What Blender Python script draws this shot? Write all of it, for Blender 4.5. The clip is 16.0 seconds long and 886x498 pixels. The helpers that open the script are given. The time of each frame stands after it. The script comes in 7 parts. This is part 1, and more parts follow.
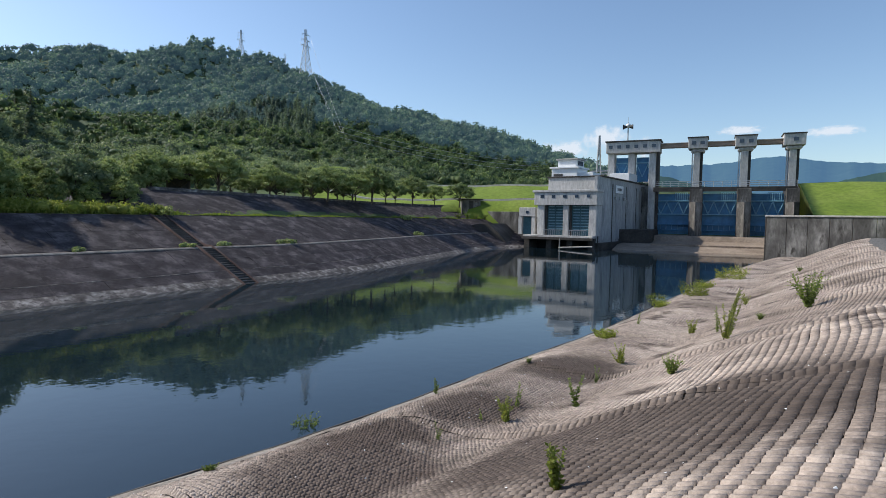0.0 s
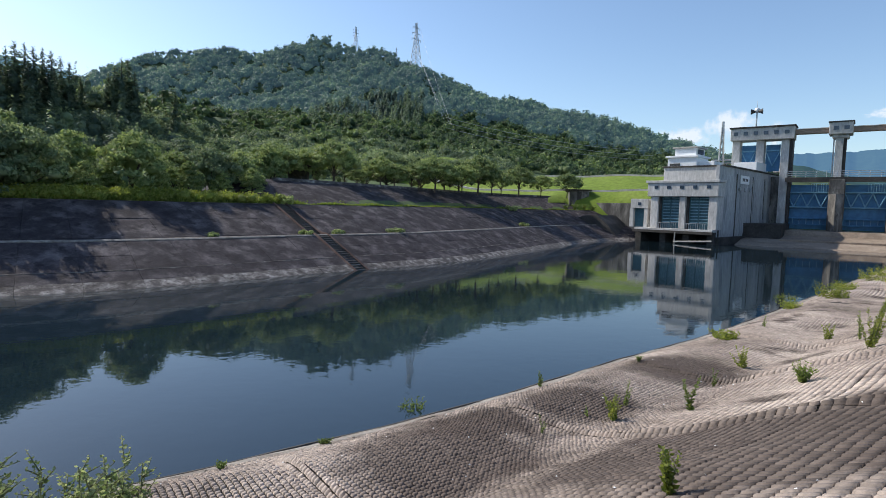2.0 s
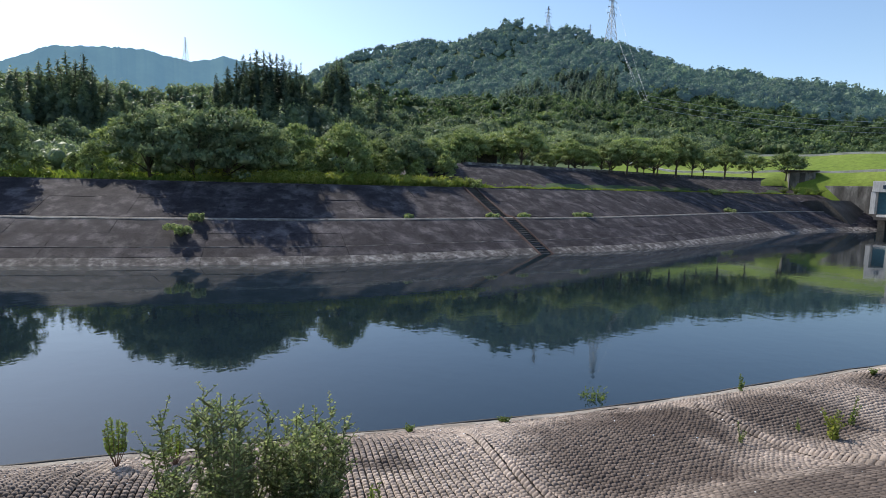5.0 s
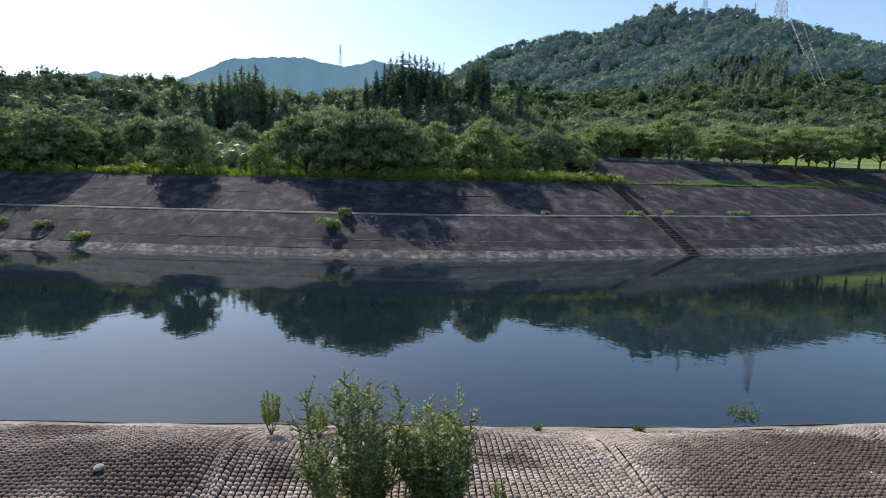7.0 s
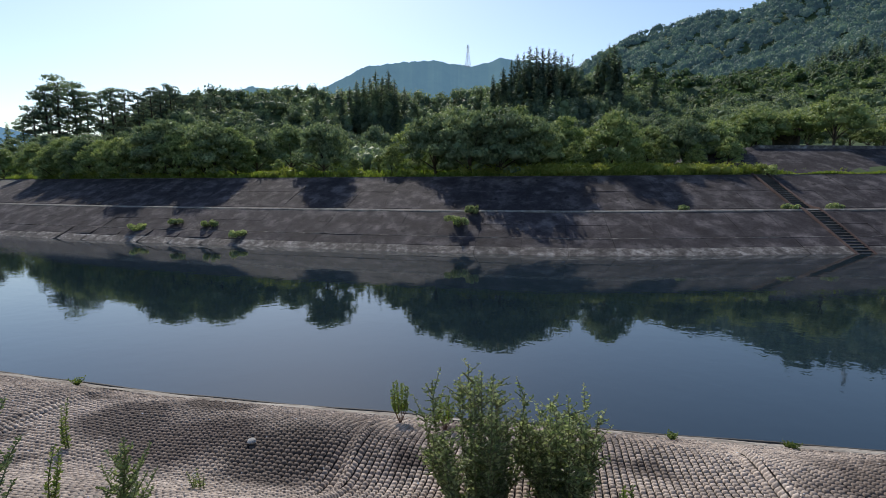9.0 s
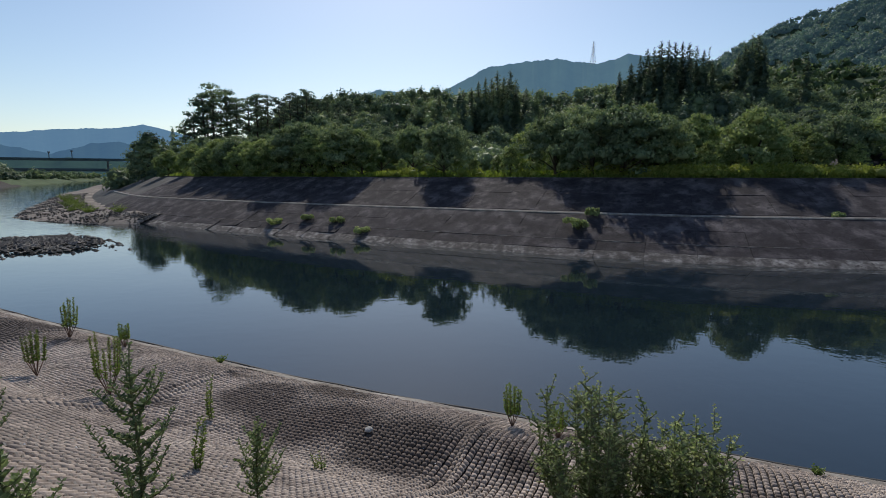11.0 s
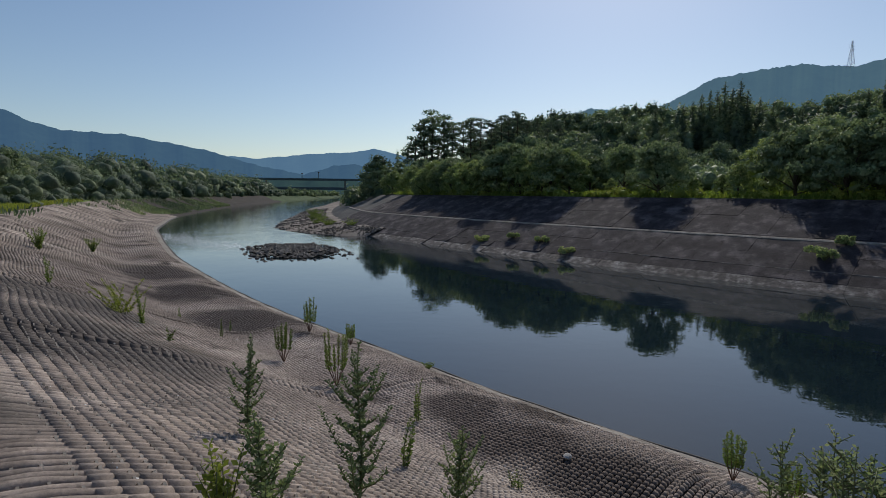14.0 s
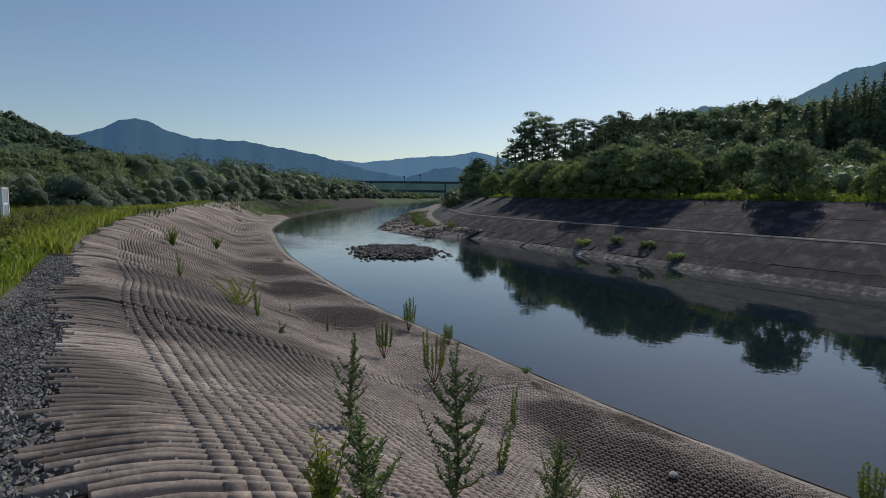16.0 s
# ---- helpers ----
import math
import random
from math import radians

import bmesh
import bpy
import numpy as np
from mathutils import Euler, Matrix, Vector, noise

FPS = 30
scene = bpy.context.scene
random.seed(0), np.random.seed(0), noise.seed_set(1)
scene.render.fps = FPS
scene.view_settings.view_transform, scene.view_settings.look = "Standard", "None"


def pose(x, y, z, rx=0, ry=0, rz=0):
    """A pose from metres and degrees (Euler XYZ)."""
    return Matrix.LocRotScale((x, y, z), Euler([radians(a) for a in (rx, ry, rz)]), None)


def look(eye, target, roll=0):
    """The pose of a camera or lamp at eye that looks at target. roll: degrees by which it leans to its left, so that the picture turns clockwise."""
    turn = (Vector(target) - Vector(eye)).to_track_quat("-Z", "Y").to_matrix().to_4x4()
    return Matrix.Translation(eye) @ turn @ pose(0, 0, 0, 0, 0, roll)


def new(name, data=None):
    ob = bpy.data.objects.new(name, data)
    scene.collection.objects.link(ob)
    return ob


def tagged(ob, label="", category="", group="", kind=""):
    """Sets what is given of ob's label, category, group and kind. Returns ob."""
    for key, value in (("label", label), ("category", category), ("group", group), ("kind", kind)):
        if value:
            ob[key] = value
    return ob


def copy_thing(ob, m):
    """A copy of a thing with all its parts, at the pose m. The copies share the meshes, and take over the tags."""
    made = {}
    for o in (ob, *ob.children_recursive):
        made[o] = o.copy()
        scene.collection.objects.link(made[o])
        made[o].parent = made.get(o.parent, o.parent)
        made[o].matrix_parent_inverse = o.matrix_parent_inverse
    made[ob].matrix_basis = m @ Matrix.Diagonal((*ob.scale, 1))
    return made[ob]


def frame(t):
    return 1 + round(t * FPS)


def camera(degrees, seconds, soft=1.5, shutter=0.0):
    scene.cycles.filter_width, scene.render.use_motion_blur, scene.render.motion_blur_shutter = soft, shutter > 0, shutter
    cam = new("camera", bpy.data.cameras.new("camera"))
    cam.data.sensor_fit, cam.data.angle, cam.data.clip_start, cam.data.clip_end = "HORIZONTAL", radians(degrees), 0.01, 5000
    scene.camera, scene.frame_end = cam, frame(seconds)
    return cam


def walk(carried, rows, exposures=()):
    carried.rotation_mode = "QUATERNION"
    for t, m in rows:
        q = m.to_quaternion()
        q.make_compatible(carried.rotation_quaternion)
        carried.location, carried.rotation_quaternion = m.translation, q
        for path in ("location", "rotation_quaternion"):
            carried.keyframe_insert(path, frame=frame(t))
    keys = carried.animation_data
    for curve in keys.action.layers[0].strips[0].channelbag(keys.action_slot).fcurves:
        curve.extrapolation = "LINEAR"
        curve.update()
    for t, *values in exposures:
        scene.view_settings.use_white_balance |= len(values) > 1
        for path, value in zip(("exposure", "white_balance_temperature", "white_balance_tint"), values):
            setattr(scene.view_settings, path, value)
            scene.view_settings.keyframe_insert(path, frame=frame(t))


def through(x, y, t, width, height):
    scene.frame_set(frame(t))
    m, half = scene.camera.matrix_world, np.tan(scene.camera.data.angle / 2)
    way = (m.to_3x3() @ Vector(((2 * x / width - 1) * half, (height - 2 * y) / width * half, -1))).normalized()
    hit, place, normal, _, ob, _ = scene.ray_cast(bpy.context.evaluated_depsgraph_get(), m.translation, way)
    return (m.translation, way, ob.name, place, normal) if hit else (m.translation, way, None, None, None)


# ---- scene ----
cam = camera(76.71, 16.0, soft=0.5)
PATH = [
    (0, (-0.000, -0.001, 4.998), (-0.0006, 1.9958, 4.8869), 0.88),
    (0.5, (-0.017, 0.002, 4.990), (-0.0896, 1.9974, 4.8722), 0.96),
    (1, (-0.024, 0.008, 4.993), (-0.1803, 1.9982, 4.8667), 0.98),
    (1.5, (-0.046, -0.022, 4.998), (-0.3130, 1.9553, 4.8577), 1.23),
    (2, (-0.058, -0.038, 5.004), (-0.4276, 1.9219, 4.8521), 1.37),
    (2.5, (-0.068, -0.047, 4.999), (-0.5280, 1.8922, 4.8387), 1.50),
    (3, (-0.093, -0.035, 4.997), (-0.6248, 1.8853, 4.8276), 1.68),
    (5.5, (-0.007, -0.042, 5.016), (-1.1041, 1.6137, 4.7796), 1.29),
    (6, (0.006, -0.028, 5.019), (-1.1943, 1.5529, 4.7759), 1.35),
    (6.5, (0.025, -0.023, 5.021), (-1.2586, 1.4908, 4.7734), 1.37),
    (7, (0.043, -0.019, 5.024), (-1.3220, 1.4214, 4.7740), 1.19),
    (7.5, (0.071, -0.018, 5.025), (-1.3761, 1.3390, 4.7714), 0.59),
    (8, (0.076, -0.011, 5.003), (-1.4434, 1.2647, 4.7492), 0.09),
    (8.5, (0.093, 0.004, 5.003), (-1.5022, 1.1821, 4.7449), -0.26),
    (9, (0.078, 0.009, 5.007), (-1.5753, 1.1035, 4.7453), -0.40),
    (11.5, (0.004, -0.004, 5.015), (-1.8796, 0.6185, 4.7635), 0.19),
    (12, (-0.005, -0.010, 5.015), (-1.9246, 0.4980, 4.7761), 0.28),
    (12.5, (-0.017, -0.027, 5.016), (-1.9661, 0.3597, 4.7906), 0.40),
    (13, (-0.020, -0.044, 5.019), (-1.9910, 0.2165, 4.8048), 0.46),
    (13.5, (-0.021, -0.054, 5.018), (-2.0055, 0.0924, 4.8149), 0.51),
    (14, (-0.049, -0.060, 5.008), (-2.0394, -0.0289, 4.8131), 0.53),
    (14.5, (-0.078, -0.072, 4.999), (-2.0670, -0.1545, 4.8081), 0.68),
    (15, (-0.096, -0.079, 4.992), (-2.0787, -0.2584, 4.8033), 0.71),
    (15.5, (-0.100, -0.081, 4.991), (-2.0765, -0.3204, 4.8024), 0.68),
    (16, (-0.075, -0.077, 4.999), (-2.0408, -0.3951, 4.8099), 0.62),
]
walk(cam, [(t, look(eye, target, roll)) for t, eye, target, roll in PATH],
     exposures=[(0.0, 0.06), (3.0, 0.27), (5.5, 0.27), (7.0, 0.2), (9.0, -0.12), (11.5, -0.62), (12.5, -0.74), (16.0, -0.84)])

# ---------------------------------------------------------------- light
SUN_YAW, SUN_EL = 72.0, 39.5
to_sun = Vector((-math.sin(radians(SUN_YAW)) * math.cos(radians(SUN_EL)),
                 math.cos(radians(SUN_YAW)) * math.cos(radians(SUN_EL)), math.sin(radians(SUN_EL))))
world = bpy.data.worlds.new("sky")
scene.world = world
world.use_nodes = True
wn = world.node_tree
sky = wn.nodes.new("ShaderNodeTexSky")
sky.sky_type = "NISHITA"
sky.sun_disc = False
sky.sun_elevation = radians(SUN_EL)
sky.sun_rotation = radians(-SUN_YAW)
sky.altitude = 200
sky.air_density, sky.dust_density, sky.ozone_density = 1.05, 0.7, 3.0
wn.links.new(sky.outputs["Color"], wn.nodes["Background"].inputs["Color"])
wn.nodes["Background"].inputs["Strength"].default_value = 0.15
sun = new("sun", bpy.data.lights.new("sun", "SUN"))
sun.data.energy, sun.data.angle, sun.data.color = 4.5, radians(0.6), (1.0, 0.94, 0.84)
sun.matrix_world = look(to_sun * 100, (0, 0, 0))


# ---------------------------------------------------------------- materials
def material(name):
    m = bpy.data.materials.new(name)
    m.use_nodes = True
    nt = m.node_tree
    return m, nt, nt.nodes["Principled BSDF"], nt.nodes["Material Output"]


def node(nt, kind, **inputs):
    n = nt.nodes.new(kind)
    for k, v in inputs.items():
        key = k.replace("_", " ")
        n.inputs[key].default_value = v
    return n


def coords(nt, scale=(1, 1, 1)):
    tc = nt.nodes.new("ShaderNodeTexCoord")
    mp = nt.nodes.new("ShaderNodeMapping")
    mp.inputs["Scale"].default_value = scale
    nt.links.new(tc.outputs["Object"], mp.inputs["Vector"])
    return mp.outputs["Vector"]


def place_coords(nt):
    return nt.nodes.new("ShaderNodeNewGeometry").outputs["Position"]


def noise_of(nt, vec, scale, detail=4.0, rough=0.55):
    n = node(nt, "ShaderNodeTexNoise", Scale=scale, Detail=detail, Roughness=rough)
    nt.links.new(vec, n.inputs["Vector"])
    return n.outputs["Fac"]


def ramp(nt, fac, stops):
    r = nt.nodes.new("ShaderNodeValToRGB")
    el = r.color_ramp.elements
    while len(el) < len(stops):
        el.new(0.5)
    for e, (p, c) in zip(el, stops):
        e.position, e.color = p, (*c, 1)
    nt.links.new(fac, r.inputs["Fac"])
    return r.outputs["Color"]


def mix(nt, fac, a, b, mode="MIX"):
    n = nt.nodes.new("ShaderNodeMix")
    n.data_type, n.blend_type = "RGBA", mode
    for sock, v in ((n.inputs[0], fac), (n.inputs[6], a), (n.inputs[7], b)):
        if isinstance(v, (int, float)):
            sock.default_value = v
        elif isinstance(v, tuple):
            sock.default_value = (*v, 1)
        else:
            nt.links.new(v, sock)
    return n.outputs[2]


def bump(nt, bsdf, height, strength, distance):
    b = nt.nodes.new("ShaderNodeBump")
    b.inputs["Strength"].default_value, b.inputs["Distance"].default_value = strength, distance
    nt.links.new(height, b.inputs["Height"])
    nt.links.new(b.outputs["Normal"], bsdf.inputs["Normal"])


def surface(name, dark, mid, light, big=0.4, small=12.0, rough=0.9, relief=0.02, stretch=(1, 1, 1), stain=None, random=0.0, patches=()):
    """A mottled mineral surface: large patches, fine grain, a stain and a relief."""
    m, nt, b, _ = material(name)
    v = place_coords(nt) if patches else coords(nt, stretch)
    c = ramp(nt, noise_of(nt, v, big, 6.0, 0.6), [(0.3, dark), (0.5, mid), (0.72, light)])
    c = mix(nt, 0.55, c, ramp(nt, noise_of(nt, v, small, 5.0, 0.7), [(0.3, (0.25, 0.25, 0.25)), (0.7, (0.75, 0.75, 0.75))]), "OVERLAY")
    if stain:
        c = mix(nt, ramp(nt, noise_of(nt, v, big * 1.9, 8.0, 0.62), [(0.55, (0, 0, 0)), (0.66, (1, 1, 1))]), c, stain)
    for x, y, reach, tone in patches:
        mp = nt.nodes.new("ShaderNodeMapping")
        mp.inputs["Location"].default_value = (-x / reach, -y / reach, 0)
        mp.inputs["Scale"].default_value = (1 / reach, 1 / reach, 0)
        nt.links.new(v, mp.inputs["Vector"])
        g = nt.nodes.new("ShaderNodeTexGradient")
        g.gradient_type = "SPHERICAL"
        nt.links.new(mp.outputs["Vector"], g.inputs["Vector"])
        k = nt.nodes.new("ShaderNodeMath")
        k.operation = "MULTIPLY"
        nt.links.new(g.outputs["Fac"], k.inputs[0])
        nt.links.new(noise_of(nt, v, 0.9, 7.0, 0.65), k.inputs[1])
        c = mix(nt, ramp(nt, k.outputs[0], [(0.1, (0, 0, 0)), (0.26, (0.85, 0.85, 0.85))]), c, tone)
    if random:
        oi = nt.nodes.new("ShaderNodeObjectInfo")
        geo = nt.nodes.new("ShaderNodeNewGeometry")
        both = nt.nodes.new("ShaderNodeMath")
        both.operation = "FRACT"
        add = nt.nodes.new("ShaderNodeMath")
        nt.links.new(oi.outputs["Random"], add.inputs[0])
        nt.links.new(geo.outputs["Random Per Island"], add.inputs[1])
        nt.links.new(add.outputs[0], both.inputs[0])
        c = mix(nt, random, c, ramp(nt, both.outputs[0], [(0.0, (0.22, 0.22, 0.22)), (1.0, (0.78, 0.76, 0.74))]), "OVERLAY")
    nt.links.new(c, b.inputs["Base Color"])
    b.inputs["Roughness"].default_value = rough
    b.inputs["Specular IOR Level"].default_value = 0.25
    if relief:
        bump(nt, b, noise_of(nt, v, small * 1.5, 6.0, 0.7), 0.6, relief)
    return m


def leaf_material(name, dark, mid, light, through=0.4, relief=0.0, haze_glow=0.0):
    m, nt, b, out = material(name)
    geo = nt.nodes.new("ShaderNodeNewGeometry")
    v = coords(nt)
    c = ramp(nt, geo.outputs["Random Per Island"], [(0.0, dark), (0.5, mid), (1.0, light)])
    c = mix(nt, 0.5, c, ramp(nt, noise_of(nt, v, 0.35, 3.0), [(0.3, (0.3, 0.32, 0.3)), (0.7, (0.72, 0.7, 0.6))]), "OVERLAY")
    oi = nt.nodes.new("ShaderNodeObjectInfo")
    c = mix(nt, 0.8, c, ramp(nt, oi.outputs["Random"], [(0.0, (0.62, 0.66, 0.66)), (0.5, (1, 1, 1)), (1.0, (1.14, 1.12, 0.98))]), "MULTIPLY")
    if relief:
        c = mix(nt, 0.85, c, ramp(nt, noise_of(nt, place_coords(nt), 0.13, 2.0), [(0.36, (0.5, 0.55, 0.58)), (0.5, (0.95, 0.95, 0.95)), (0.64, (1.45, 1.4, 1.2))]), "MULTIPLY")
        c = mix(nt, 0.7, c, ramp(nt, noise_of(nt, place_coords(nt), 0.018, 3.0), [(0.38, (0.62, 0.66, 0.7)), (0.62, (1.25, 1.22, 1.1))]), "MULTIPLY")
    nt.links.new(c, b.inputs["Base Color"])
    b.inputs["Roughness"].default_value = 0.58
    b.inputs["Specular IOR Level"].default_value = 0.22
    if relief:
        bump(nt, b, noise_of(nt, v, relief, 5.0, 0.7), 1.0, 0.6 / relief)
    # Haze in front of the far wood, painted as a blue glow.
    if haze_glow:
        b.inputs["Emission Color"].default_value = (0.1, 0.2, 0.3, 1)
        b.inputs["Emission Strength"].default_value = haze_glow
    t = nt.nodes.new("ShaderNodeBsdfTranslucent")
    nt.links.new(mix(nt, 0.5, c, (1.0, 1.0, 0.45), "MULTIPLY"), t.inputs["Color"])
    s = nt.nodes.new("ShaderNodeMixShader")
    s.inputs[0].default_value = through
    nt.links.new(b.outputs[0], s.inputs[1])
    nt.links.new(t.outputs[0], s.inputs[2])
    nt.links.new(s.outputs[0], out.inputs["Surface"])
    return m


def plain(name, colour, rough=0.6, metal=0.0, vary=0.35, scale=3.0):
    m, nt, b, _ = material(name)
    v = coords(nt)
    lo, hi = tuple(c * (1 - vary) for c in colour), tuple(min(1.0, c * (1 + vary)) for c in colour)
    c = ramp(nt, noise_of(nt, v, scale, 6.0, 0.65), [(0.3, lo), (0.7, hi)])
    nt.links.new(c, b.inputs["Base Color"])
    b.inputs["Roughness"].default_value, b.inputs["Metallic"].default_value = rough, metal
    return m


def water_material():
    m, nt, b, _ = material("river_water")
    v = coords(nt, (1, 1, 1))
    b.inputs["Base Color"].default_value = (0.009, 0.018, 0.025, 1)
    b.inputs["Roughness"].default_value = 0.02
    b.inputs["IOR"].default_value = 1.47
    b.inputs["Specular IOR Level"].default_value = 0.5
    fine = noise_of(nt, v, 1.8, 3.0, 0.55)
    wide = noise_of(nt, v, 0.25, 2.0, 0.5)
    h = mix(nt, 0.7, fine, wide)
    geo = nt.nodes.new("ShaderNodeNewGeometry")
    split = nt.nodes.new("ShaderNodeSeparateXYZ")
    nt.links.new(geo.outputs["Position"], split.inputs[0])
    rough = nt.nodes.new("ShaderNodeMapRange")
    rough.interpolation_type = "SMOOTHSTEP"
    for k, x in (("From Min", -36.0), ("From Max", -60.0), ("To Min", 0.2), ("To Max", 1.0)):
        rough.inputs[k].default_value = x
    nt.links.new(split.outputs["X"], rough.inputs["Value"])
    bump(nt, b, h, 0.16, 0.05)
    nt.links.new(rough.outputs["Result"], b.inputs["Normal"].links[0].from_node.inputs["Strength"])
    return m


M_water = water_material()
M_mat = surface("mattress_concrete", (0.155, 0.126, 0.108), (0.325, 0.268, 0.23), (0.51, 0.432, 0.374), 0.3, 24.0, 0.92, 0.012, stain=(0.1, 0.079, 0.069), random=0.34,
                patches=[(2.2, 7.1, 3.8, (0.075, 0.058, 0.051)), (4.4, 7.4, 2.6, (0.085, 0.067, 0.058)), (0.7, 12.7, 1.9, (0.085, 0.065, 0.055)), (-1.5, 11.0, 1.7, (0.085, 0.065, 0.055)), (3.8, 16.2, 2.4, (0.09, 0.07, 0.06)), (-1.6, 9.3, 3.0, (0.095, 0.073, 0.063)), (-9.7, 1.3, 1.7, (0.09, 0.068, 0.06)), (-11.2, 0.6, 1.3, (0.09, 0.07, 0.062)),
                         (-8.2, 2.4, 1.5, (0.09, 0.07, 0.06)), (-11.4, 2.2, 1.2, (0.09, 0.07, 0.06)), (-19.0, -6.4, 3.4, (0.085, 0.07, 0.064)), (-24.0, -10.6, 3.4, (0.085, 0.07, 0.064)), (-30.0, -14.6, 4.0, (0.09, 0.075, 0.068)),
                         (-8.6, -5.6, 3.4, (0.1, 0.086, 0.08)), (-4.0, -4.2, 1.8, (0.1, 0.088, 0.08)), (-12.6, -8.4, 3.0, (0.1, 0.086, 0.08))])
M_joint = surface("mattress_joint", (0.022, 0.018, 0.016), (0.038, 0.032, 0.027), (0.065, 0.054, 0.047), 0.8, 20.0, 0.95, 0.01)
M_rim = surface("rim_concrete", (0.15, 0.128, 0.11), (0.255, 0.228, 0.198), (0.36, 0.328, 0.292), 1.4, 9.0, 0.9, 0.025, stain=(0.14, 0.115, 0.095))
M_gravel = surface("gravel_grey", (0.1, 0.095, 0.09), (0.2, 0.19, 0.18), (0.34, 0.33, 0.31), 6.0, 30.0, 0.95, 0.02, random=0.6)
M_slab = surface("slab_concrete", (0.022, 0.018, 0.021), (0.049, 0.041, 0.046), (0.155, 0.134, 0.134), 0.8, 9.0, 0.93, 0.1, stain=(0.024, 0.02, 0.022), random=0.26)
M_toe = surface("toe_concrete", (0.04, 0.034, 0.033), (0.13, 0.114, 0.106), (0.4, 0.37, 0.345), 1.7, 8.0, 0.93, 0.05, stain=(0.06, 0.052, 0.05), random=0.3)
M_kerb = surface("kerb_concrete", (0.3, 0.28, 0.26), (0.42, 0.4, 0.37), (0.52, 0.5, 0.47), 0.6, 6.0, 0.9, 0.01)
M_stair = surface("stair_concrete", (0.045, 0.026, 0.023), (0.075, 0.045, 0.04), (0.12, 0.085, 0.075), 0.8, 7.0, 0.92, 0.01)
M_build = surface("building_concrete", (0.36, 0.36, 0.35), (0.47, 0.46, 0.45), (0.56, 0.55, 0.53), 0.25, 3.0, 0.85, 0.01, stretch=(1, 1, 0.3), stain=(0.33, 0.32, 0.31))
# Building concrete again, with the side wall's shade put into the colour.
M_buildshade = surface("shaded_side_concrete", (0.28, 0.29, 0.3), (0.36, 0.37, 0.38), (0.44, 0.45, 0.46), 0.25, 3.0, 0.85, 0.01, stretch=(1, 1, 0.25), stain=(0.24, 0.25, 0.26))
M_old = surface("weathered_concrete", (0.055, 0.05, 0.046), (0.125, 0.118, 0.11), (0.34, 0.325, 0.3), 0.5, 3.0, 0.92, 0.02, stretch=(1.1, 1.1, 0.4), stain=(0.06, 0.055, 0.05))
M_dark = surface("dark_concrete", (0.03, 0.03, 0.03), (0.06, 0.055, 0.05), (0.1, 0.09, 0.085), 0.4, 4.0, 0.8, 0.02)
M_apron = surface("apron_concrete", (0.19, 0.145, 0.11), (0.28, 0.22, 0.17), (0.36, 0.295, 0.235), 0.2, 3.0, 0.9, 0.02, stain=(0.22, 0.17, 0.13))
M_blue = plain("gate_blue_paint", (0.05, 0.19, 0.36), 0.45, 0.0, 0.3, 0.8)
M_bluel = plain("gate_light_blue_paint", (0.16, 0.36, 0.5), 0.45, 0.0, 0.2, 1.0)
M_steel = plain("galvanised_steel", (0.42, 0.44, 0.46), 0.45, 0.7, 0.2)
M_white = plain("white_paint", (0.78, 0.79, 0.8), 0.5, 0.0, 0.08)
M_rust = plain("brown_girder_paint", (0.3, 0.22, 0.17), 0.6, 0.0, 0.2)
M_bridge = plain("bridge_paint", (0.07, 0.1, 0.12), 0.6, 0.0, 0.25, 0.3)
M_black = plain("black_rubber", (0.03, 0.03, 0.032), 0.6, 0.0, 0.3)
M_void = plain("void_shade", (0.015, 0.017, 0.02), 0.8, 0.0, 0.2)
M_teal = plain("shutter_teal", (0.05, 0.13, 0.16), 0.5, 0.0, 0.3)
M_tealb = plain("shutter_slat_blue", (0.2, 0.36, 0.44), 0.45, 0.0, 0.2)
M_pane = plain("window_glass", (0.04, 0.06, 0.09), 0.08, 0.0, 0.2)
M_bark = surface("bark", (0.045, 0.035, 0.028), (0.08, 0.065, 0.05), (0.13, 0.11, 0.09), 2.0, 14.0, 0.95, 0.03, stretch=(1, 1, 0.3))
M_stem = plain("weed_stem", (0.12, 0.13, 0.05), 0.7)
M_stemr = plain("weed_stem_dry", (0.14, 0.075, 0.045), 0.75)
M_leaf = leaf_material("tree_leaf", (0.12, 0.175, 0.1), (0.225, 0.285, 0.165), (0.32, 0.37, 0.225), 0.38)
M_leaf2 = leaf_material("tree_leaf_bright", (0.145, 0.21, 0.085), (0.26, 0.33, 0.14), (0.39, 0.43, 0.21), 0.42)
M_conif = leaf_material("conifer_leaf", (0.1, 0.15, 0.125), (0.16, 0.22, 0.175), (0.225, 0.285, 0.225), 0.42, 1.5)
M_wood = leaf_material("woodland_leaf", (0.11, 0.165, 0.125), (0.19, 0.25, 0.175), (0.28, 0.335, 0.22), 0.36, 1.4)
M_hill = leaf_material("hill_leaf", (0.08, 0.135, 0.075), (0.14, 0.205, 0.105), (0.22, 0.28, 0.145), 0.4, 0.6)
M_mount = leaf_material("hazed_mountain_leaf", (0.075, 0.125, 0.1), (0.125, 0.185, 0.135), (0.18, 0.235, 0.165), 0.36, 0.6, 0.24)
M_weed = leaf_material("weed_leaf", (0.1, 0.16, 0.04), (0.17, 0.24, 0.06), (0.28, 0.34, 0.11), 0.42)
M_weedy = leaf_material("weed_leaf_yellow", (0.19, 0.24, 0.045), (0.29, 0.335, 0.07), (0.4, 0.42, 0.12), 0.48)
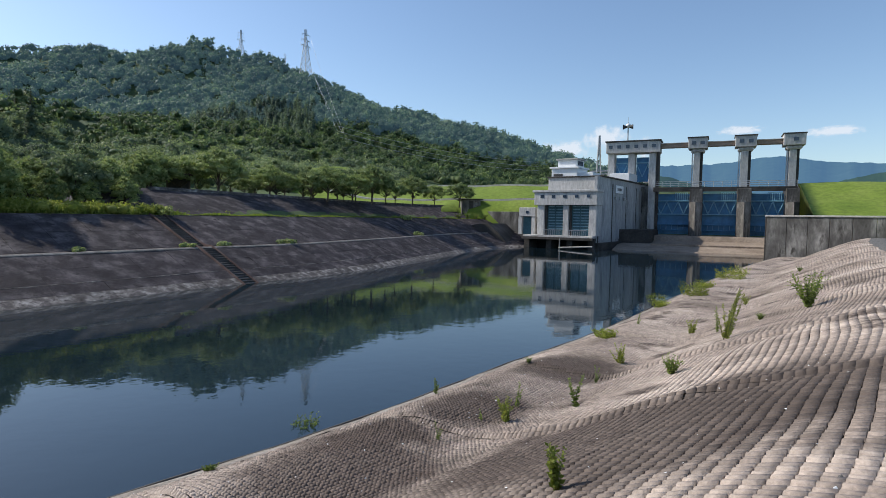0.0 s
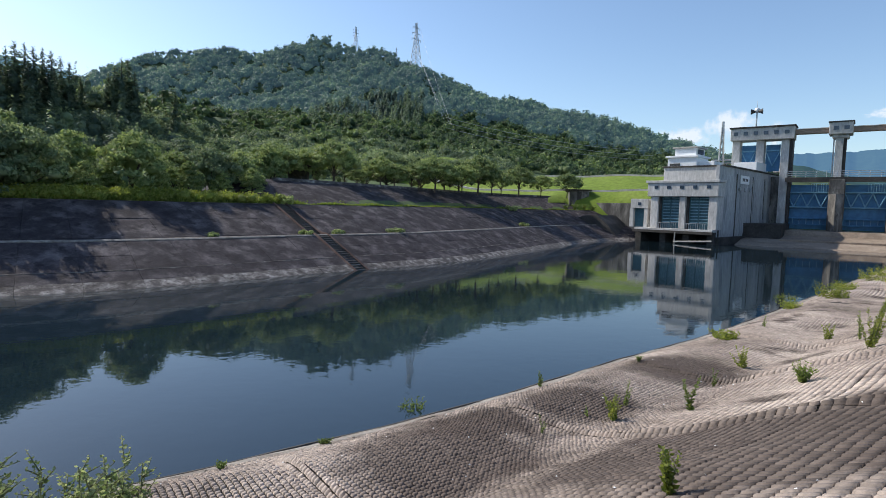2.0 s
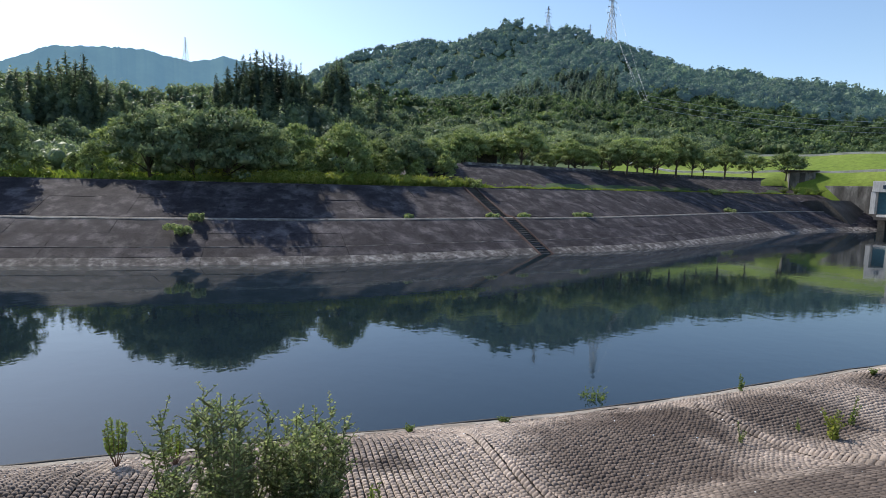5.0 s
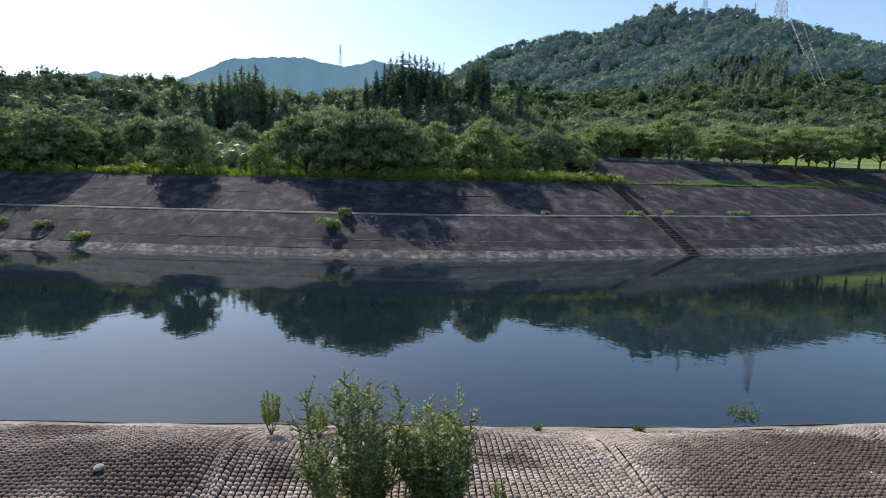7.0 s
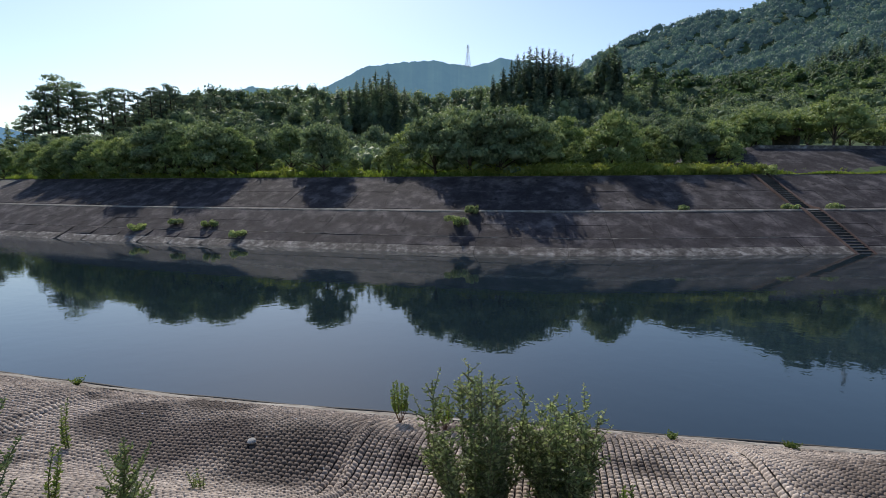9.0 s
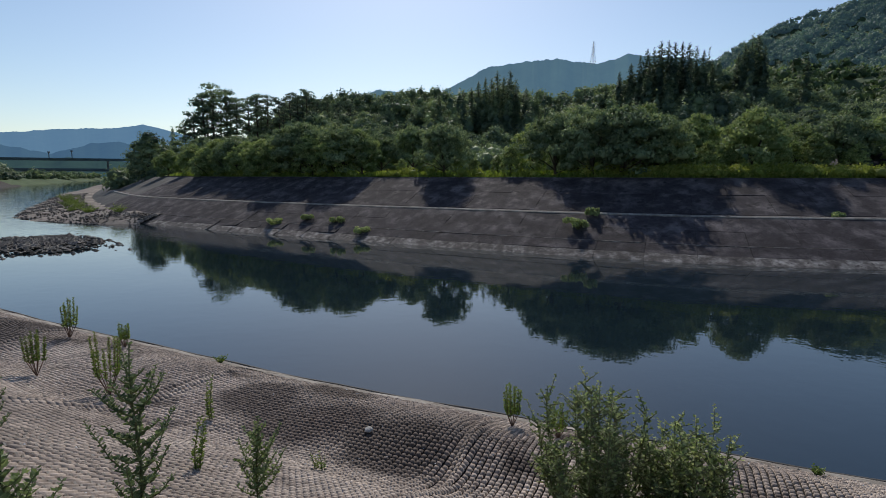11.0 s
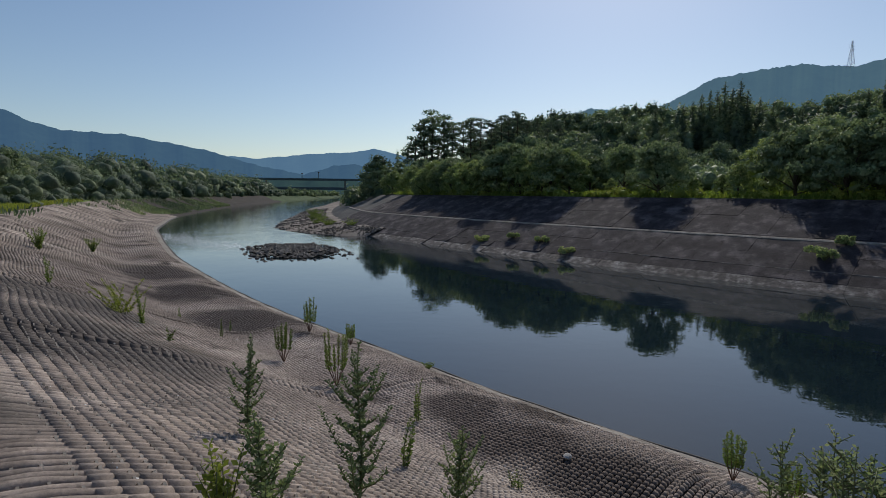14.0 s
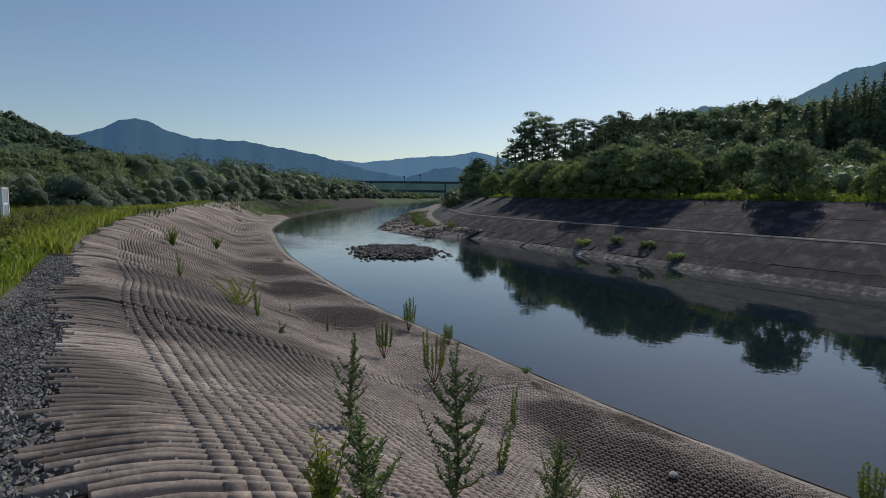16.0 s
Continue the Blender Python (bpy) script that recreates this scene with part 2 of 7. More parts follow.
M_willow = leaf_material("willow_leaf", (0.14, 0.2, 0.085), (0.31, 0.38, 0.18), (0.52, 0.56, 0.34), 0.52)
M_mugwort = leaf_material("grey_weed_leaf", (0.09, 0.135, 0.07), (0.17, 0.225, 0.115), (0.3, 0.36, 0.2), 0.4)
M_grassb = leaf_material("grass_blade", (0.13, 0.2, 0.035), (0.21, 0.28, 0.05), (0.32, 0.36, 0.1), 0.5)
M_grass = surface("meadow_grass", (0.09, 0.15, 0.022), (0.15, 0.225, 0.03), (0.2, 0.27, 0.05), 0.12, 2.5, 0.95, 0.06, random=0.0)
M_levee = surface("levee_grass", (0.1, 0.155, 0.02), (0.145, 0.205, 0.03), (0.19, 0.24, 0.05), 0.1, 1.2, 0.95, 0.08)
M_ground = surface("woodland_floor", (0.035, 0.058, 0.024), (0.058, 0.09, 0.034), (0.09, 0.125, 0.048), 0.05, 0.6, 0.95, 0.2)
M_rock = surface("river_rock", (0.07, 0.06, 0.055), (0.13, 0.115, 0.1), (0.22, 0.2, 0.18), 1.2, 8.0, 0.85, 0.03, random=0.5)
M_shingle = surface("river_shingle", (0.12, 0.1, 0.085), (0.2, 0.17, 0.145), (0.28, 0.245, 0.21), 0.3, 8.0, 0.93, 0.05, random=0.3)


def backdrop_material(name, leaf, haze_glow, amount):
    """Far wooded range: leaf colour, with the haze before it painted in as a glow."""
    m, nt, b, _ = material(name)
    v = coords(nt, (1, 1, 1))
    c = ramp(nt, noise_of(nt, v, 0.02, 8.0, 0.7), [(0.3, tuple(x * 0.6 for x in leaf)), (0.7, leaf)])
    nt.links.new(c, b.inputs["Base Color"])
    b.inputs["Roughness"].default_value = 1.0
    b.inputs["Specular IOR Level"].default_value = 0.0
    b.inputs["Emission Color"].default_value = (*haze_glow, 1)
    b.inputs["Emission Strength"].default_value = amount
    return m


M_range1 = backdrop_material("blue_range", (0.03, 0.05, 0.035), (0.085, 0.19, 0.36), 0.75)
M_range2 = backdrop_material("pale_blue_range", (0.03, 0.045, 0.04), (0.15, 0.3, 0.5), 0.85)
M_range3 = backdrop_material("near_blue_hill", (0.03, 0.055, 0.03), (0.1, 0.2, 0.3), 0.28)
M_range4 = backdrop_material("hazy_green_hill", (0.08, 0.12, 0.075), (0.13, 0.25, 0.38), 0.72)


# ---------------------------------------------------------------- mesh helpers
def mesh_of(name, verts, faces, mats, index=None, smooth=True):
    me = bpy.data.meshes.new(name)
    me.from_pydata([tuple(v) for v in verts] if not isinstance(verts, np.ndarray) else verts.tolist(), [],
                   faces if not isinstance(faces, np.ndarray) else faces.tolist())
    for m in (mats if isinstance(mats, (list, tuple)) else [mats]):
        me.materials.append(m)
    if index is not None:
        me.polygons.foreach_set("material_index", np.asarray(index, dtype=np.int32))
    if smooth:
        me.polygons.foreach_set("use_smooth", np.ones(len(me.polygons), dtype=bool))
    me.update()
    return me


def part(name, data, mat, parent, label="", category="", kind=""):
    """One mesh object, from a bmesh or a mesh, under a thing or a part (or on its own)."""
    if isinstance(data, bmesh.types.BMesh):
        me = bpy.data.meshes.new(name)
        data.to_mesh(me)
        data.free()
        me.materials.append(mat)
    else:
        me = data
    ob = new(name, me)
    if parent is not None:
        ob.parent = parent
    return tagged(ob, label, category, "", kind)


def thing(name, label, category, at=None, group="", kind=""):
    ob = new(name)
    ob.matrix_world = at or Matrix()
    return tagged(ob, label, category, group, kind)


def box(lo, hi, bevel=0.0, m=None):
    bm = bmesh.new()
    add_box(bm, lo, hi, m)
    if bevel:
        bmesh.ops.bevel(bm, geom=bm.edges[:], offset=bevel, segments=1, affect="EDGES")
    return bm


def add_box(bm, lo, hi, m=None):
    c = [(lo[i] + hi[i]) / 2 for i in range(3)]
    s = [max(abs(hi[i] - lo[i]), 1e-4) for i in range(3)]
    t = Matrix.Translation(c) @ Matrix.Diagonal((*s, 1))
    bmesh.ops.create_cube(bm, size=1.0, matrix=(m @ t) if m else t)
    return bm


def add_bar(bm, a, b, r, n=6):
    a, b = Vector(a), Vector(b)
    d = b - a
    t = Matrix.Translation((a + b) / 2) @ d.to_track_quat("Z", "Y").to_matrix().to_4x4()
    bmesh.ops.create_cone(bm, cap_ends=True, segments=n, radius1=r, radius2=r, depth=d.length, matrix=t)
    return bm


def bar(a, b, r, n=6):
    return add_bar(bmesh.new(), a, b, r, n)


# ---------------------------------------------------------------- the river's two waterlines, from the weir downstream
def smooth_line(pts, step):
    p = np.array(pts, float)
    p = np.vstack([2 * p[0] - p[1], p, 2 * p[-1] - p[-2]])
    out = []
    for i in range(1, len(p) - 2):
        n = max(2, int(np.linalg.norm(p[i + 1] - p[i]) / (step * (1 + np.linalg.norm(p[i]) / 40))))
        for k in range(n):
            t = k / n
            a = 2 * p[i] + (p[i + 1] - p[i - 1]) * t + (2 * p[i - 1] - 5 * p[i] + 4 * p[i + 1] - p[i + 2]) * t * t + (3 * p[i] - p[i - 1] - 3 * p[i + 1] + p[i + 2]) * t ** 3
            out.append(a / 2)
    out.append(p[-2])
    return np.array(out)


class Line:
    """A waterline with its length, and the way to the land on one side of it."""

    def __init__(self, pts, side, step=1.0):
        self.p = smooth_line(pts, step)
        d = np.gradient(self.p, axis=0)
        d /= np.linalg.norm(d, axis=1)[:, None]
        for _ in range(6):
            d[1:-1] = (d[:-2] + 2 * d[1:-1] + d[2:]) / 4
        d /= np.linalg.norm(d, axis=1)[:, None]
        self.n = np.stack([-d[:, 1], d[:, 0]], 1) * side
        self.a = np.r_[0, np.cumsum(np.linalg.norm(np.diff(self.p, axis=0), axis=1))]
        self.side = side

    def at(self, a, s):
        """The place at length a along the line and s metres inland."""
        a, s = np.broadcast_arrays(np.asarray(a, float), np.asarray(s, float))
        q = [np.interp(a, self.a, self.p[:, k]) + s * np.interp(a, self.a, self.n[:, k]) for k in (0, 1)]
        return np.stack(q, -1)

    def away(self, xy):
        """Signed metres inland, and the length along the line, for places xy."""
        xy = np.asarray(xy, float)
        best, near = np.full(len(xy), 1e9), np.zeros(len(xy), int)
        for i in range(0, len(self.p)):
            d = np.linalg.norm(xy - self.p[i], axis=1)
            m = d < best
            best[m], near[m] = d[m], i
        off, n = xy - self.p[near], self.n[near]
        inland = (off * n).sum(1)
        ahead = (off[:, 0] * n[:, 1] - off[:, 1] * n[:, 0]) * self.side
        inner = (near > 0) & (near < len(self.p) - 1)
        best = np.where(inner, inland, np.where(inland >= 0, best, -best))
        along = self.a[near] + np.where(inner, ahead, 0)
        return best, along


NEAR = Line([(42.1, 73.3), (28.7, 55.9), (15.7, 37.3), (7.0, 24.9), (2.3, 19.1), (-0.3, 15.7), (-2.4, 13.1), (-4.7, 10.6), (-7.4, 7.9),
             (-10.4, 4.9), (-13.6, 1.8), (-18.0, -1.9), (-22.7, -5.9), (-29.5, -10.9), (-40.8, -18.3), (-47, -21.9), (-61.3, -29.6),
             (-83, -40), (-132, -56), (-246, -77), (-468, -98), (-1200, -150)], 1)
FAR = Line([(17.5, 104), (7.2, 92), (-2.9, 64.3), (-9.0, 48.8), (-14.5, 40.4), (-22.2, 28), (-27.5, 22.4), (-32, 18.2), (-38.5, 12.9),
            (-46, 6.8), (-56, -0.8), (-69, -9.3), (-84, -16), (-130, -26), (-216, -38), (-468, -72), (-1200, -118)], -1)
A_CAM = float(NEAR.away(np.array([[0.0, 0.0]]))[1][0])


def ease(x, a, b):
    t = np.clip((np.asarray(x, float) - a) / (b - a), 0, 1)
    return t * t * (3 - 2 * t)


def near_rough(s):
    return np.interp(s, [-6, -2, 0, 0.35, 1.0, 2.0, 3.0, 4.0, 5.0, 6.0, 8.0, 9.5, 10.4, 11.2, 12.5, 40], [-2.2, -0.9, 0.0, 0.1, 0.36, 0.56, 0.66, 0.74, 1.03, 1.45, 2.38, 3.02, 3.3, 3.38, 3.4, 3.5])



BANK_S = np.arange(-8, 60, 0.05)
BANK_Z = np.convolve(near_rough(np.r_[np.full(20, -8.0), BANK_S, np.full(20, 60.0)]), np.hanning(43)[1:-1] / np.hanning(43).sum(), "valid")


def near_profile(s):
    """Height of the near bank, its bends rounded."""
    return np.interp(s, BANK_S, BANK_Z)


def far_profile(s):
    return np.interp(s, [-6, 0, 5.2, 6.3, 11.9, 30, 60], [-2.6, 0, 2.4, 2.45, 4.85, 5.2, 6.2])


# ---------------------------------------------------------------- the land: ridges as (bearing to the left, distance, height)
RIDGES = [
    (330, [(52, 680, 40), (47, 690, 66), (43.5, 695, 104), (41, 700, 132), (39, 700, 143), (36, 690, 152), (33, 680, 162), (29, 660, 156), (26, 640, 161), (23, 630, 168), (20, 610, 155), (17, 580, 146), (13.9, 540, 125),
           (12, 530, 115), (9.5, 520, 103), (7.6, 530, 94), (6.4, 540, 94), (4, 540, 99), (1.6, 545, 88), (-0.7, 550, 79), (-4.2, 560, 66), (-6, 580, 59), (-10, 600, 51), (-14, 640, 38), (-19, 720, 18)]),
    (170, [(34, 300, 32), (26.5, 285, 36), (17, 300, 40), (9, 330, 34), (2, 360, 24), (-4, 400, 16)]),
    (74, [(97.5, 165, 4), (94, 168, 8), (91, 172, 14), (86, 180, 17), (80, 190, 19), (74, 200, 24), (70, 205, 25), (64, 210, 27), (58, 205, 25), (52, 200, 28), (47, 200, 31), (43, 205, 29), (38, 230, 31), (32, 280, 33)]),
    (110, [(150, 420, 50), (142, 400, 54), (137, 390, 46), (133.6, 390, 31), (131.6, 395, 8)]),
]


def bearing(deg, dist):
    return np.array([-math.sin(radians(deg)) * dist, math.cos(radians(deg)) * dist])


def lump(xy, scale, amp):
    """Smooth, seeded relief."""
    x, y = xy[:, 0] / scale, xy[:, 1] / scale
    return amp * (np.sin(x * 1.3 + 0.7 * np.sin(y * 0.9)) * np.cos(y * 1.1 + 0.6 * np.sin(x * 1.7)) + 0.5 * np.sin(x * 2.7 + y * 1.9) * np.cos(y * 3.1 - x * 0.6))


def ridge_height(xy, width, rows):
    pts = np.array([[*bearing(a, d), h] for a, d, h in rows])
    best = np.zeros(len(xy))
    for p, q in zip(pts[:-1], pts[1:]):
        d = q[:2] - p[:2]
        t = np.clip(((xy - p[:2]) @ d) / (d @ d), 0, 1)
        off = np.linalg.norm(xy - (p[:2] + t[:, None] * d), axis=1)
        h = p[2] + t * (q[2] - p[2])
        best = np.maximum(best, h * (1 - np.clip(off / width, 0, 1)) ** 1.35 * (1 + 0.0 * off))
    return best


def hills(xy):
    r = np.linalg.norm(xy, axis=1)
    z = np.zeros(len(xy))
    for width, rows in RIDGES:
        z = np.maximum(z, ridge_height(xy, width, rows))
    return z + np.where(z > 4, lump(xy, 42, 1.0) * np.clip(z / 14, 0, 4.0), 0)


def land(xy):
    xy = np.asarray(xy, float)
    sn, _ = NEAR.away(xy)
    sf, af = FAR.away(xy)
    along = xy @ np.array([0.6, 0.8])
    river = (sn < 0) & (sf < 0)
    zn = near_profile(sn) - 0.7 * (1 - ease(sn, 11.4, 12.6))
    terrace = ease(along, 28, 36) * ease(sf, 12.5, 20)
    zf = far_profile(sf) - 0.7 * (1 - ease(sf, 12.2, 14.5)) + 2.4 * terrace - 1.2 * terrace * (1 - ease(sf, 18.5, 21)) * 0.8
    z = np.where(sn >= 0, zn, zf)
    z = np.where(river, -2.4, z)
    inland = np.where(sf >= 0, ease(sf, 24, 60), ease(sn, 30, 90))
    return np.where(river, z, z + hills(xy) * inland)


def land_at(x, y):
    return float(land(np.array([[x, y]]))[0])


def build_ground():
    radii = [0.0] + list(2.0 * 1.05 ** np.arange(0, 158))
    seg = 360
    ang = np.linspace(0, 2 * np.pi, seg, endpoint=False)
    r = np.array(radii[1:])
    xy = np.stack([np.outer(r, np.cos(ang)), np.outer(r, np.sin(ang))], -1).reshape(-1, 2)
    z = land(xy)
    verts = np.vstack([[[0, 0, land_at(0, 0)]], np.column_stack([xy, z])])
    faces = []
    for i in range(len(r) - 1):
        o = 1 + i * seg
        k = np.arange(seg)
        faces += np.column_stack([o + k, o + seg + k, o + seg + (k + 1) % seg, o + (k + 1) % seg]).tolist()
    faces += [[0, 1 + k, 1 + (k + 1) % seg] for k in range(seg)]
    part("ground", mesh_of("ground", verts, faces, M_ground), None, None, "dark green wooded land with hills round a river", "ground", "structure")


build_ground()


def strip(line, a, s, z, mats, name, index=None):
    """A sheet along a waterline: rows of lengths a, columns of inland metres s, heights z[a, s]."""
    A, S = np.meshgrid(a, s, indexing="ij")
    xy = line.at(A, S)
    v = np.concatenate([xy, np.broadcast_to(z, A.shape)[..., None]], -1).reshape(-1, 3)
    n, m = len(a), len(s)
    i, j = np.meshgrid(np.arange(n - 1), np.arange(m - 1), indexing="ij")
    f = np.stack([i * m + j, i * m + j + 1, (i + 1) * m + j + 1, (i + 1) * m + j], -1).reshape(-1, 4)
    if line.side < 0:
        f = f[:, ::-1]
    return mesh_of(name, v, f, mats, index)


# the water, one level sheet that the land rises out of
def build_water():
    v = [(x, y, 0.0) for x in (-1300, -200, -60, 90) for y in (-260, -60, 20, 135)]
    f = [(i * 4 + j, i * 4 + j + 4, i * 4 + j + 5, i * 4 + j + 1) for i in range(3) for j in range(3)]
    part("river_water", mesh_of("river_water", v, f, M_water), None, None, "calm dark blue river water with mirror reflections", "water", "structure")


build_water()


# ---------------------------------------------------------------- near bank: quilted concrete mattress
SEAMS = [A_CAM + d for d in (-47, -39.5, -32, -25.5, -19.5, -13.6, -8.2, -3.4, 2.9, 9.2, 16.0, 23.5, 31, 39.5)]


def swell(a, s):
    """The mattress's soft folds, and the ropes along the seams of its sheets."""
    a, s = np.asarray(a, float), np.asarray(s, float)
    slope = ease(s, 0.6, 1.6) * (1 - ease(s, 10.2, 11.6))
    z = 0.04 * np.sin(a * 0.85 + 0.9 * np.sin(s * 0.8)) * np.cos(s * 0.95 + 0.5 * np.sin(a * 0.37))
    z = z + 0.028 * np.sin(a * 1.9 + s * 0.7) * np.sin(s * 1.6 + a * 0.2)
    z = z - (0.1 + 0.05 * np.sin(a * 0.31)) * np.exp(-((s - 4.2 - 0.4 * np.sin(a * 0.5)) / 0.8) ** 2) + 0.08 * np.exp(-((s - 2.0 - 0.3 * np.sin(a * 0.6)) / 0.8) ** 2)
    for k, c in enumerate(SEAMS):
        off = a - c - 0.25 * np.sin(s * 0.5 + k)
        z = z + 0.075 * np.exp(-(off / 0.09) ** 2) - 0.045 * np.exp(-((off - 0.2) / 0.1) ** 2)
    fold = np.maximum(0, np.sin((a - A_CAM) * 2.1 + 0.9 * np.sin(a * 0.7) + 0.35 * s)) ** 3
    z = z + 0.07 * fold * np.exp(-((s - 2.5) / 1.3) ** 2) * ease(a - A_CAM, 9, 15)
    return z * slope


def near_z(a, s):
    return near_profile(s) + swell(a, s)


def cell_grid(a0, a1, s0, s1, da, ds, amp=0.027, fill=(0.415, 0.468), crown=(0.7, 0.72)):
    """Cushions of da by ds: their corners' (a, s), and a height that falls to the joints."""
    na, ns = max(1, int(round((a1 - a0) / da))), max(1, int(round((s1 - s0) / ds)))
    cu, cw = crown
    u = np.array([-1, 1, 1, -1, -cu, cu, cu, -cu])
    w = np.array([-1, -1, 1, 1, -cw, -cw, cw, cw])
    h = np.array([0, 0, 0, 0, 1, 1, 1, 1.0]) * amp
    ia, js = np.meshgrid(np.arange(na), np.arange(ns), indexing="ij")
    rng = np.random.RandomState(int(a0 * 10) % 9973 + int(s0 * 10))
    ca = (a0 + (ia + 0.5) * da).ravel()[:, None] + rng.uniform(-0.005, 0.005, (na * ns, 1))
    cs = (s0 + (js + 0.5) * ds).ravel()[:, None] + rng.uniform(-0.006, 0.006, (na * ns, 1))
    Hh = h[None] * rng.uniform(0.7, 1.25, (na * ns, 1)) * rng.uniform(0.85, 1.15, (na * ns, 8))
    if cw > 0.9:  # cushions that run on as ribs keep one height and line along each rib
        rib = np.repeat(rng.uniform(0.85, 1.2, na), ns)[:, None]
        Hh, ca = h[None] * rib * rng.uniform(0.95, 1.05, (na * ns, 1)), (a0 + (ia + 0.5) * da).ravel()[:, None] + 0.012 * np.sin(cs * 3.1 + (a0 + ia * da).ravel()[:, None] * 1.1)
    A = ca + u[None] * da * fill[0]
    S = cs + w[None] * ds * fill[1] + 0.06 * np.sin(ca * 0.9 + cs * 1.3)
    f = np.array([[4, 7, 6, 5], [0, 4, 5, 1], [1, 5, 6, 2], [2, 6, 7, 3], [3, 7, 4, 0]])
    F = (np.arange(na * ns)[:, None, None] * 8 + f[None]).reshape(-1, 4)
    return A, S, Hh, F


def cushions(name, *grid, **more):
    A, S, Hh, F = cell_grid(*grid, **more)
    xy = NEAR.at(A, S)
    v = np.concatenate([xy, (near_z(A, S) + Hh + 0.012)[..., None]], -1).reshape(-1, 3)
    return mesh_of(name, v, F, M_mat)


CELL_A, CELL_S, CELL_T, RIB_A, PITCH = A_CAM + 2.6, 7.6, 9.07, A_CAM - 0.6, 0.098


def build_near_bank():
    bank = thing("embankment", "grey-brown quilted concrete mattress slope with weeds above the water", "embankment", kind="structure")
    a = np.unique(np.concatenate([np.arange(0.0, A_CAM - 25, 0.5), np.arange(A_CAM - 25, A_CAM + 25, 0.16), np.arange(A_CAM + 25, A_CAM + 75, 0.5), np.arange(A_CAM + 75, A_CAM + 330, 4)]))
    s = np.concatenate([[-5, -2, -0.6, 0.0], np.arange(0.15, 10.95, 0.16)])
    A, S = np.meshgrid(a, s, indexing="ij")
    part("joint_bed", strip(NEAR, a, s, near_z(A, S) - 0.012, [M_joint], "joint_bed"), None, bank, "dark joints under the concrete cushions")
    # the smooth rim along the water
    s = np.array([-1.6, -0.5, -0.04, 0.02, 0.1, 0.3, 0.5, 0.7, 0.78])
    a2 = np.arange(0.5, A_CAM + 120, 0.4)
    A, S = np.meshgrid(a2, s, indexing="ij")
    S = S + np.where(S > 0.6, 0.12 * np.sin(A * 0.8) + 0.07 * np.sin(A * 2.3), 0.05 * np.sin(A * 0.6))
    z = near_z(A, S) + 0.05 * ease(S, -0.08, 0.05) - 0.09 * ease(S, 0.62, 0.78) + 0.008 * np.sin(A * 3.1)
    me = strip(NEAR, a2, s, z, [M_rim], "rim")
    me.vertices.foreach_set("co", np.concatenate([NEAR.at(A, S), z[..., None]], -1).ravel())
    part("rim", me, None, bank, "pale concrete rim along the water's edge")
    s = np.array([-0.3, -0.02, 0.05, 0.17, 0.2])
    A, S = np.meshgrid(a2, s, indexing="ij")
    z = near_z(A, S) + np.array([-0.1, 0.045, 0.072, 0.064, 0.0]) + 0.012 * np.sin(A * 1.7) * np.array([0, 1, 1, 1, 0])
    part("wet_edge", strip(NEAR, a2, s, z, [M_dark], "wet_edge"), None, bank, "dark wet lip at the waterline")
    # the cushions in sheets, each a joined part; the ones beside the path are single pieces further down
    near_lo, near_hi = A_CAM - 15.0, A_CAM + 16.0
    lab, p = "rows of small concrete cushions", PITCH
    low, high = dict(amp=0.032, fill=(0.405, 0.415)), dict(amp=0.038, fill=(0.42, 0.492), crown=(0.5, 0.95))
    for a0, a1, s0, s1, da, ds, how in ((near_lo, near_hi, 0.62, 5.0, p, p * 0.94, low), (near_lo, near_hi, 5.0, CELL_S, p, p * 1.25, high), (near_lo, CELL_A, CELL_S, CELL_T, p, p * 1.5, high), (CELL_A + 30 * p, near_hi, CELL_S, CELL_T, p, p * 1.5, high),
                                        (RIB_A, near_hi, CELL_T, 9.95, p, p * 1.5, high), (near_lo, RIB_A, CELL_T, 11.0, p, p * 1.5, high), (near_hi, A_CAM + 30, 0.62, 9.9, p, p, low), (A_CAM - 34, near_lo, 0.62, 11.0, p, p * 1.1, high),
                                        (0.6, A_CAM - 34, 0.62, 11.0, 0.14, 0.16, high), (A_CAM + 30, A_CAM + 62, 0.62, 9.9, 0.14, 0.16, low), (A_CAM + 62, A_CAM + 120, 0.5, 11.0, 0.3, 0.34, low)):
        part("cushion_sheet", cushions("cushion_sheet", a0, a1, s0, s1, da, ds, **how), None, bank, lab, kind="stuff")
    return bank


bank = build_near_bank()


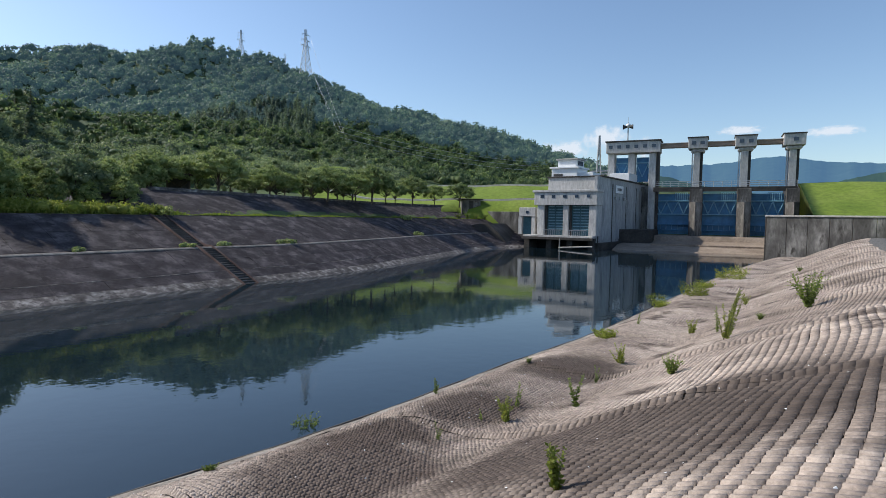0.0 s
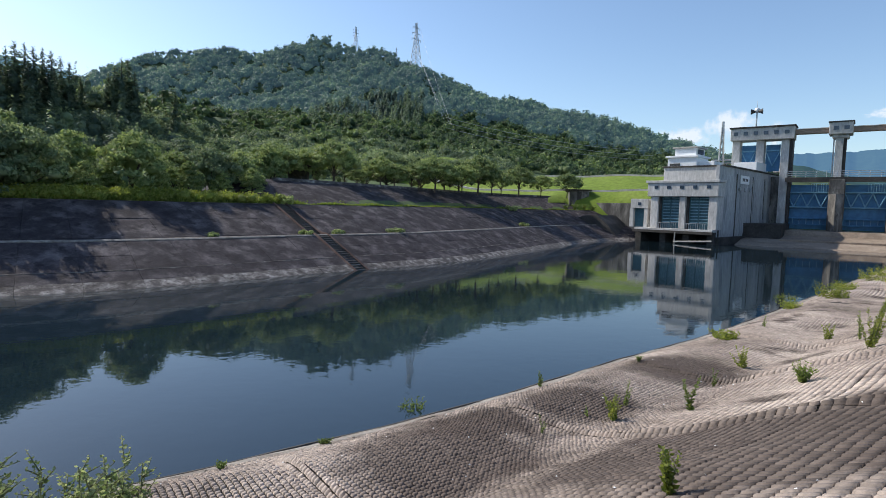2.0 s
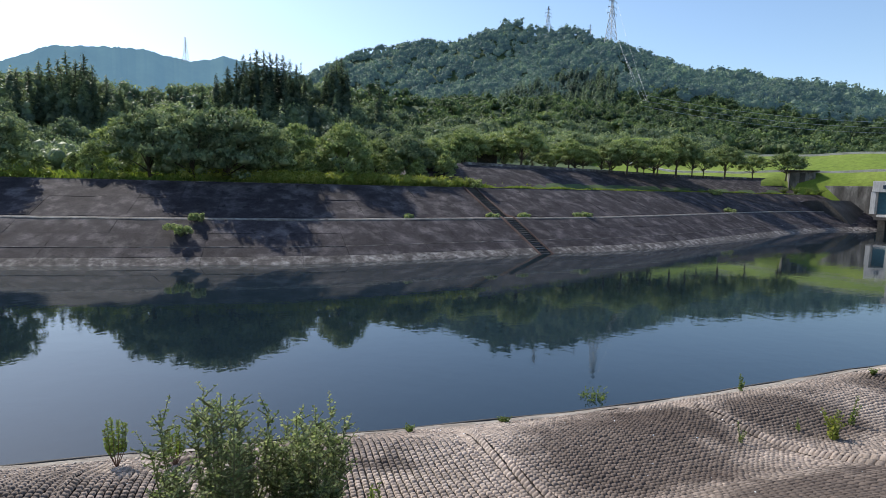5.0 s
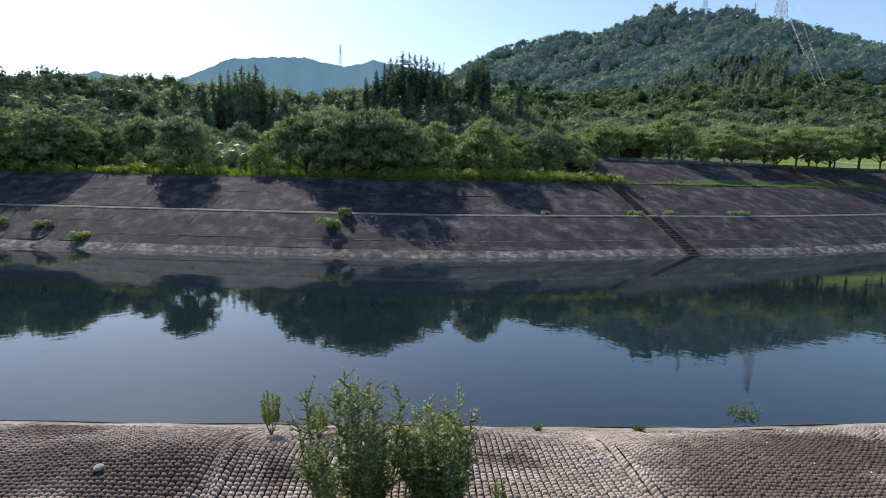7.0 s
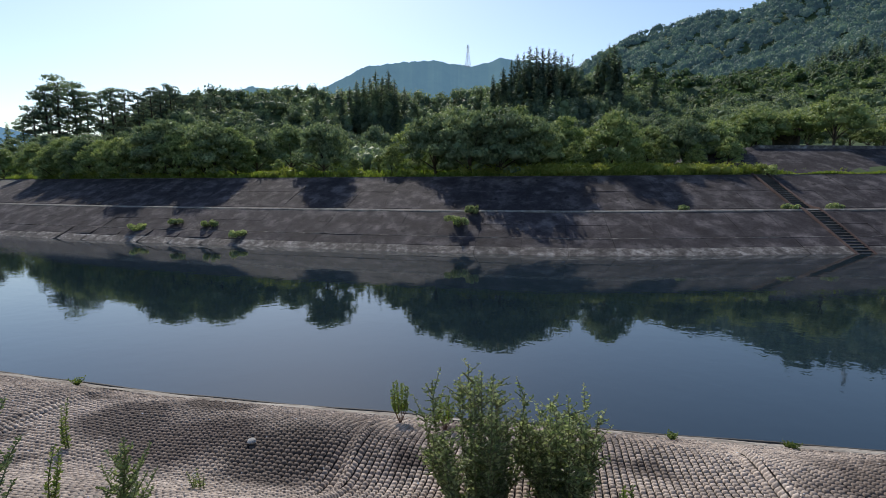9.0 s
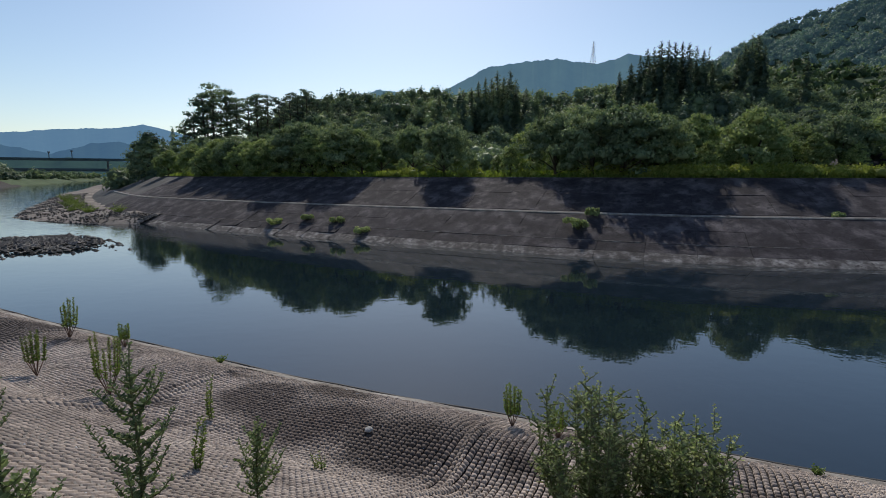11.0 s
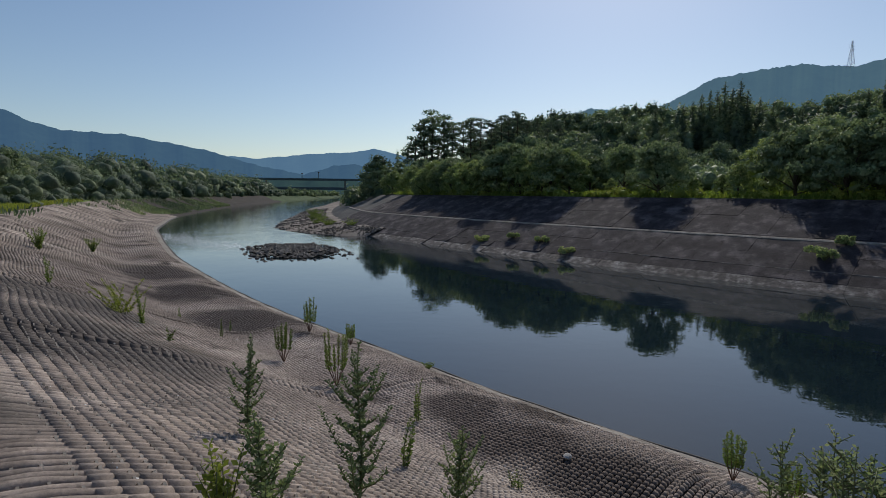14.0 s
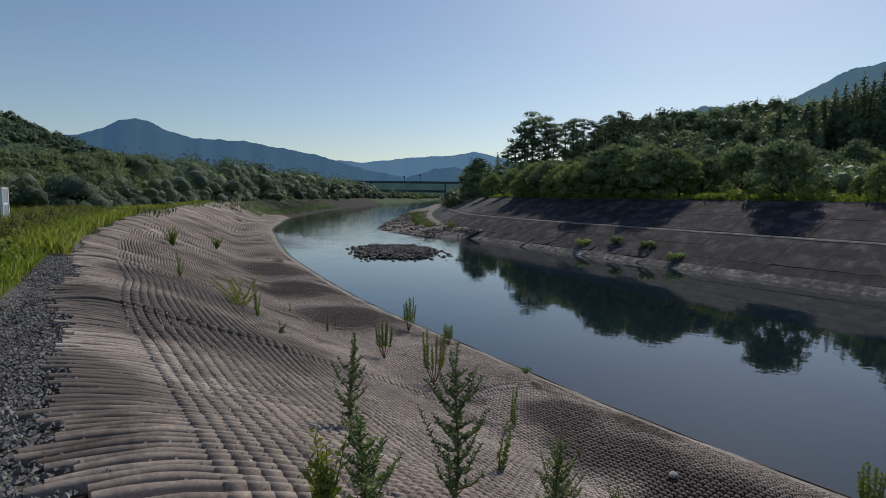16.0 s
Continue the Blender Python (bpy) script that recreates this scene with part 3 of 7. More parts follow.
# gravel path along the crest
def build_gravel():
    rng = np.random.RandomState(4)
    a = np.arange(2, A_CAM + 24, 0.6)
    s = np.array([10.8, 11.2, 11.5, 11.9, 12.3, 12.7])
    A, S = np.meshgrid(a, s, indexing="ij")
    z = near_profile(S) + 0.03 * np.sin(A * 0.9) * ease(S, 11, 11.6) + np.where(S < 11, -0.02, 0.02) - np.where(S > 12.6, 0.2, 0) + rng.uniform(-0.01, 0.01, A.shape)
    part("path", strip(NEAR, a, s, z, [M_gravel], "path"), None, None, "grey gravel path along the top of the bank", "path", kind="structure")
    a = np.arange(0, A_CAM + 130, 1.2)
    s = np.array([12.3, 12.8, 14, 17, 22, 30, 44])
    A, S = np.meshgrid(a, s, indexing="ij")
    z = near_profile(S) + 0.05 + 0.07 * np.sin(A * 0.7 + S * 0.5) - np.where(S < 12.5, 0.25, 0) - np.where(S > 43, 0.8, 0)
    part("verge", strip(NEAR, a, s, z, [M_grass], "verge"), None, None, "rough green grass verge behind the gravel path", "verge", kind="structure")
    # loose stones
    n = 20000
    a = A_CAM + np.where(rng.uniform(size=n) < 0.75, rng.uniform(-1, 18, n), rng.uniform(-16, -1, n))
    s = rng.normal(11.12, 0.34, n)
    r = rng.uniform(0.007, 0.024, n) * rng.choice([1, 1, 1, 1.6], n)
    stones("loose_gravel", NEAR.at(a, s), near_z(a, s) + 0.03, r, M_gravel, rng, "loose grey gravel stones beside the concrete ribs", "gravel")


def stones(name, xy, z, r, mat, rng, label, category, flat=0.7, kind="stuff"):
    """Many small angular stones in one mesh."""
    base = np.array([(0, 0, 1), (0.9, 0.1, 0.1), (0.1, 0.95, -0.05), (-0.9, 0.05, 0.1), (0, -0.9, 0), (0, 0, -1)], float)
    tri = np.array([(0, 1, 2), (0, 2, 3), (0, 3, 4), (0, 4, 1), (5, 2, 1), (5, 3, 2), (5, 4, 3), (5, 1, 4)])
    n = len(r)
    v = base[None] * rng.uniform(0.65, 1.35, (n, 6, 1)) * np.asarray(r)[:, None, None]
    v[..., 2] *= flat
    t = rng.uniform(0, 6.28, n)
    c, s = np.cos(t)[:, None], np.sin(t)[:, None]
    x, y = v[..., 0] * c - v[..., 1] * s, v[..., 0] * s + v[..., 1] * c
    v = np.stack([x + xy[:, :1], y + xy[:, 1:], v[..., 2] + np.asarray(z)[:, None] + np.asarray(r)[:, None] * 0.3], -1).reshape(-1, 3)
    f = (np.arange(n)[:, None, None] * 6 + tri[None]).reshape(-1, 3)
    return part(name, mesh_of(name, v, f, mat, smooth=False), None, None, label, category, kind)


build_gravel()


# ---------------------------------------------------------------- far bank: slabs, bench, stair and upper terrace
A_STAIR = float(FAR.away(np.array([[-14.9, 41.3]]))[1][0])


def build_far_bank():
    fb = thing("river_wall", "dark weathered concrete slab bank with a pale bench line", "embankment", kind="structure")
    a = np.concatenate([np.arange(0, 200, 1.2), np.arange(200, 420, 6)])
    s = np.array([-5, -0.5, 0, 2.6, 5.2, 6.3, 9, 11.9, 12.6, 14.5])
    A, S = np.meshgrid(a, s, indexing="ij")
    z = far_profile(S) - 0.06
    part("slab_bed", strip(FAR, a, s, z, [M_dark], "slab_bed"), None, fb, "dark open joints behind the slabs")
    rng = np.random.RandomState(12)

    def slab(a0, a1, s0, s1, name, mat, lift, thick=0.12, tilt=0.0):
        g = 0.009
        aa, ss = np.array([a0 + g, (a0 + a1) / 2, a1 - g]), np.array([s0 + g * 1.8, s1 - g * 1.8])
        A, S = np.meshgrid(aa, ss, indexing="ij")
        xy = FAR.at(A, S)
        top = np.concatenate([xy, (far_profile(S) + lift + rng.uniform(-0.012, 0.012, (3, 2)) + tilt * np.array([[1.2, 0.1], [0.2, -0.2], [-0.9, 0.2]]))[..., None]], -1).reshape(-1, 3)
        low = top - [0, 0, thick]
        v = np.vstack([top, low])
        f = [(0, 2, 3, 1), (2, 4, 5, 3), (0, 6, 8, 2), (2, 8, 10, 4), (1, 3, 9, 7), (3, 5, 11, 9), (0, 1, 7, 6), (4, 10, 11, 5)]
        part(name, mesh_of(name, v, f, mat, smooth=False), None, fb)

    step = 3.0
    for a0 in np.arange(0.0, 165, step):
        st = a0 < A_STAIR < a0 + step
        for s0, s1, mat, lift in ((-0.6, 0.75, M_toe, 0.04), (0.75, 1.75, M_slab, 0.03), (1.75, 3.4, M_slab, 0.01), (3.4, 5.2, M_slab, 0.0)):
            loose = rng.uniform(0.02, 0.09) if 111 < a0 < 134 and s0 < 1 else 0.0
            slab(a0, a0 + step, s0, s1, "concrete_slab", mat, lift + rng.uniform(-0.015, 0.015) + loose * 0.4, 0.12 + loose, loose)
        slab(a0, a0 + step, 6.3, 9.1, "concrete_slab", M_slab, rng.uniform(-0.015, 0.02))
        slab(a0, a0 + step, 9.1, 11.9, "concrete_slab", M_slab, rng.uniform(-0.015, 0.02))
    # the pale kerb of the bench and the one along the crest
    for nm, s0, s1, up, mat, lab in (("ledge", 1.77, 1.88, 0.035, M_toe, "thin pale ledge low on the slope"), ("bench", 5.4, 6.3, 0.0, M_slab, "narrow concrete bench between the slopes"), ("crest_kerb", 11.88, 12.0, 0.03, M_toe, "concrete kerb along the top of the slope")):
        a = np.arange(0, 190, 1.5)
        s = np.array([s0, s0 + 0.01, s1 - 0.01, s1])
        A, S = np.meshgrid(a, s, indexing="ij")
        z = far_profile(np.full_like(S, (s0 + s1) / 2)) + np.where((S > s0 + 0.005) & (S < s1 - 0.005), up, -0.1)
        me = strip(FAR, a, s, z, [mat], nm)
        me.polygons.foreach_set("use_smooth", np.zeros(len(me.polygons), bool))
        part(nm, me, None, fb, lab)
    a, s = np.arange(0, 190, 1.5), np.array([5.04, 5.06, 5.2, 5.36, 5.38])
    A, S = np.meshgrid(a, s, indexing="ij")
    me = strip(FAR, a, s, far_profile(S) + np.array([-0.08, 0.035, 0.05, 0.045, -0.08]) + 0.01 * np.sin(A * 2.7), [M_rim], "bench_kerb")
    me.polygons.foreach_set("use_smooth", np.zeros(len(me.polygons), bool))
    part("bench_kerb", me, None, fb, "pale concrete lip along the bench")
    # upper terrace slope with its road edge
    a = np.arange(0, A_STAIR + 4.1, 1.0)
    s = np.array([13.6, 14.4, 17.0, 20.3, 20.5, 24.5, 26])
    A, S = np.meshgrid(a, s, indexing="ij")
    rise = ease(A, A_STAIR + 3.0, A_STAIR + 0.5)
    z = np.interp(S, [13.6, 14.4, 20.3, 20.5, 26], [4.7, 4.95, 7.35, 7.45, 7.45]) * rise + (far_profile(S) - 0.25) * (1 - rise)
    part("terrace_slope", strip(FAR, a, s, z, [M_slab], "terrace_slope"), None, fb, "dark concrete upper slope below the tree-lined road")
    a = np.arange(0, A_STAIR - 3, 1.5)
    s = np.array([20.2, 20.21, 20.55, 20.56])
    A, S = np.meshgrid(a, s, indexing="ij")
    z = np.where((S > 20.205) & (S < 20.555), 7.62, 7.2)
    part("road_kerb", strip(FAR, a, s, z, [M_toe], "road_kerb"), None, fb, "pale kerb at the edge of the road")
    return fb


fb = build_far_bank()


def build_stair():
    st = thing("bank_stair", "narrow reddish-brown concrete stair down the far slope to the water", "stair", kind="structure")
    w = 0.5
    for k in range(38):
        s0 = -0.6 + k * 0.33
        if 5.2 < s0 < 6.1:
            continue
        z = float(far_profile(s0 + 0.33)) - 0.02
        A, S = np.meshgrid([A_STAIR - w, A_STAIR + w], [s0, s0 + 0.34], indexing="ij")
        xy = FAR.at(A, S).reshape(-1, 2)
        v = [(*p, z) for p in xy] + [(*p, z - 0.35) for p in xy]
        f = [(0, 2, 3, 1), (0, 4, 6, 2), (0, 1, 5, 4), (2, 6, 7, 3), (1, 3, 7, 5)]
        part("step", mesh_of("step", v, f, M_dark, smooth=False), None, st)
    for side in (-1, 1):
        s = np.linspace(-0.6, 12.0, 20)
        a = np.array([A_STAIR + side * w, A_STAIR + side * w + 0.005, A_STAIR + side * (w + 0.14) - 0.005, A_STAIR + side * (w + 0.14)])
        a.sort()
        A, S = np.meshgrid(a, s, indexing="ij")
        z = far_profile(S) + np.array([-0.1, 0.16, 0.16, -0.1])[:, None]
        part("string_wall", strip(FAR, a, s, z, [M_stair], "string_wall"), None, st, "low concrete wall beside the steps")


build_stair()


# grass shelf behind the far crest, and the meadow
def build_shelf():
    a = np.arange(0, 200, 1.5)
    s = np.array([12.1, 12.8, 14, 17, 21, 26, 32])
    A, S = np.meshgrid(a, s, indexing="ij")
    z = far_profile(S) + 0.05 + 0.06 * np.sin(A * 0.8 + S) - np.where(S > 31, 0.6, 0)
    hide = ease(A, A_STAIR + 3.0, A_STAIR + 0.5) * ease(S, 13, 15)
    part("meadow", strip(FAR, a, s, z - hide * 1.5, [M_grass], "meadow"), None, None, "bright green meadow grass behind the slab bank", "meadow", kind="structure")


build_shelf()


# ---------------------------------------------------------------- the weir: line of piers and gates
W_AX = np.array([0.899, -0.438])
W_IN = np.array([-0.438, -0.899])
W_C = 120 * np.array([math.sin(radians(26)), math.cos(radians(26))])
W_M = Matrix(((W_AX[0], -W_IN[0], 0, W_C[0]), (W_AX[1], -W_IN[1], 0, W_C[1]), (0, 0, 1, 0), (0, 0, 0, 1)))
DECK, TOP, SILL = 11.9, 21.2, 2.3


def place_m(parent_m, x, y, z=0.0):
    return parent_m @ Matrix.Translation((x, y, z))


def build_piers():
    for n, (x, wide) in enumerate(((-3.8, 1.5), (4.3, 1.6), (12.0, 1.5))):
        p = thing("gate_pier", "pale concrete gate pier with a boxed hoist room on top", "pier", place_m(W_M, x, 0), group="gate piers of the weir")
        h = wide / 2 + 0.35
        part("foot", box((-h, -3.6, SILL - 3), (h, 3.0, DECK - 0.7), 0.05), M_old, p, "stained grey concrete pier foot")
        bm = bmesh.new()
        v = [bm.verts.new(c) for c in ((-h, -3.6, SILL - 3), (h, -3.6, SILL - 3), (0, -5.2, SILL - 3), (-h, -3.6, DECK - 3.2), (h, -3.6, DECK - 3.2), (0, -4.6, DECK - 3.2))]
        for f in ((0, 2, 5, 3), (2, 1, 4, 5), (3, 5, 4)):
            bm.faces.new([v[i] for i in f])
        part("cutwater", bm, M_old, p, "pointed stained concrete nose")
        part("column", box((-wide / 2, -1.3, DECK - 0.7), (wide / 2 - 0.35, 1.3, TOP - 2.2), 0.04), M_build, p)
        # Shade on the column's right, put in as a dark strip.
        part("column_strip", box((wide / 2 - 0.33, -0.9, DECK - 0.7), (wide / 2 + 0.1, 0.9, TOP - 2.3), 0.02), M_dark, p, "dark strip painting in the shaded right side of the column")
        part("column_strip", box((-wide / 2 - 0.35, -0.4, DECK - 0.7), (-wide / 2 - 0.16, 0.4, TOP - 2.3), 0.02), M_steel, p, "thin steel gate guide")
        part("bracket", box((-wide / 2 - 0.5, -1.6, TOP - 2.9), (wide / 2 + 0.45, 1.6, TOP - 2.2), 0.2), M_build, p)
        hr = part("hoist_room", box((-wide / 2 - 1.0, -2.0, TOP - 2.2), (wide / 2 + 0.9, 2.0, TOP - 0.2), 0.05), M_build, p)
        part("roof_slab", box((-wide / 2 - 1.15, -2.15, TOP - 0.2), (wide / 2 + 1.05, 2.15, TOP), 0.03), M_dark, p, "dark flat roof edge")
        for wx in ((-0.75, 0.75) if n < 2 else (0.1,)):
            wd = part("window", box((wx - 0.38, -2.06, TOP - 1.5), (wx + 0.38, -1.98, TOP - 0.85)), M_pane, hr, "small square window")
            part("window_frame", box((wx - 0.46, -2.05, TOP - 1.58), (wx + 0.46, -2.02, TOP - 1.5)), M_kerb, hr)


build_piers()


def build_gates():
    for x0, x1 in ((-11.2, -4.95), (-2.65, 3.15), (5.5, 10.85)):
        g = thing("sluice_gate", "blue painted steel sluice gate with braced girders, closed", "gate", place_m(W_M, 0, 0), group="sluice gates of the weir")
        part("skin_plate", box((x0, -0.1, SILL + 0.2), (x1, 0.1, DECK - 1.5), 0.02), M_blue, g)
        for z in (SILL + 0.9, SILL + 2.0, SILL + 4.0, DECK - 3.0):
            part("girder", box((x0, -0.75, z), (x1, -0.1, z + 0.22), 0.02), M_bluel if z > 5 else M_blue, g, "horizontal blue girder")
        n = 6
        d = (x1 - x0) / n
        for k in range(n):
            a, b = (SILL + 4.2, DECK - 3.0) if k % 2 else (DECK - 3.0, SILL + 4.2)
            part("brace", bar((x0 + k * d, -0.6, a), (x0 + (k + 1) * d, -0.6, b), 0.1), M_bluel, g, "light blue diagonal brace")
        for k in range(n + 1):
            part("stiffener", box((x0 + k * d - 0.05, -0.6, SILL + 0.9), (x0 + k * d + 0.05, -0.1, SILL + 2.2)), M_bluel, g)
        # ladder cage near the end of the gate
        for k in range(7):
            part("cage_bar", bar((x1 - 2.6 + k * 0.36, -0.7, DECK - 3.0), (x1 - 2.6 + k * 0.36, -0.7, DECK - 1.3), 0.045), M_bluel, g, "thin upright cage bar")
        part("cage_rail", bar((x1 - 2.7, -0.7, DECK - 1.35), (x1 - 0.3, -0.7, DECK - 1.35), 0.05), M_bluel, g)


build_gates()


def build_deck():
    d = thing("service_bridge", "long grey steel service bridge with a thin handrail over the gates", "bridge", place_m(W_M, 0, 0))
    part("deck_slab", box((-11.5, -2.6, DECK - 0.7), (12.6, -1.4, DECK - 0.35), 0.03), M_steel, d)
    part("edge_beam", box((-11.5, -2.75, DECK - 1.15), (12.6, -2.62, DECK - 0.3), 0.02), M_dark, d, "dark steel edge beam")
    for z in (DECK + 0.05, DECK + 0.4, DECK + 0.75):
        part("rail", bar((-11.5, -2.7, z), (12.6, -2.7, z), 0.05), M_steel, d)
    for k in range(17):
        x = -11.4 + k * 1.5
        part("rail_post", bar((x, -2.7, DECK - 0.35), (x, -2.7, DECK + 0.78), 0.05), M_steel, d)
    # hoist beams between the tower tops
    for x0, x1 in ((-10.6, -5.4), (-2.2, 2.5), (6.1, 10.3)):
        part("hoist_beam", box((x0, -0.8, TOP - 1.75), (x1, 0.8, TOP - 1.0), 0.03), M_rust, d, "brown painted girder between the hoist rooms")
        part("beam_top", box((x0, -1.0, TOP - 1.0), (x1, 1.0, TOP - 0.85), 0.02), M_kerb, d)
    # raking strut and abutment column at the bank end
    part("end_strut", bar((12.7, -2.0, DECK - 0.4), (11.9, -2.2, 6.0), 0.3, 8), M_kerb, d, "leaning pale concrete strut")


build_deck()


def build_portal():
    """The wide hoist house over the first bay."""
    p = thing("hoist_house", "pale concrete portal tower with blue gates and small windows", "tower", place_m(W_M, 0, 0))
    for x in (-19.9, -15.9, -11.9):
        part("column", box((x - 0.7, -1.3, SILL), (x + 0.6, 1.3, TOP - 2.6), 0.05), M_build, p)
    # Shade beside the last column, again a dark strip.
    part("dark_jamb", box((-11.2, -1.2, SILL), (-10.75, 1.2, TOP - 2.6)), M_dark, p, "dark strip painting in the shaded right side of the column")
    part("beam", box((-20.9, -2.0, TOP - 2.6), (-10.6, 2.0, TOP - 0.4), 0.05), M_build, p)
    part("roof_slab", box((-21.1, -2.2, TOP - 0.4), (-10.4, 2.2, TOP - 0.15), 0.03), M_dark, p, "dark flat roof edge")
    for k in range(6):
        x = -20.0 + k * 1.65
        part("window", box((x - 0.36, -2.06, TOP - 1.7), (x + 0.36, -1.98, TOP - 1.05)), M_pane, p, "small square window")
    for x0, x1 in ((-19.1, -16.8), (-15.1, -12.8)):
        part("raised_gate", box((x0, 0.0, DECK + 1), (x1, 0.15, TOP - 3.4)), M_blue, p, "raised blue steel gate leaf")
        part("gate_beam", box((x0, -0.4, TOP - 4.6), (x1, 0.0, TOP - 4.4)), M_bluel, p)
        for q in (0, 1):
            part("gate_brace", bar((x0 if q else x1, -0.3, TOP - 4.6), ((x0 + x1) / 2, -0.3, DECK + 2), 0.09), M_bluel, p, "light blue brace")
    # pier and dark opening beneath
    part("wall", box((-22, 0.5, SILL - 3), (-11, 3, DECK), 0.03), M_old, p, "stained concrete wall of the first bay")


build_portal()


def build_apron():
    ap = thing("weir_apron", "sandy brown concrete apron below the gates, stepping into the water", "apron", place_m(W_M, 0, 0), kind="structure")
    prof = [(3.0, SILL), (-7.0, SILL), (-7.6, SILL - 0.9), (-15.5, 0.75), (-21.0, 0.1), (-24, -1.5)]
    v, f = [], []
    for x in (-16.0, -9.0, -3.8, 4.3, 12.5, 15.0):
        v += [(x, y, z) for y, z in prof]
    n = len(prof)
    for i in range(5):
        for j in range(n - 1):
            o = i * n + j
            f.append((o, o + 1, o + n + 1, o + n))
    part("apron_slab", mesh_of("apron_slab", v, f, M_apron, smooth=False), None, ap)
    part("training_wall", box((-17.0, -13.0, -1.5), (-10.6, 3.0, SILL + 1.1), 0.1), M_dark, ap, "dark concrete training wall")
    part("end_sill", box((-10.5, -15.6, -0.6), (15, -15.0, 1.05), 0.05), M_apron, ap)


build_apron()


# ---------------------------------------------------------------- control building in the water
B_C = np.array([25.4, 93.6])
B_F = np.array([0.82, -0.573])
B_S = np.array([0.573, 0.82])
B_M = Matrix(((B_F[0], B_S[0], 0, B_C[0]), (B_F[1], B_S[1], 0, B_C[1]), (0, 0, 1, 0), (0, 0, 0, 1)))


def build_control():
    b = thing("control_building", "pale grey concrete waterworks building with blue slatted intake shutters", "building", B_M)
    low, mid, roof = 2.3, 10.1, 12.6
    # front block: piers, lintel, shutters between
    part("terrace", box((-12.6, -1.6, low - 0.35), (0.1, 5.0, low), 0.03), M_build, b, "concrete terrace slab")
    part("terrace_edge", box((-12.8, -1.9, low - 0.75), (0.2, -1.6, low - 0.3), 0.03), M_dark, b, "dark edge beam of the terrace")
    for x0, x1 in ((-10.4, -9.1), (-5.6, -4.6), (-1.0, 0.3)):
        part("front_pier", box((x0, -0.6, low), (x1, 2.0, mid - 2.6), 0.05), M_build, b)
    part("lintel", box((-10.9, -0.9, mid - 2.6), (0.45, 2.0, mid - 0.4), 0.05), M_build, b)
    part("coping", box((-11.2, -1.1, mid - 0.4), (0.6, 2.0, mid), 0.04), M_build, b, "thin projecting coping")
    for k in range(5):
        x = -9.4 + k * 2.1
        part("vent_window", box((x - 0.3, -0.97, mid - 1.35), (x + 0.3, -0.88, mid - 0.85)), M_pane, b, "small dark square opening")
    for x0, x1 in ((-9.1, -5.6), (-4.6, -1.0)):
        sh = part("shutter", box((x0, 0.5, low), (x1, 0.7, mid - 2.6)), M_teal, b, "dark teal shutter with light blue slats")
        n = 9
        for k in range(n):
            z = low + 1.0 + k * (mid - 3.9 - low) / (n - 1)
            part("slat", box((x0 + 0.45, 0.28, z), (x1 - 0.25, 0.46, z + 0.16), 0.02), M_tealb, sh, "light blue slat")
        for x in (x0 + 0.4, (x0 + x1) / 2, x1 - 0.25):
            part("mullion", box((x - 0.07, 0.22, low), (x + 0.07, 0.5, mid - 2.7)), M_teal, sh)
        # Shade inside the opening, drawn as a dark strip.
        part("jamb_shade", box((x0, -0.2, low), (x0 + 0.3, 0.5, mid - 2.6)), M_dark, b, "dark strip painting in the shade beside the pier")
        for k in range(10):
            x = x0 + 0.2 + k * (x1 - x0 - 0.4) / 9
            part("rail_post", bar((x, -1.2, low), (x, -1.2, low + 0.9), 0.03), M_steel, b)
        part("handrail", bar((x0, -1.2, low + 0.92), (x1, -1.2, low + 0.92), 0.04), M_steel, b)
    # back block
    part("front_wall", box((-9.6, 2.0, low), (0.1, 2.5, roof - 0.2), 0.03), M_build, b, "board-marked grey concrete wall")
    part("side_wall", box((-0.4, 0.0, -1.5), (0.12, 31.0, roof - 0.25), 0.03), M_buildshade, b, "long concrete side wall, its shade put into a blue-grey colour")
    part("wall", box((-9.6, 2.5, low), (-9.1, 31.0, roof - 0.25), 0.03), M_build, b)
    part("roof", box((-9.6, 2.5, roof - 0.5), (0.0, 31.0, roof - 0.25)), M_build, b, "flat concrete roof")
    part("roof_edge", box((-9.8, 1.8, roof - 0.25), (0.35, 31.2, roof), 0.03), M_dark, b, "dark metal roof edge")
    # Shaded recesses drawn as dark strips standing proud of the wall.
    for y, w in ((0.5, 0.5), (7.6, 0.35), (15.6, 0.18), (22.0, 0.18), (27.5, 0.35)):
        part("groove_shade", box((0.1, y, -1.0), (0.17, y + w, roof - 1.2 if y > 3 else 9.0)), M_dark, b, "dark vertical strip painted as a shaded recess in the wall")
    for y in (3.6, 12.2, 19.0, 25.2):
        part("wall_panel", box((0.12, y - 2.6, 1.6), (0.2, y + 2.4, roof - 1.6), 0.02), M_buildshade, b, "slightly raised concrete wall panel")
    part("plinth", box((0.1, -0.2, -1.5), (0.7, 31, 1.2), 0.05), M_dark, b, "dark foot of the wall")
    sign = part("sign_board", box((0.2, 9.0, roof - 2.7), (0.34, 13.2, roof - 1.3), 0.03), M_white, b, "white name board with dark writing bars")
    for k, w in enumerate((0.5, 0.45, 0.5, 0.45)):
        part("writing_bar", box((0.335, 9.8 + k * 0.72, roof - 2.25), (0.35, 9.8 + k * 0.72 + w, roof - 1.75)), M_black, sign)
    for k in range(3):
        part("wall_lamp", box((0.2, 8.6 + k * 2.5, roof - 3.9), (0.5, 9.1 + k * 2.5, roof - 3.3), 0.08), M_steel, b, "small grey wall lamp")
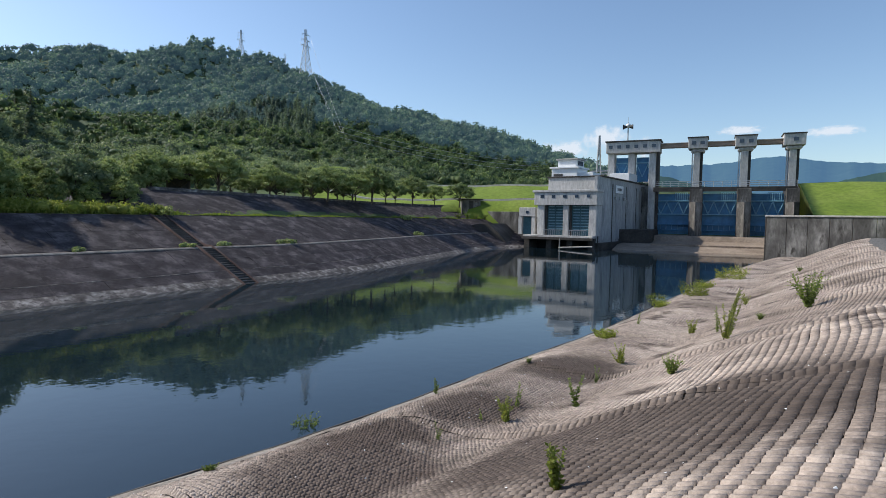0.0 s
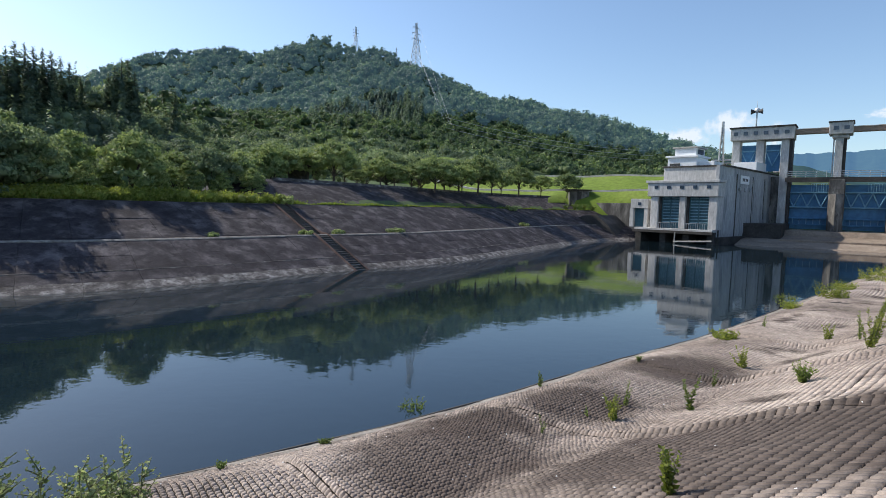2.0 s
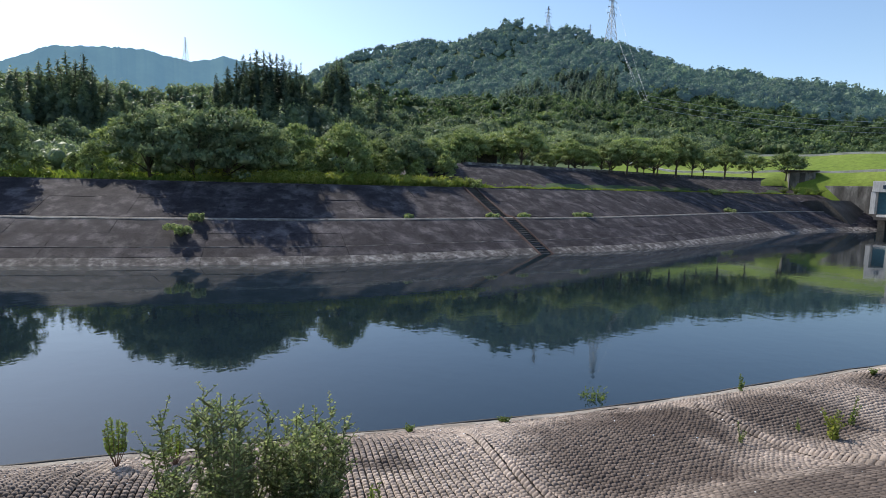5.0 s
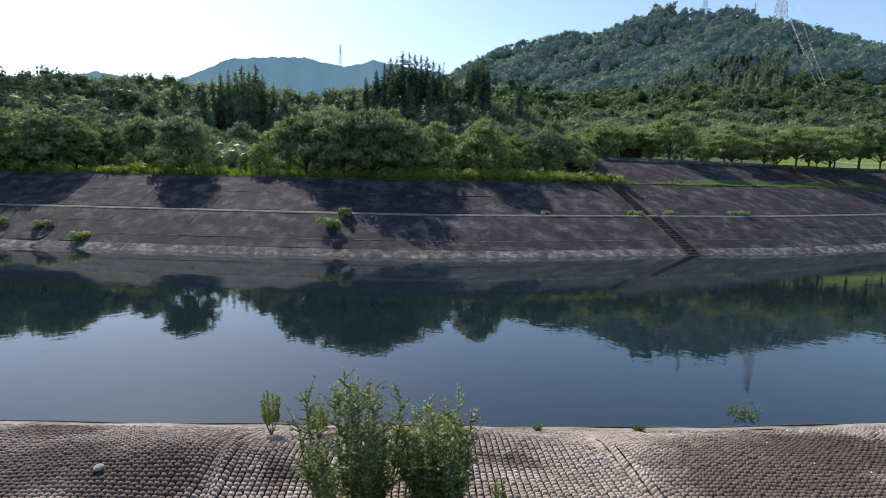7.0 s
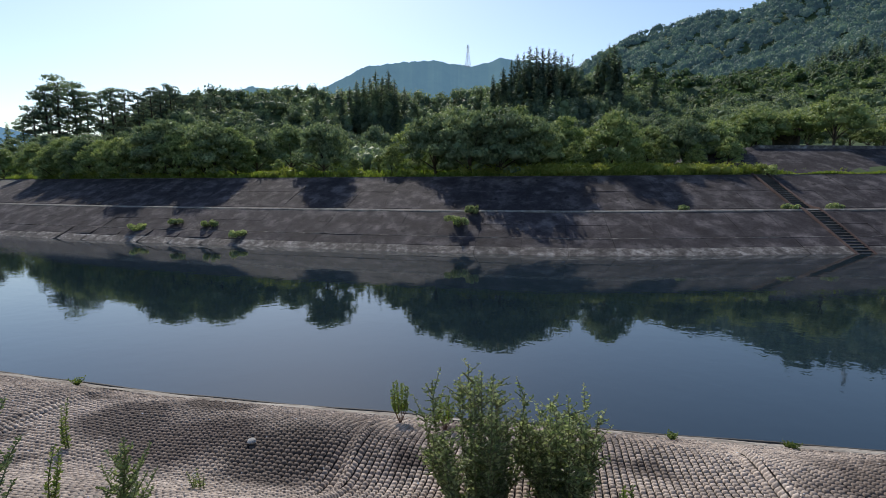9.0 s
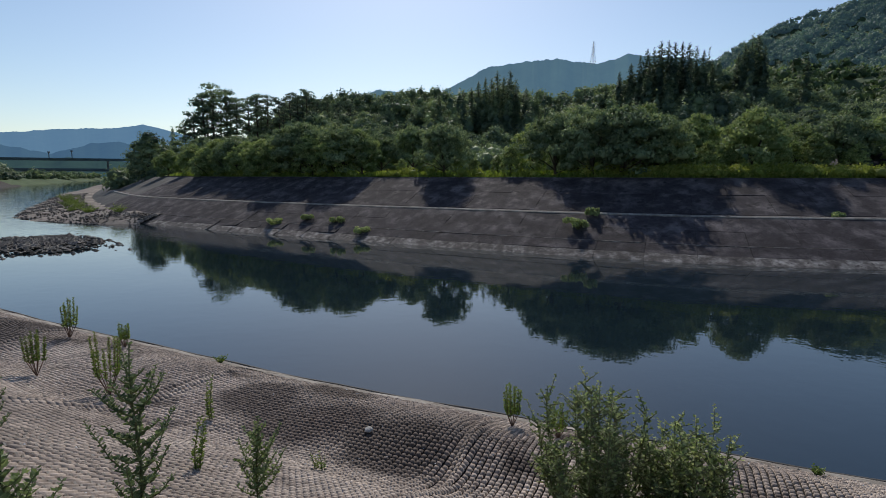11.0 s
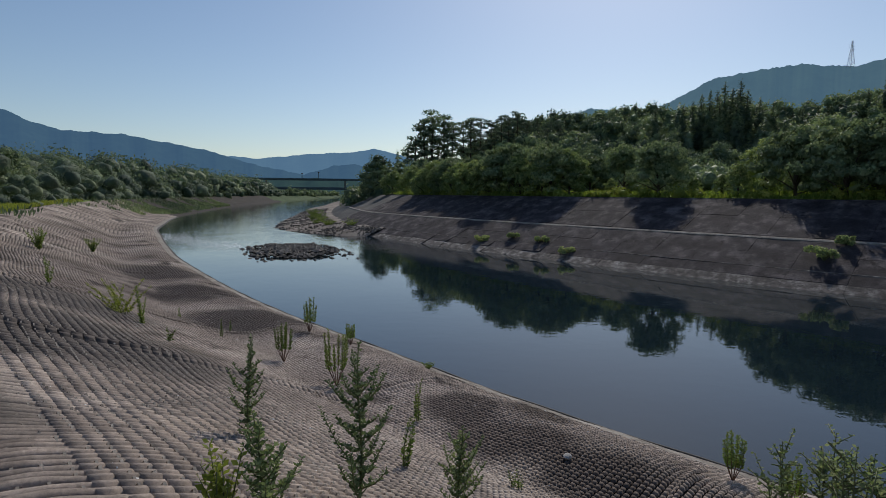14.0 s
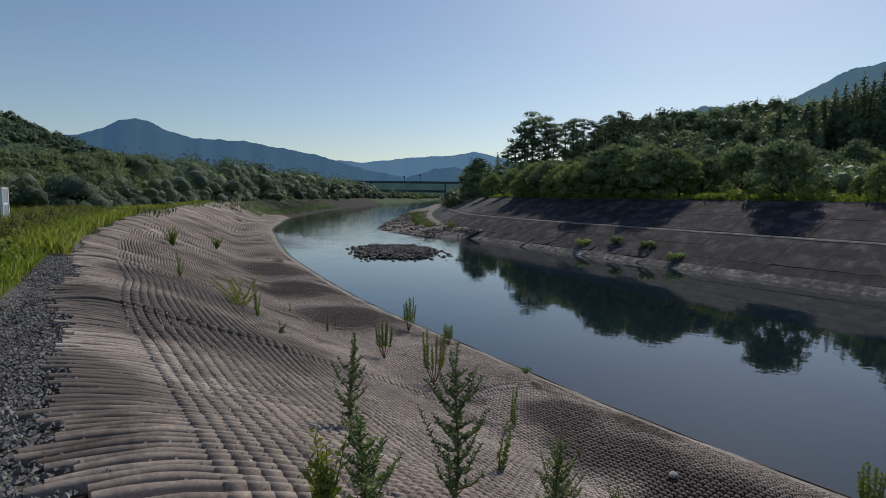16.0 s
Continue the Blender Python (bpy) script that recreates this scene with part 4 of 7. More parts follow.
    # penthouse
    ph = part("penthouse", box((-9.3, 2.6, roof - 0.2), (-4.5, 7.5, roof + 1.5), 0.04), M_white, b, "white plastered roof house")
    part("ledge", box((-9.6, 2.3, roof + 1.45), (-4.2, 7.7, roof + 1.75), 0.03), M_white, ph)
    part("upper_room", box((-8.4, 3.2, roof + 1.75), (-4.9, 6.8, roof + 3.0), 0.04), M_white, ph)
    part("upper_roof", box((-8.7, 2.9, roof + 3.0), (-4.6, 7.1, roof + 3.22), 0.03), M_kerb, ph)
    part("window", box((-4.95, 3.8, roof + 2.0), (-4.84, 6.2, roof + 2.8)), M_pane, ph)
    part("vent", box((-8.9, 2.52, roof + 0.1), (-7.2, 2.62, roof + 0.5)), M_black, ph, "dark louvred vent")
    part("annex", box((-4.5, 3.2, roof - 0.2), (-1.9, 7.0, roof + 0.7), 0.04), M_white, ph)
    # small gate house beside the front
    gh = part("side_house", box((-14.4, 0.2, mid - 4.6), (-11.2, 3.6, mid - 3.0), 0.05), M_build, b, "small concrete gate house")
    for x in (-14.2, -11.6):
        part("post", box((x - 0.35, 0.3, low), (x + 0.3, 0.9, mid - 4.6)), M_build, gh)
    part("gate_leaf", box((-13.85, 0.9, low), (-11.9, 1.1, mid - 4.6)), M_teal, gh)
    part("window", box((-13.0, 0.12, mid - 4.1), (-12.5, 0.22, mid - 3.6)), M_pane, gh)
    # substructure in the water: bays between concrete legs, their shade painted as a near-black wall
    part("void_wall", box((-14.5, 2.2, -2), (0.0, 2.6, low - 0.35)), M_void, b, "near-black wall painting in the shade under the terrace")
    for x in (-12.2, -8.0, -4.2, -0.4):
        part("leg", box((x - 0.5, -0.9, -2), (x + 0.5, 2.3, low - 0.35), 0.04), M_dark, b, "dark concrete leg")
    part("boom", bar((-5.6, -2.2, 0.25), (0.2, -1.9, 0.6), 0.13, 8), M_kerb, b, "pale floating boom pipe")
    part("boom_post", bar((-5.4, -2.2, -0.6), (-5.4, -2.2, low - 0.5), 0.1, 8), M_kerb, b)


build_control()


def build_wing_wall():
    """The dark hooded wall on the far side of the intake and the stained wall behind it."""
    w = thing("intake_wing_wall", "dark concrete wing wall sloping down into the water", "wall", B_M)
    bm = bmesh.new()
    prof = [(-24, 3.2), (-21.5, 4.0), (-19.0, 4.1), (-17.0, 2.6), (-14.6, 0.2), (-14.6, -1.5), (-24, -1.5)]
    lo = [bm.verts.new((x, -3.0, z)) for x, z in prof]
    hi = [bm.verts.new((x - 0.8, 5.0, z)) for x, z in prof]
    bm.faces.new(lo[::-1])
    bm.faces.new(hi)
    for i in range(len(prof)):
        j = (i + 1) % len(prof)
        bm.faces.new((lo[i], lo[j], hi[j], hi[i]))
    part("wing", bm, M_dark, w)
    part("retaining_wall", box((-26, 5.0, -1), (-10.5, 5.6, 6.4), 0.04), M_old, w, "streaked grey retaining wall")


build_wing_wall()


def build_near_wing():
    """The streaked retaining wall where the near bank ends."""
    v = np.array([0.75, -0.66])
    c = np.array([42.4, 73.6])
    m = Matrix(((v[0], 0.66, 0, c[0]), (v[1], 0.75, 0, c[1]), (0, 0, 1, 0), (0, 0, 0, 1)))
    w = thing("retaining_wall", "tall streaked grey concrete retaining wall at the end of the slope", "wall", m)
    n = 6
    for k in range(n):
        part("wall_panel", box((k * 2.3 + 0.02, 0, -1.5), ((k + 1) * 2.3 - 0.02, 0.6, 5.8), 0.03), M_old, w)
    part("coping", box((-0.2, -0.12, 5.8), (14.0, 0.7, 6.02), 0.03), M_kerb, w, "pale coping")
    part("return_wall", box((-0.3, 0.6, -1.5), (0.3, 32, 5.8), 0.03), M_dark, w, "dark wall running back to the gates")


build_near_wing()


def levee(x0, x1, label, rise=None, cut=None, tracks=True):
    """A grass dyke along the weir's line; its fall faces downstream. rise: where it climbs towards the hill; cut: past this x it ends at the retaining wall."""
    xs = np.linspace(x0, x1, 60)
    prof = [(14, 8.0), (4, 12.2), (1.0, 12.35), (-2.0, 12.2), (-6, 10.9), (-10, 9.5), (-13, 8.6), (-21, 6.2), (-25, 4.6)]
    v, f = [], []
    n = len(prof)
    for x in xs:
        up = 5.6 * float(ease(x, *rise)) if rise else 0.0
        for y, z in prof:
            if cut is not None and x > cut and y < -13:
                y, z = (-16.0, 6.7) if y > -24 else (-16.5, 4.0)
            p = W_C + W_AX * x - W_IN * y
            v.append((p[0], p[1], z + up * float(ease(y, -25, 0)) + 0.12 * math.sin(x * 0.4 + y * 0.3)))
    for i in range(len(xs) - 1):
        for j in range(n - 1):
            o = i * n + j
            f.append((o, o + 1, o + n + 1, o + n))
    f.append(tuple(range(n)))
    f.append(tuple(range((len(xs) - 1) * n, len(xs) * n)))
    dyke = part("levee", mesh_of("levee", v, f, M_levee), None, None, label, "levee", "structure")
    for nm, y, z, hw, lab in (("crest_path", -1.2, 12.32, 0.8, "pale track along the dyke's top"), ("foot_kerb", -12.4, 8.78, 0.35, "pale kerb near the foot of the dyke")) if tracks else ():
        v, f = [], []
        for x in xs if nm == "foot_kerb" or not rise else xs[xs > rise[0]]:
            up = 5.6 * float(ease(x, *rise)) if rise else 0.0
            for dy, dz in ((-hw, -0.2), (-hw + 0.02, 0.26), (hw - 0.02, 0.3), (hw, -0.2)):
                p = W_C + W_AX * x - W_IN * (y + dy)
                v.append((p[0], p[1], z + dz + up * float(ease(y, -25, 0)) + 0.12 * math.sin(x * 0.4 + y * 0.3)))
        for i in range(len(v) // 4 - 1):
            f += [(i * 4 + j, i * 4 + j + 1, i * 4 + j + 5, i * 4 + j + 4) for j in range(3)]
        part(nm, mesh_of(nm, v, f, M_kerb, smooth=False), None, dyke, lab)


levee(12.9, 130, "bright mown grass dyke beside the weir", tracks=False)
levee(-112, -21.5, "bright mown grass dyke beyond the control building", (-66, -90), -49)


# ---------------------------------------------------------------- trees and woods
def leaf_cloud(rng, centres, radii, n, size, flat=0.8, droop=0.0, under=-0.8):
    """n bent leaf sprays on the skins of some lobes: (n, 4, 3) corners."""
    k = rng.choice(len(radii), n, p=np.asarray(radii) ** 2 / np.sum(np.asarray(radii) ** 2))
    d = rng.normal(size=(n, 3))
    d /= np.linalg.norm(d, axis=1)[:, None]
    d[:, 2] = np.where(d[:, 2] < under, -d[:, 2] * 0.6, d[:, 2])
    rad = np.asarray(radii)[k] * rng.uniform(0.72, 1.08, n)
    c = np.asarray(centres)[k] + d * rad[:, None] * [1, 1, flat]
    nrm = d + rng.normal(scale=0.55, size=(n, 3))
    nrm /= np.linalg.norm(nrm, axis=1)[:, None]
    u = np.cross(nrm, rng.normal(size=(n, 3)))
    u /= np.linalg.norm(u, axis=1)[:, None]
    w = np.cross(nrm, u)
    s = size * rng.uniform(0.6, 1.25, n)[:, None]
    a, b = u * s, w * s * 0.62
    drop = np.array([0, 0, -droop]) * s
    return np.stack([c - a + drop, c - b * 0.9, c + a + drop, c + b], 1)


def quads(blocks):
    v = np.concatenate([b.reshape(-1, 3) for b in blocks])
    return v, np.arange(len(v)).reshape(-1, 4)


def ball():
    bm = bmesh.new()
    bmesh.ops.create_icosphere(bm, subdivisions=1, radius=1.0)
    v, f = np.array([p.co[:] for p in bm.verts]), np.array([[p.index for p in q.verts] for q in bm.faces])
    bm.free()
    return v, f


BALL_V, BALL_F = ball()


def blobs(rng, centres, radii, flat=0.8, rough=0.2):
    """Knobbly foliage masses: corners and triangles."""
    n, k = len(radii), len(BALL_V)
    v = BALL_V[None] * (1 + rng.uniform(-rough, rough, (n, k, 1))) * np.asarray(radii)[:, None, None] * [1, 1, flat] + np.asarray(centres)[:, None]
    return v.reshape(-1, 3), (np.arange(n)[:, None, None] * k + BALL_F[None]).reshape(-1, 3)


def foliage(name, solid, cards, mat):
    """One crown mesh of knobbly masses and loose leaf sprays."""
    (bv, bf), (cv, cf) = solid, quads(cards)
    me = mesh_of(name, np.vstack([bv, cv]), bf.tolist() + (cf + len(bv)).tolist(), mat, smooth=False)
    me.polygons.foreach_set("use_smooth", np.r_[np.ones(len(bf), bool), np.zeros(len(cf), bool)])
    return me


def limb(path, r0, r1, n=6):
    """A tapered tube through the points of path."""
    v, f = [], []
    path = [Vector(p) for p in path]
    for i, p in enumerate(path):
        d = (path[min(i + 1, len(path) - 1)] - path[max(i - 1, 0)]).normalized()
        q = d.to_track_quat("Z", "Y")
        r = r0 + (r1 - r0) * i / (len(path) - 1)
        for k in range(n):
            t = 6.28318 * k / n
            v.append(p + q @ Vector((math.cos(t) * r, math.sin(t) * r, 0)))
    for i in range(len(path) - 1):
        for k in range(n):
            f.append((i * n + k, i * n + (k + 1) % n, (i + 1) * n + (k + 1) % n, (i + 1) * n + k))
    f.append(tuple(range((len(path) - 1) * n, len(path) * n)))
    return v, f


def joined(pieces):
    v, f = [], []
    for pv, pf in pieces:
        o = len(v)
        v += [tuple(p) for p in pv]
        f += [tuple(i + o for i in q) for q in pf]
    return v, f


def broadleaf(seed, height, width, leaf_mat, n=1500, size=0.34, stem=0.28, label="", category="tree", name="broadleaf_tree", spread=1.0, lobes=36):
    """A rounded tree on a forked trunk."""
    rng = np.random.RandomState(seed)
    t = thing(name, label, category)
    base = height * stem
    limbs = [limb([(0, 0, -0.4), (0.05, 0.02, base * 0.6), (rng.uniform(-0.2, 0.2), rng.uniform(-0.2, 0.2), max(base * 1.2, height * 0.3))], 0.028 * height, 0.018 * height, 7)]
    cs, rs = [], []
    m = lobes
    for k in range(m):
        ang = 2.4 * k + rng.uniform(-0.3, 0.3)
        up = (k + 0.5) / m
        belly = math.sin(math.pi * min(1.0, 0.16 + 0.84 * up) ** 0.8) ** 0.6
        r = width * rng.uniform(0.075, 0.17)
        ring = belly * (width / 2 - r * 0.7) * rng.uniform(0.55, 1.08) * spread
        zc = base + r * 0.5 + (height - base - r * 1.5) * up ** 0.9 + rng.uniform(-0.04, 0.04) * height
        p = (math.cos(ang) * ring, math.sin(ang) * ring, zc)
        cs.append(p)
        rs.append(r)
        if k % 4 == 0:
            limbs.append(limb([(0, 0, max(base * 0.7, zc * 0.35)), (p[0] * 0.5, p[1] * 0.5, zc * 0.72), p], 0.012 * height, 0.004 * height, 5))
    part("trunk", mesh_of("trunk", *joined(limbs), M_bark), None, t, "dark forked trunk and limbs")
    core = blobs(rng, cs + [(0, 0, base + (height - base) * 0.45)], np.array(rs + [width * 0.27]) * 0.55, 0.7, 0.35)
    part("crown", foliage("crown", core, [leaf_cloud(rng, cs + [(0, 0, base + (height - base) * 0.5)], np.array(rs + [width * 0.3]) * 1.1, n, size, 0.72, 0.25, -0.25)], leaf_mat), None, t)
    return t


def conifer(seed, height, width, limbs=120, sprays=26, size=0.34, label="", name="conifer_tree", bare=0.1):
    """A cedar: tiers of drooping limbs with needle sprays along them, and ragged gaps between."""
    rng = np.random.RandomState(seed)
    t = thing(name, label, "tree")
    part("trunk", mesh_of("trunk", *limb([(0, 0, -0.4), (0, 0, height * 0.5), (0.1, 0, height * 0.97)], 0.016 * height, 0.003 * height, 6), M_bark), None, t, "straight dark trunk")
    up = bare + (1 - bare) * (np.arange(limbs) + rng.uniform(0, 1, limbs)) / limbs
    a = 2.4 * np.arange(limbs) + rng.uniform(-0.5, 0.5, limbs)
    reach = width / 2 * (1 - (up - bare) / (1 - bare)) ** 0.72 * rng.uniform(0.6, 1.1, limbs) + 0.1
    k = rng.choice(limbs, limbs * sprays, p=(reach + 0.12) / np.sum(reach + 0.12))
    f = rng.uniform(0.15, 1.0, len(k)) ** 0.7
    r = reach[k] * f
    droop = -0.28 * r + 0.16 * r * f
    c = np.stack([np.cos(a[k]) * r, np.sin(a[k]) * r, up[k] * height + droop], 1) + rng.normal(0, 0.16, (len(k), 3)) * [1, 1, 0.8]
    out = np.stack([np.cos(a[k]), np.sin(a[k]), rng.uniform(-0.5, 0.35, len(k))], 1) + rng.normal(0, 0.3, (len(k), 3))
    side = np.stack([-np.sin(a[k]), np.cos(a[k]), rng.uniform(-0.5, 0.5, len(k))], 1)
    s = (size * rng.uniform(0.55, 1.3, len(k)) * (0.5 + 0.5 * np.minimum(1, reach[k])))[:, None]
    q = np.stack([c - out * s, c + side * s * 0.5, c + out * s, c - side * s * 0.5], 1)
    zs = np.linspace(bare + 0.05, 0.66, 14) * height
    core = blobs(rng, np.column_stack([rng.normal(0, 0.3, 14), rng.normal(0, 0.3, 14), zs]), width * 0.27 * (1 - zs / height) ** 0.8, 1.2, 0.35)
    part("crown", foliage("crown", core, [q], M_conif), None, t)
    return t


def pine(seed, height, width, label):
    """A red pine: bare trunk and flat, layered pads of needles."""
    rng = np.random.RandomState(seed)
    t = thing("pine_tree", label, "tree")
    cs, rs, limbs = [], [], [limb([(0, 0, -0.4), (0.3, 0.1, height * 0.5), (rng.uniform(-0.5, 0.5), 0, height * 0.95)], 0.018 * height, 0.006 * height, 6)]
    for k in range(20):
        z = height * (0.36 + 0.6 * k / 19)
        a, r = 2.4 * k, width / 2 * rng.uniform(0.2, 0.85) * (1.15 - 0.75 * k / 19)
        p = (math.cos(a) * r, math.sin(a) * r, z)
        cs.append(p)
        rs.append(width * rng.uniform(0.11, 0.19))
        limbs.append(limb([(0.2, 0.05, z - height * 0.06), p], 0.006 * height, 0.002 * height, 4))
    part("trunk", mesh_of("trunk", *joined(limbs), M_bark), None, t, "tall bare reddish trunk")
    part("crown", foliage("crown", blobs(rng, cs, np.array(rs) * 0.4, 0.4, 0.35), [leaf_cloud(rng, cs, rs, 1900, 0.24, 0.45, 0.0, -0.4)], M_conif), None, t)
    return t


def settle(src, spots, group):
    """The first spot takes the thing itself, the others take copies. Spots: (x, y, z, turn, scale)."""
    for k, (x, y, z, turn, sc) in enumerate(spots):
        m = pose(x, y, z, 0, 0, turn)
        if k == 0:
            src.matrix_world = m @ Matrix.Diagonal((sc, sc, sc, 1))
            tagged(src, group=group)
        else:
            keep = src.scale.copy()
            src.scale = (sc, sc, sc)
            copy_thing(src, m)
            src.scale = keep


def spot(az, dist, rng, sc=1.0, z=None, sink=0.0):
    p = bearing(az, dist)
    return (p[0], p[1], (land_at(*p) if z is None else z) - sink, rng.uniform(0, 360), sc * rng.uniform(0.92, 1.08))


rngT = np.random.RandomState(21)
# trees along the far bank's meadow: (bearing, distance, scale), by kind
BELT_A = [(78.4, 14.0, 1.0), (74.6, 19.0, 0.86), (68.3, 14.2, 0.94), (57.2, 16.5, 0.95), (53.6, 13.8, 0.96), (50.6, 13.4, 0.98), (47.6, 14.4, 0.92), (82.6, 14.0, 1.0), (88.5, 14.5, 0.8), (33.4, 18.5, 0.86), (85.8, 18.0, 0.9), (71.4, 24.0, 0.95), (55.0, 22.0, 1.12)]
BELT_B = [(80.4, 16.0, 0.98), (76.6, 15.0, 0.9), (59.4, 24.0, 0.95), (44.6, 20.0, 0.98), (39.8, 16.0, 0.92), (36.4, 19.5, 0.8), (31.0, 20.5, 0.85), (28.3, 26.0, 1.06), (90.2, 14.3, 0.85), (92.2, 14.1, 0.8), (94.3, 12.8, 0.8), (49.0, 22.0, 1.1), (84.5, 23.0, 0.95),
          (79.3, 13.4, 0.8), (81.4, 13.2, 0.86), (83.7, 13.3, 0.84), (85.1, 13.4, 0.86), (86.3, 13.2, 0.8), (87.6, 13.4, 0.82), (89.3, 13.2, 0.8), (91.0, 12.9, 0.74)]
BELT_C = [(61.6, 14.2, 0.52), (65.2, 16.0, 0.36), (43.4, 14.6, 0.56), (37.8, 15.0, 0.6), (35.2, 15.2, 0.62), (46.0, 17.0, 0.6), (62.9, 15.4, 0.4), (41.6, 16.0, 0.5), (91.2, 13.2, 0.6), (87.0, 13.2, 0.55), (32.4, 16.0, 0.55), (29.6, 17.0, 0.6), (72.6, 14.4, 0.34)]


def shore_spots(rows):
    """Places by bearing and metres inland of the far waterline."""
    out = []
    for az, inland, sc in rows:
        d = np.arange(34.0, 150.0, 0.25)
        s = FAR.away(np.array([bearing(az, x) for x in d]))[0]
        out.append(spot(az, float(d[np.argmax(s > inland)]), rngT, sc))
    return out


settle(broadleaf(1, 6.4, 7.0, M_leaf, 5000, 0.17, 0.07, "rounded dark green riverside tree behind the slab bank"), shore_spots(BELT_A), "riverside trees")
settle(broadleaf(2, 6.0, 6.2, M_leaf2, 4400, 0.16, 0.07, "light green riverside tree with a lumpy crown"), shore_spots(BELT_B), "riverside trees")
settle(broadleaf(3, 5.4, 4.6, M_leaf2, 2600, 0.15, 0.03, "small yellow-green bushy tree on the meadow", spread=0.9), shore_spots(BELT_C), "riverside trees")
# the front of the wood beyond the meadow
second = []
for az in np.arange(27, 97, 1.5):
    for d in (116, 126, 137):
        second.append((az + rngT.uniform(-0.7, 0.7), d + rngT.uniform(-4, 5), rngT.uniform(0.7, 1.05)))
settle(broadleaf(4, 8.2, 8.0, M_leaf, 1700, 0.19, 0.06, "dense green tree in the riverside wood"), [spot(a, d, rngT, s) for a, d, s in second if rngT.uniform() < 0.36], "riverside wood")
settle(broadleaf(5, 8.6, 8.4, M_wood, 1700, 0.19, 0.06, "dark green tree in the riverside wood"), [spot(a, d, rngT, s) for a, d, s in second if rngT.uniform() < 0.36], "riverside wood")

# avenue trees on the upper terrace road: (bearing, distance, scale)
AVENUE = [(27.6, 71, 1.12), (25.0, 73, 0.72), (21.9, 72, 1.18), (19.4, 76, 0.7), (17.2, 78, 0.98), (15.6, 80, 0.8), (13.6, 81, 1.0), (11.7, 83, 1.0), (10.2, 86, 0.92), (8.8, 87, 0.98), (7.3, 90, 0.96), (6.0, 92, 0.92), (4.6, 97, 0.86), (3.2, 100, 0.9), (1.0, 105, 0.92), (-1.2, 108, 0.98)]
settle(broadleaf(6, 5.3, 6.6, M_leaf2, 3000, 0.13, 0.24, "spreading cherry tree beside the terrace road", name="avenue_tree", spread=1.15), [spot(a, d, rngT, s * rngT.uniform(0.8, 1.2), 7.4) for a, d, s in AVENUE[:3] + AVENUE[4::3]], "avenue trees")
settle(broadleaf(7, 5.2, 6.2, M_leaf2, 2600, 0.13, 0.25, "spreading green cherry tree beside the terrace road", name="avenue_tree", spread=1.15), [spot(a + rngT.uniform(-0.4, 0.4), d, rngT, s * rngT.uniform(0.65, 1.2), 7.4) for k, (a, d, s) in enumerate(AVENUE) if k > 2 and (k - 4) % 3], "avenue trees")

settle(broadleaf(8, 5.8, 6.8, M_leaf, 3000, 0.16, 0.16, "dark green cherry tree in the second row of the avenue", name="avenue_tree", spread=1.1), [spot(a + rngT.uniform(-0.5, 0.5), d, rngT, rngT.uniform(0.8, 1.1), 7.4) for a, d in ((26.4, 78), (23.4, 80), (20.6, 83), (18.4, 86), (16.4, 88), (14.4, 90), (12.6, 92), (10.8, 95), (9.2, 98))], "avenue trees")

# conifers on the middle hill and pines on its end
# (bearing, distance, elevation of the tip)
CON = [(64.9, 176, 9.5), (64.2, 172, 9.9), (63.6, 176, 9.6), (63.0, 173, 10.1), (62.4, 177, 9.7), (61.8, 174, 10.2), (61.2, 178, 9.6), (60.2, 176, 8.8), (65.6, 180, 8.9), (66.4, 178, 8.6), (59.2, 180, 8.1),
       (49.6, 178, 11.3), (49.0, 176, 11.9), (48.4, 180, 11.6), (47.8, 177, 12.1), (47.2, 179, 12.3), (46.6, 176, 11.9), (46.0, 181, 12.1), (45.4, 178, 11.7), (44.8, 182, 11.8), (44.2, 180, 11.3), (43.4, 183, 10.4), (50.4, 180, 10.5), (51.4, 182, 9.7), (52.6, 184, 8.8),
       (48.8, 170, 10.6), (47.0, 170, 10.9), (45.2, 171, 10.6), (40.9, 186, 11.6), (40.4, 185, 12.3), (39.9, 188, 11.9), (39.4, 187, 11.2), (41.4, 188, 10.7), (36.2, 186, 10.2), (68.8, 180, 8.1), (57.0, 180, 7.8), (55.0, 182, 7.9), (93.8, 160, 4.4), (94.6, 163, 3.6), (63.4, 168, 8.8), (62.0, 168, 8.9)]


def tip_spots(rows, tall, rng, sink=0.4):
    out = []
    for az, d, el in rows:
        el += rng.uniform(-0.35, 0.2)
        p = bearing(az, d)
        z = land_at(*p) - sink
        out.append((p[0], p[1], z, rng.uniform(0, 360), (5 + d * math.tan(radians(el)) - z) / tall))
    return out


settle(conifer(1, 19.0, 7.4, label="tall dark pointed conifer on the wooded hill"), tip_spots(CON[::2], 19.0, rngT), "hill conifers")
settle(conifer(5, 19.0, 6.2, limbs=90, label="slim dark conifer with a ragged top on the wooded hill"), tip_spots(CON[1::2], 19.0, rngT), "hill conifers")
PIN = [(91.2, 158, 7.2), (90.2, 159, 8.0), (89.2, 161, 7.6), (88.2, 160, 7.0), (87.2, 162, 7.3), (86.5, 163, 7.8), (85.4, 164, 7.2), (84.4, 165, 7.4), (83.4, 166, 7.8), (82.6, 167, 7.4), (81.8, 168, 8.1), (80.8, 168, 7.6), (79.8, 170, 7.5), (78.8, 171, 7.0), (92.0, 157, 5.8), (92.8, 158, 4.9), (88.8, 168, 6.9), (86.0, 170, 6.8), (84.0, 172, 7.0), (90.8, 164, 6.8), (82.2, 174, 7.2), (77.6, 172, 6.9)]
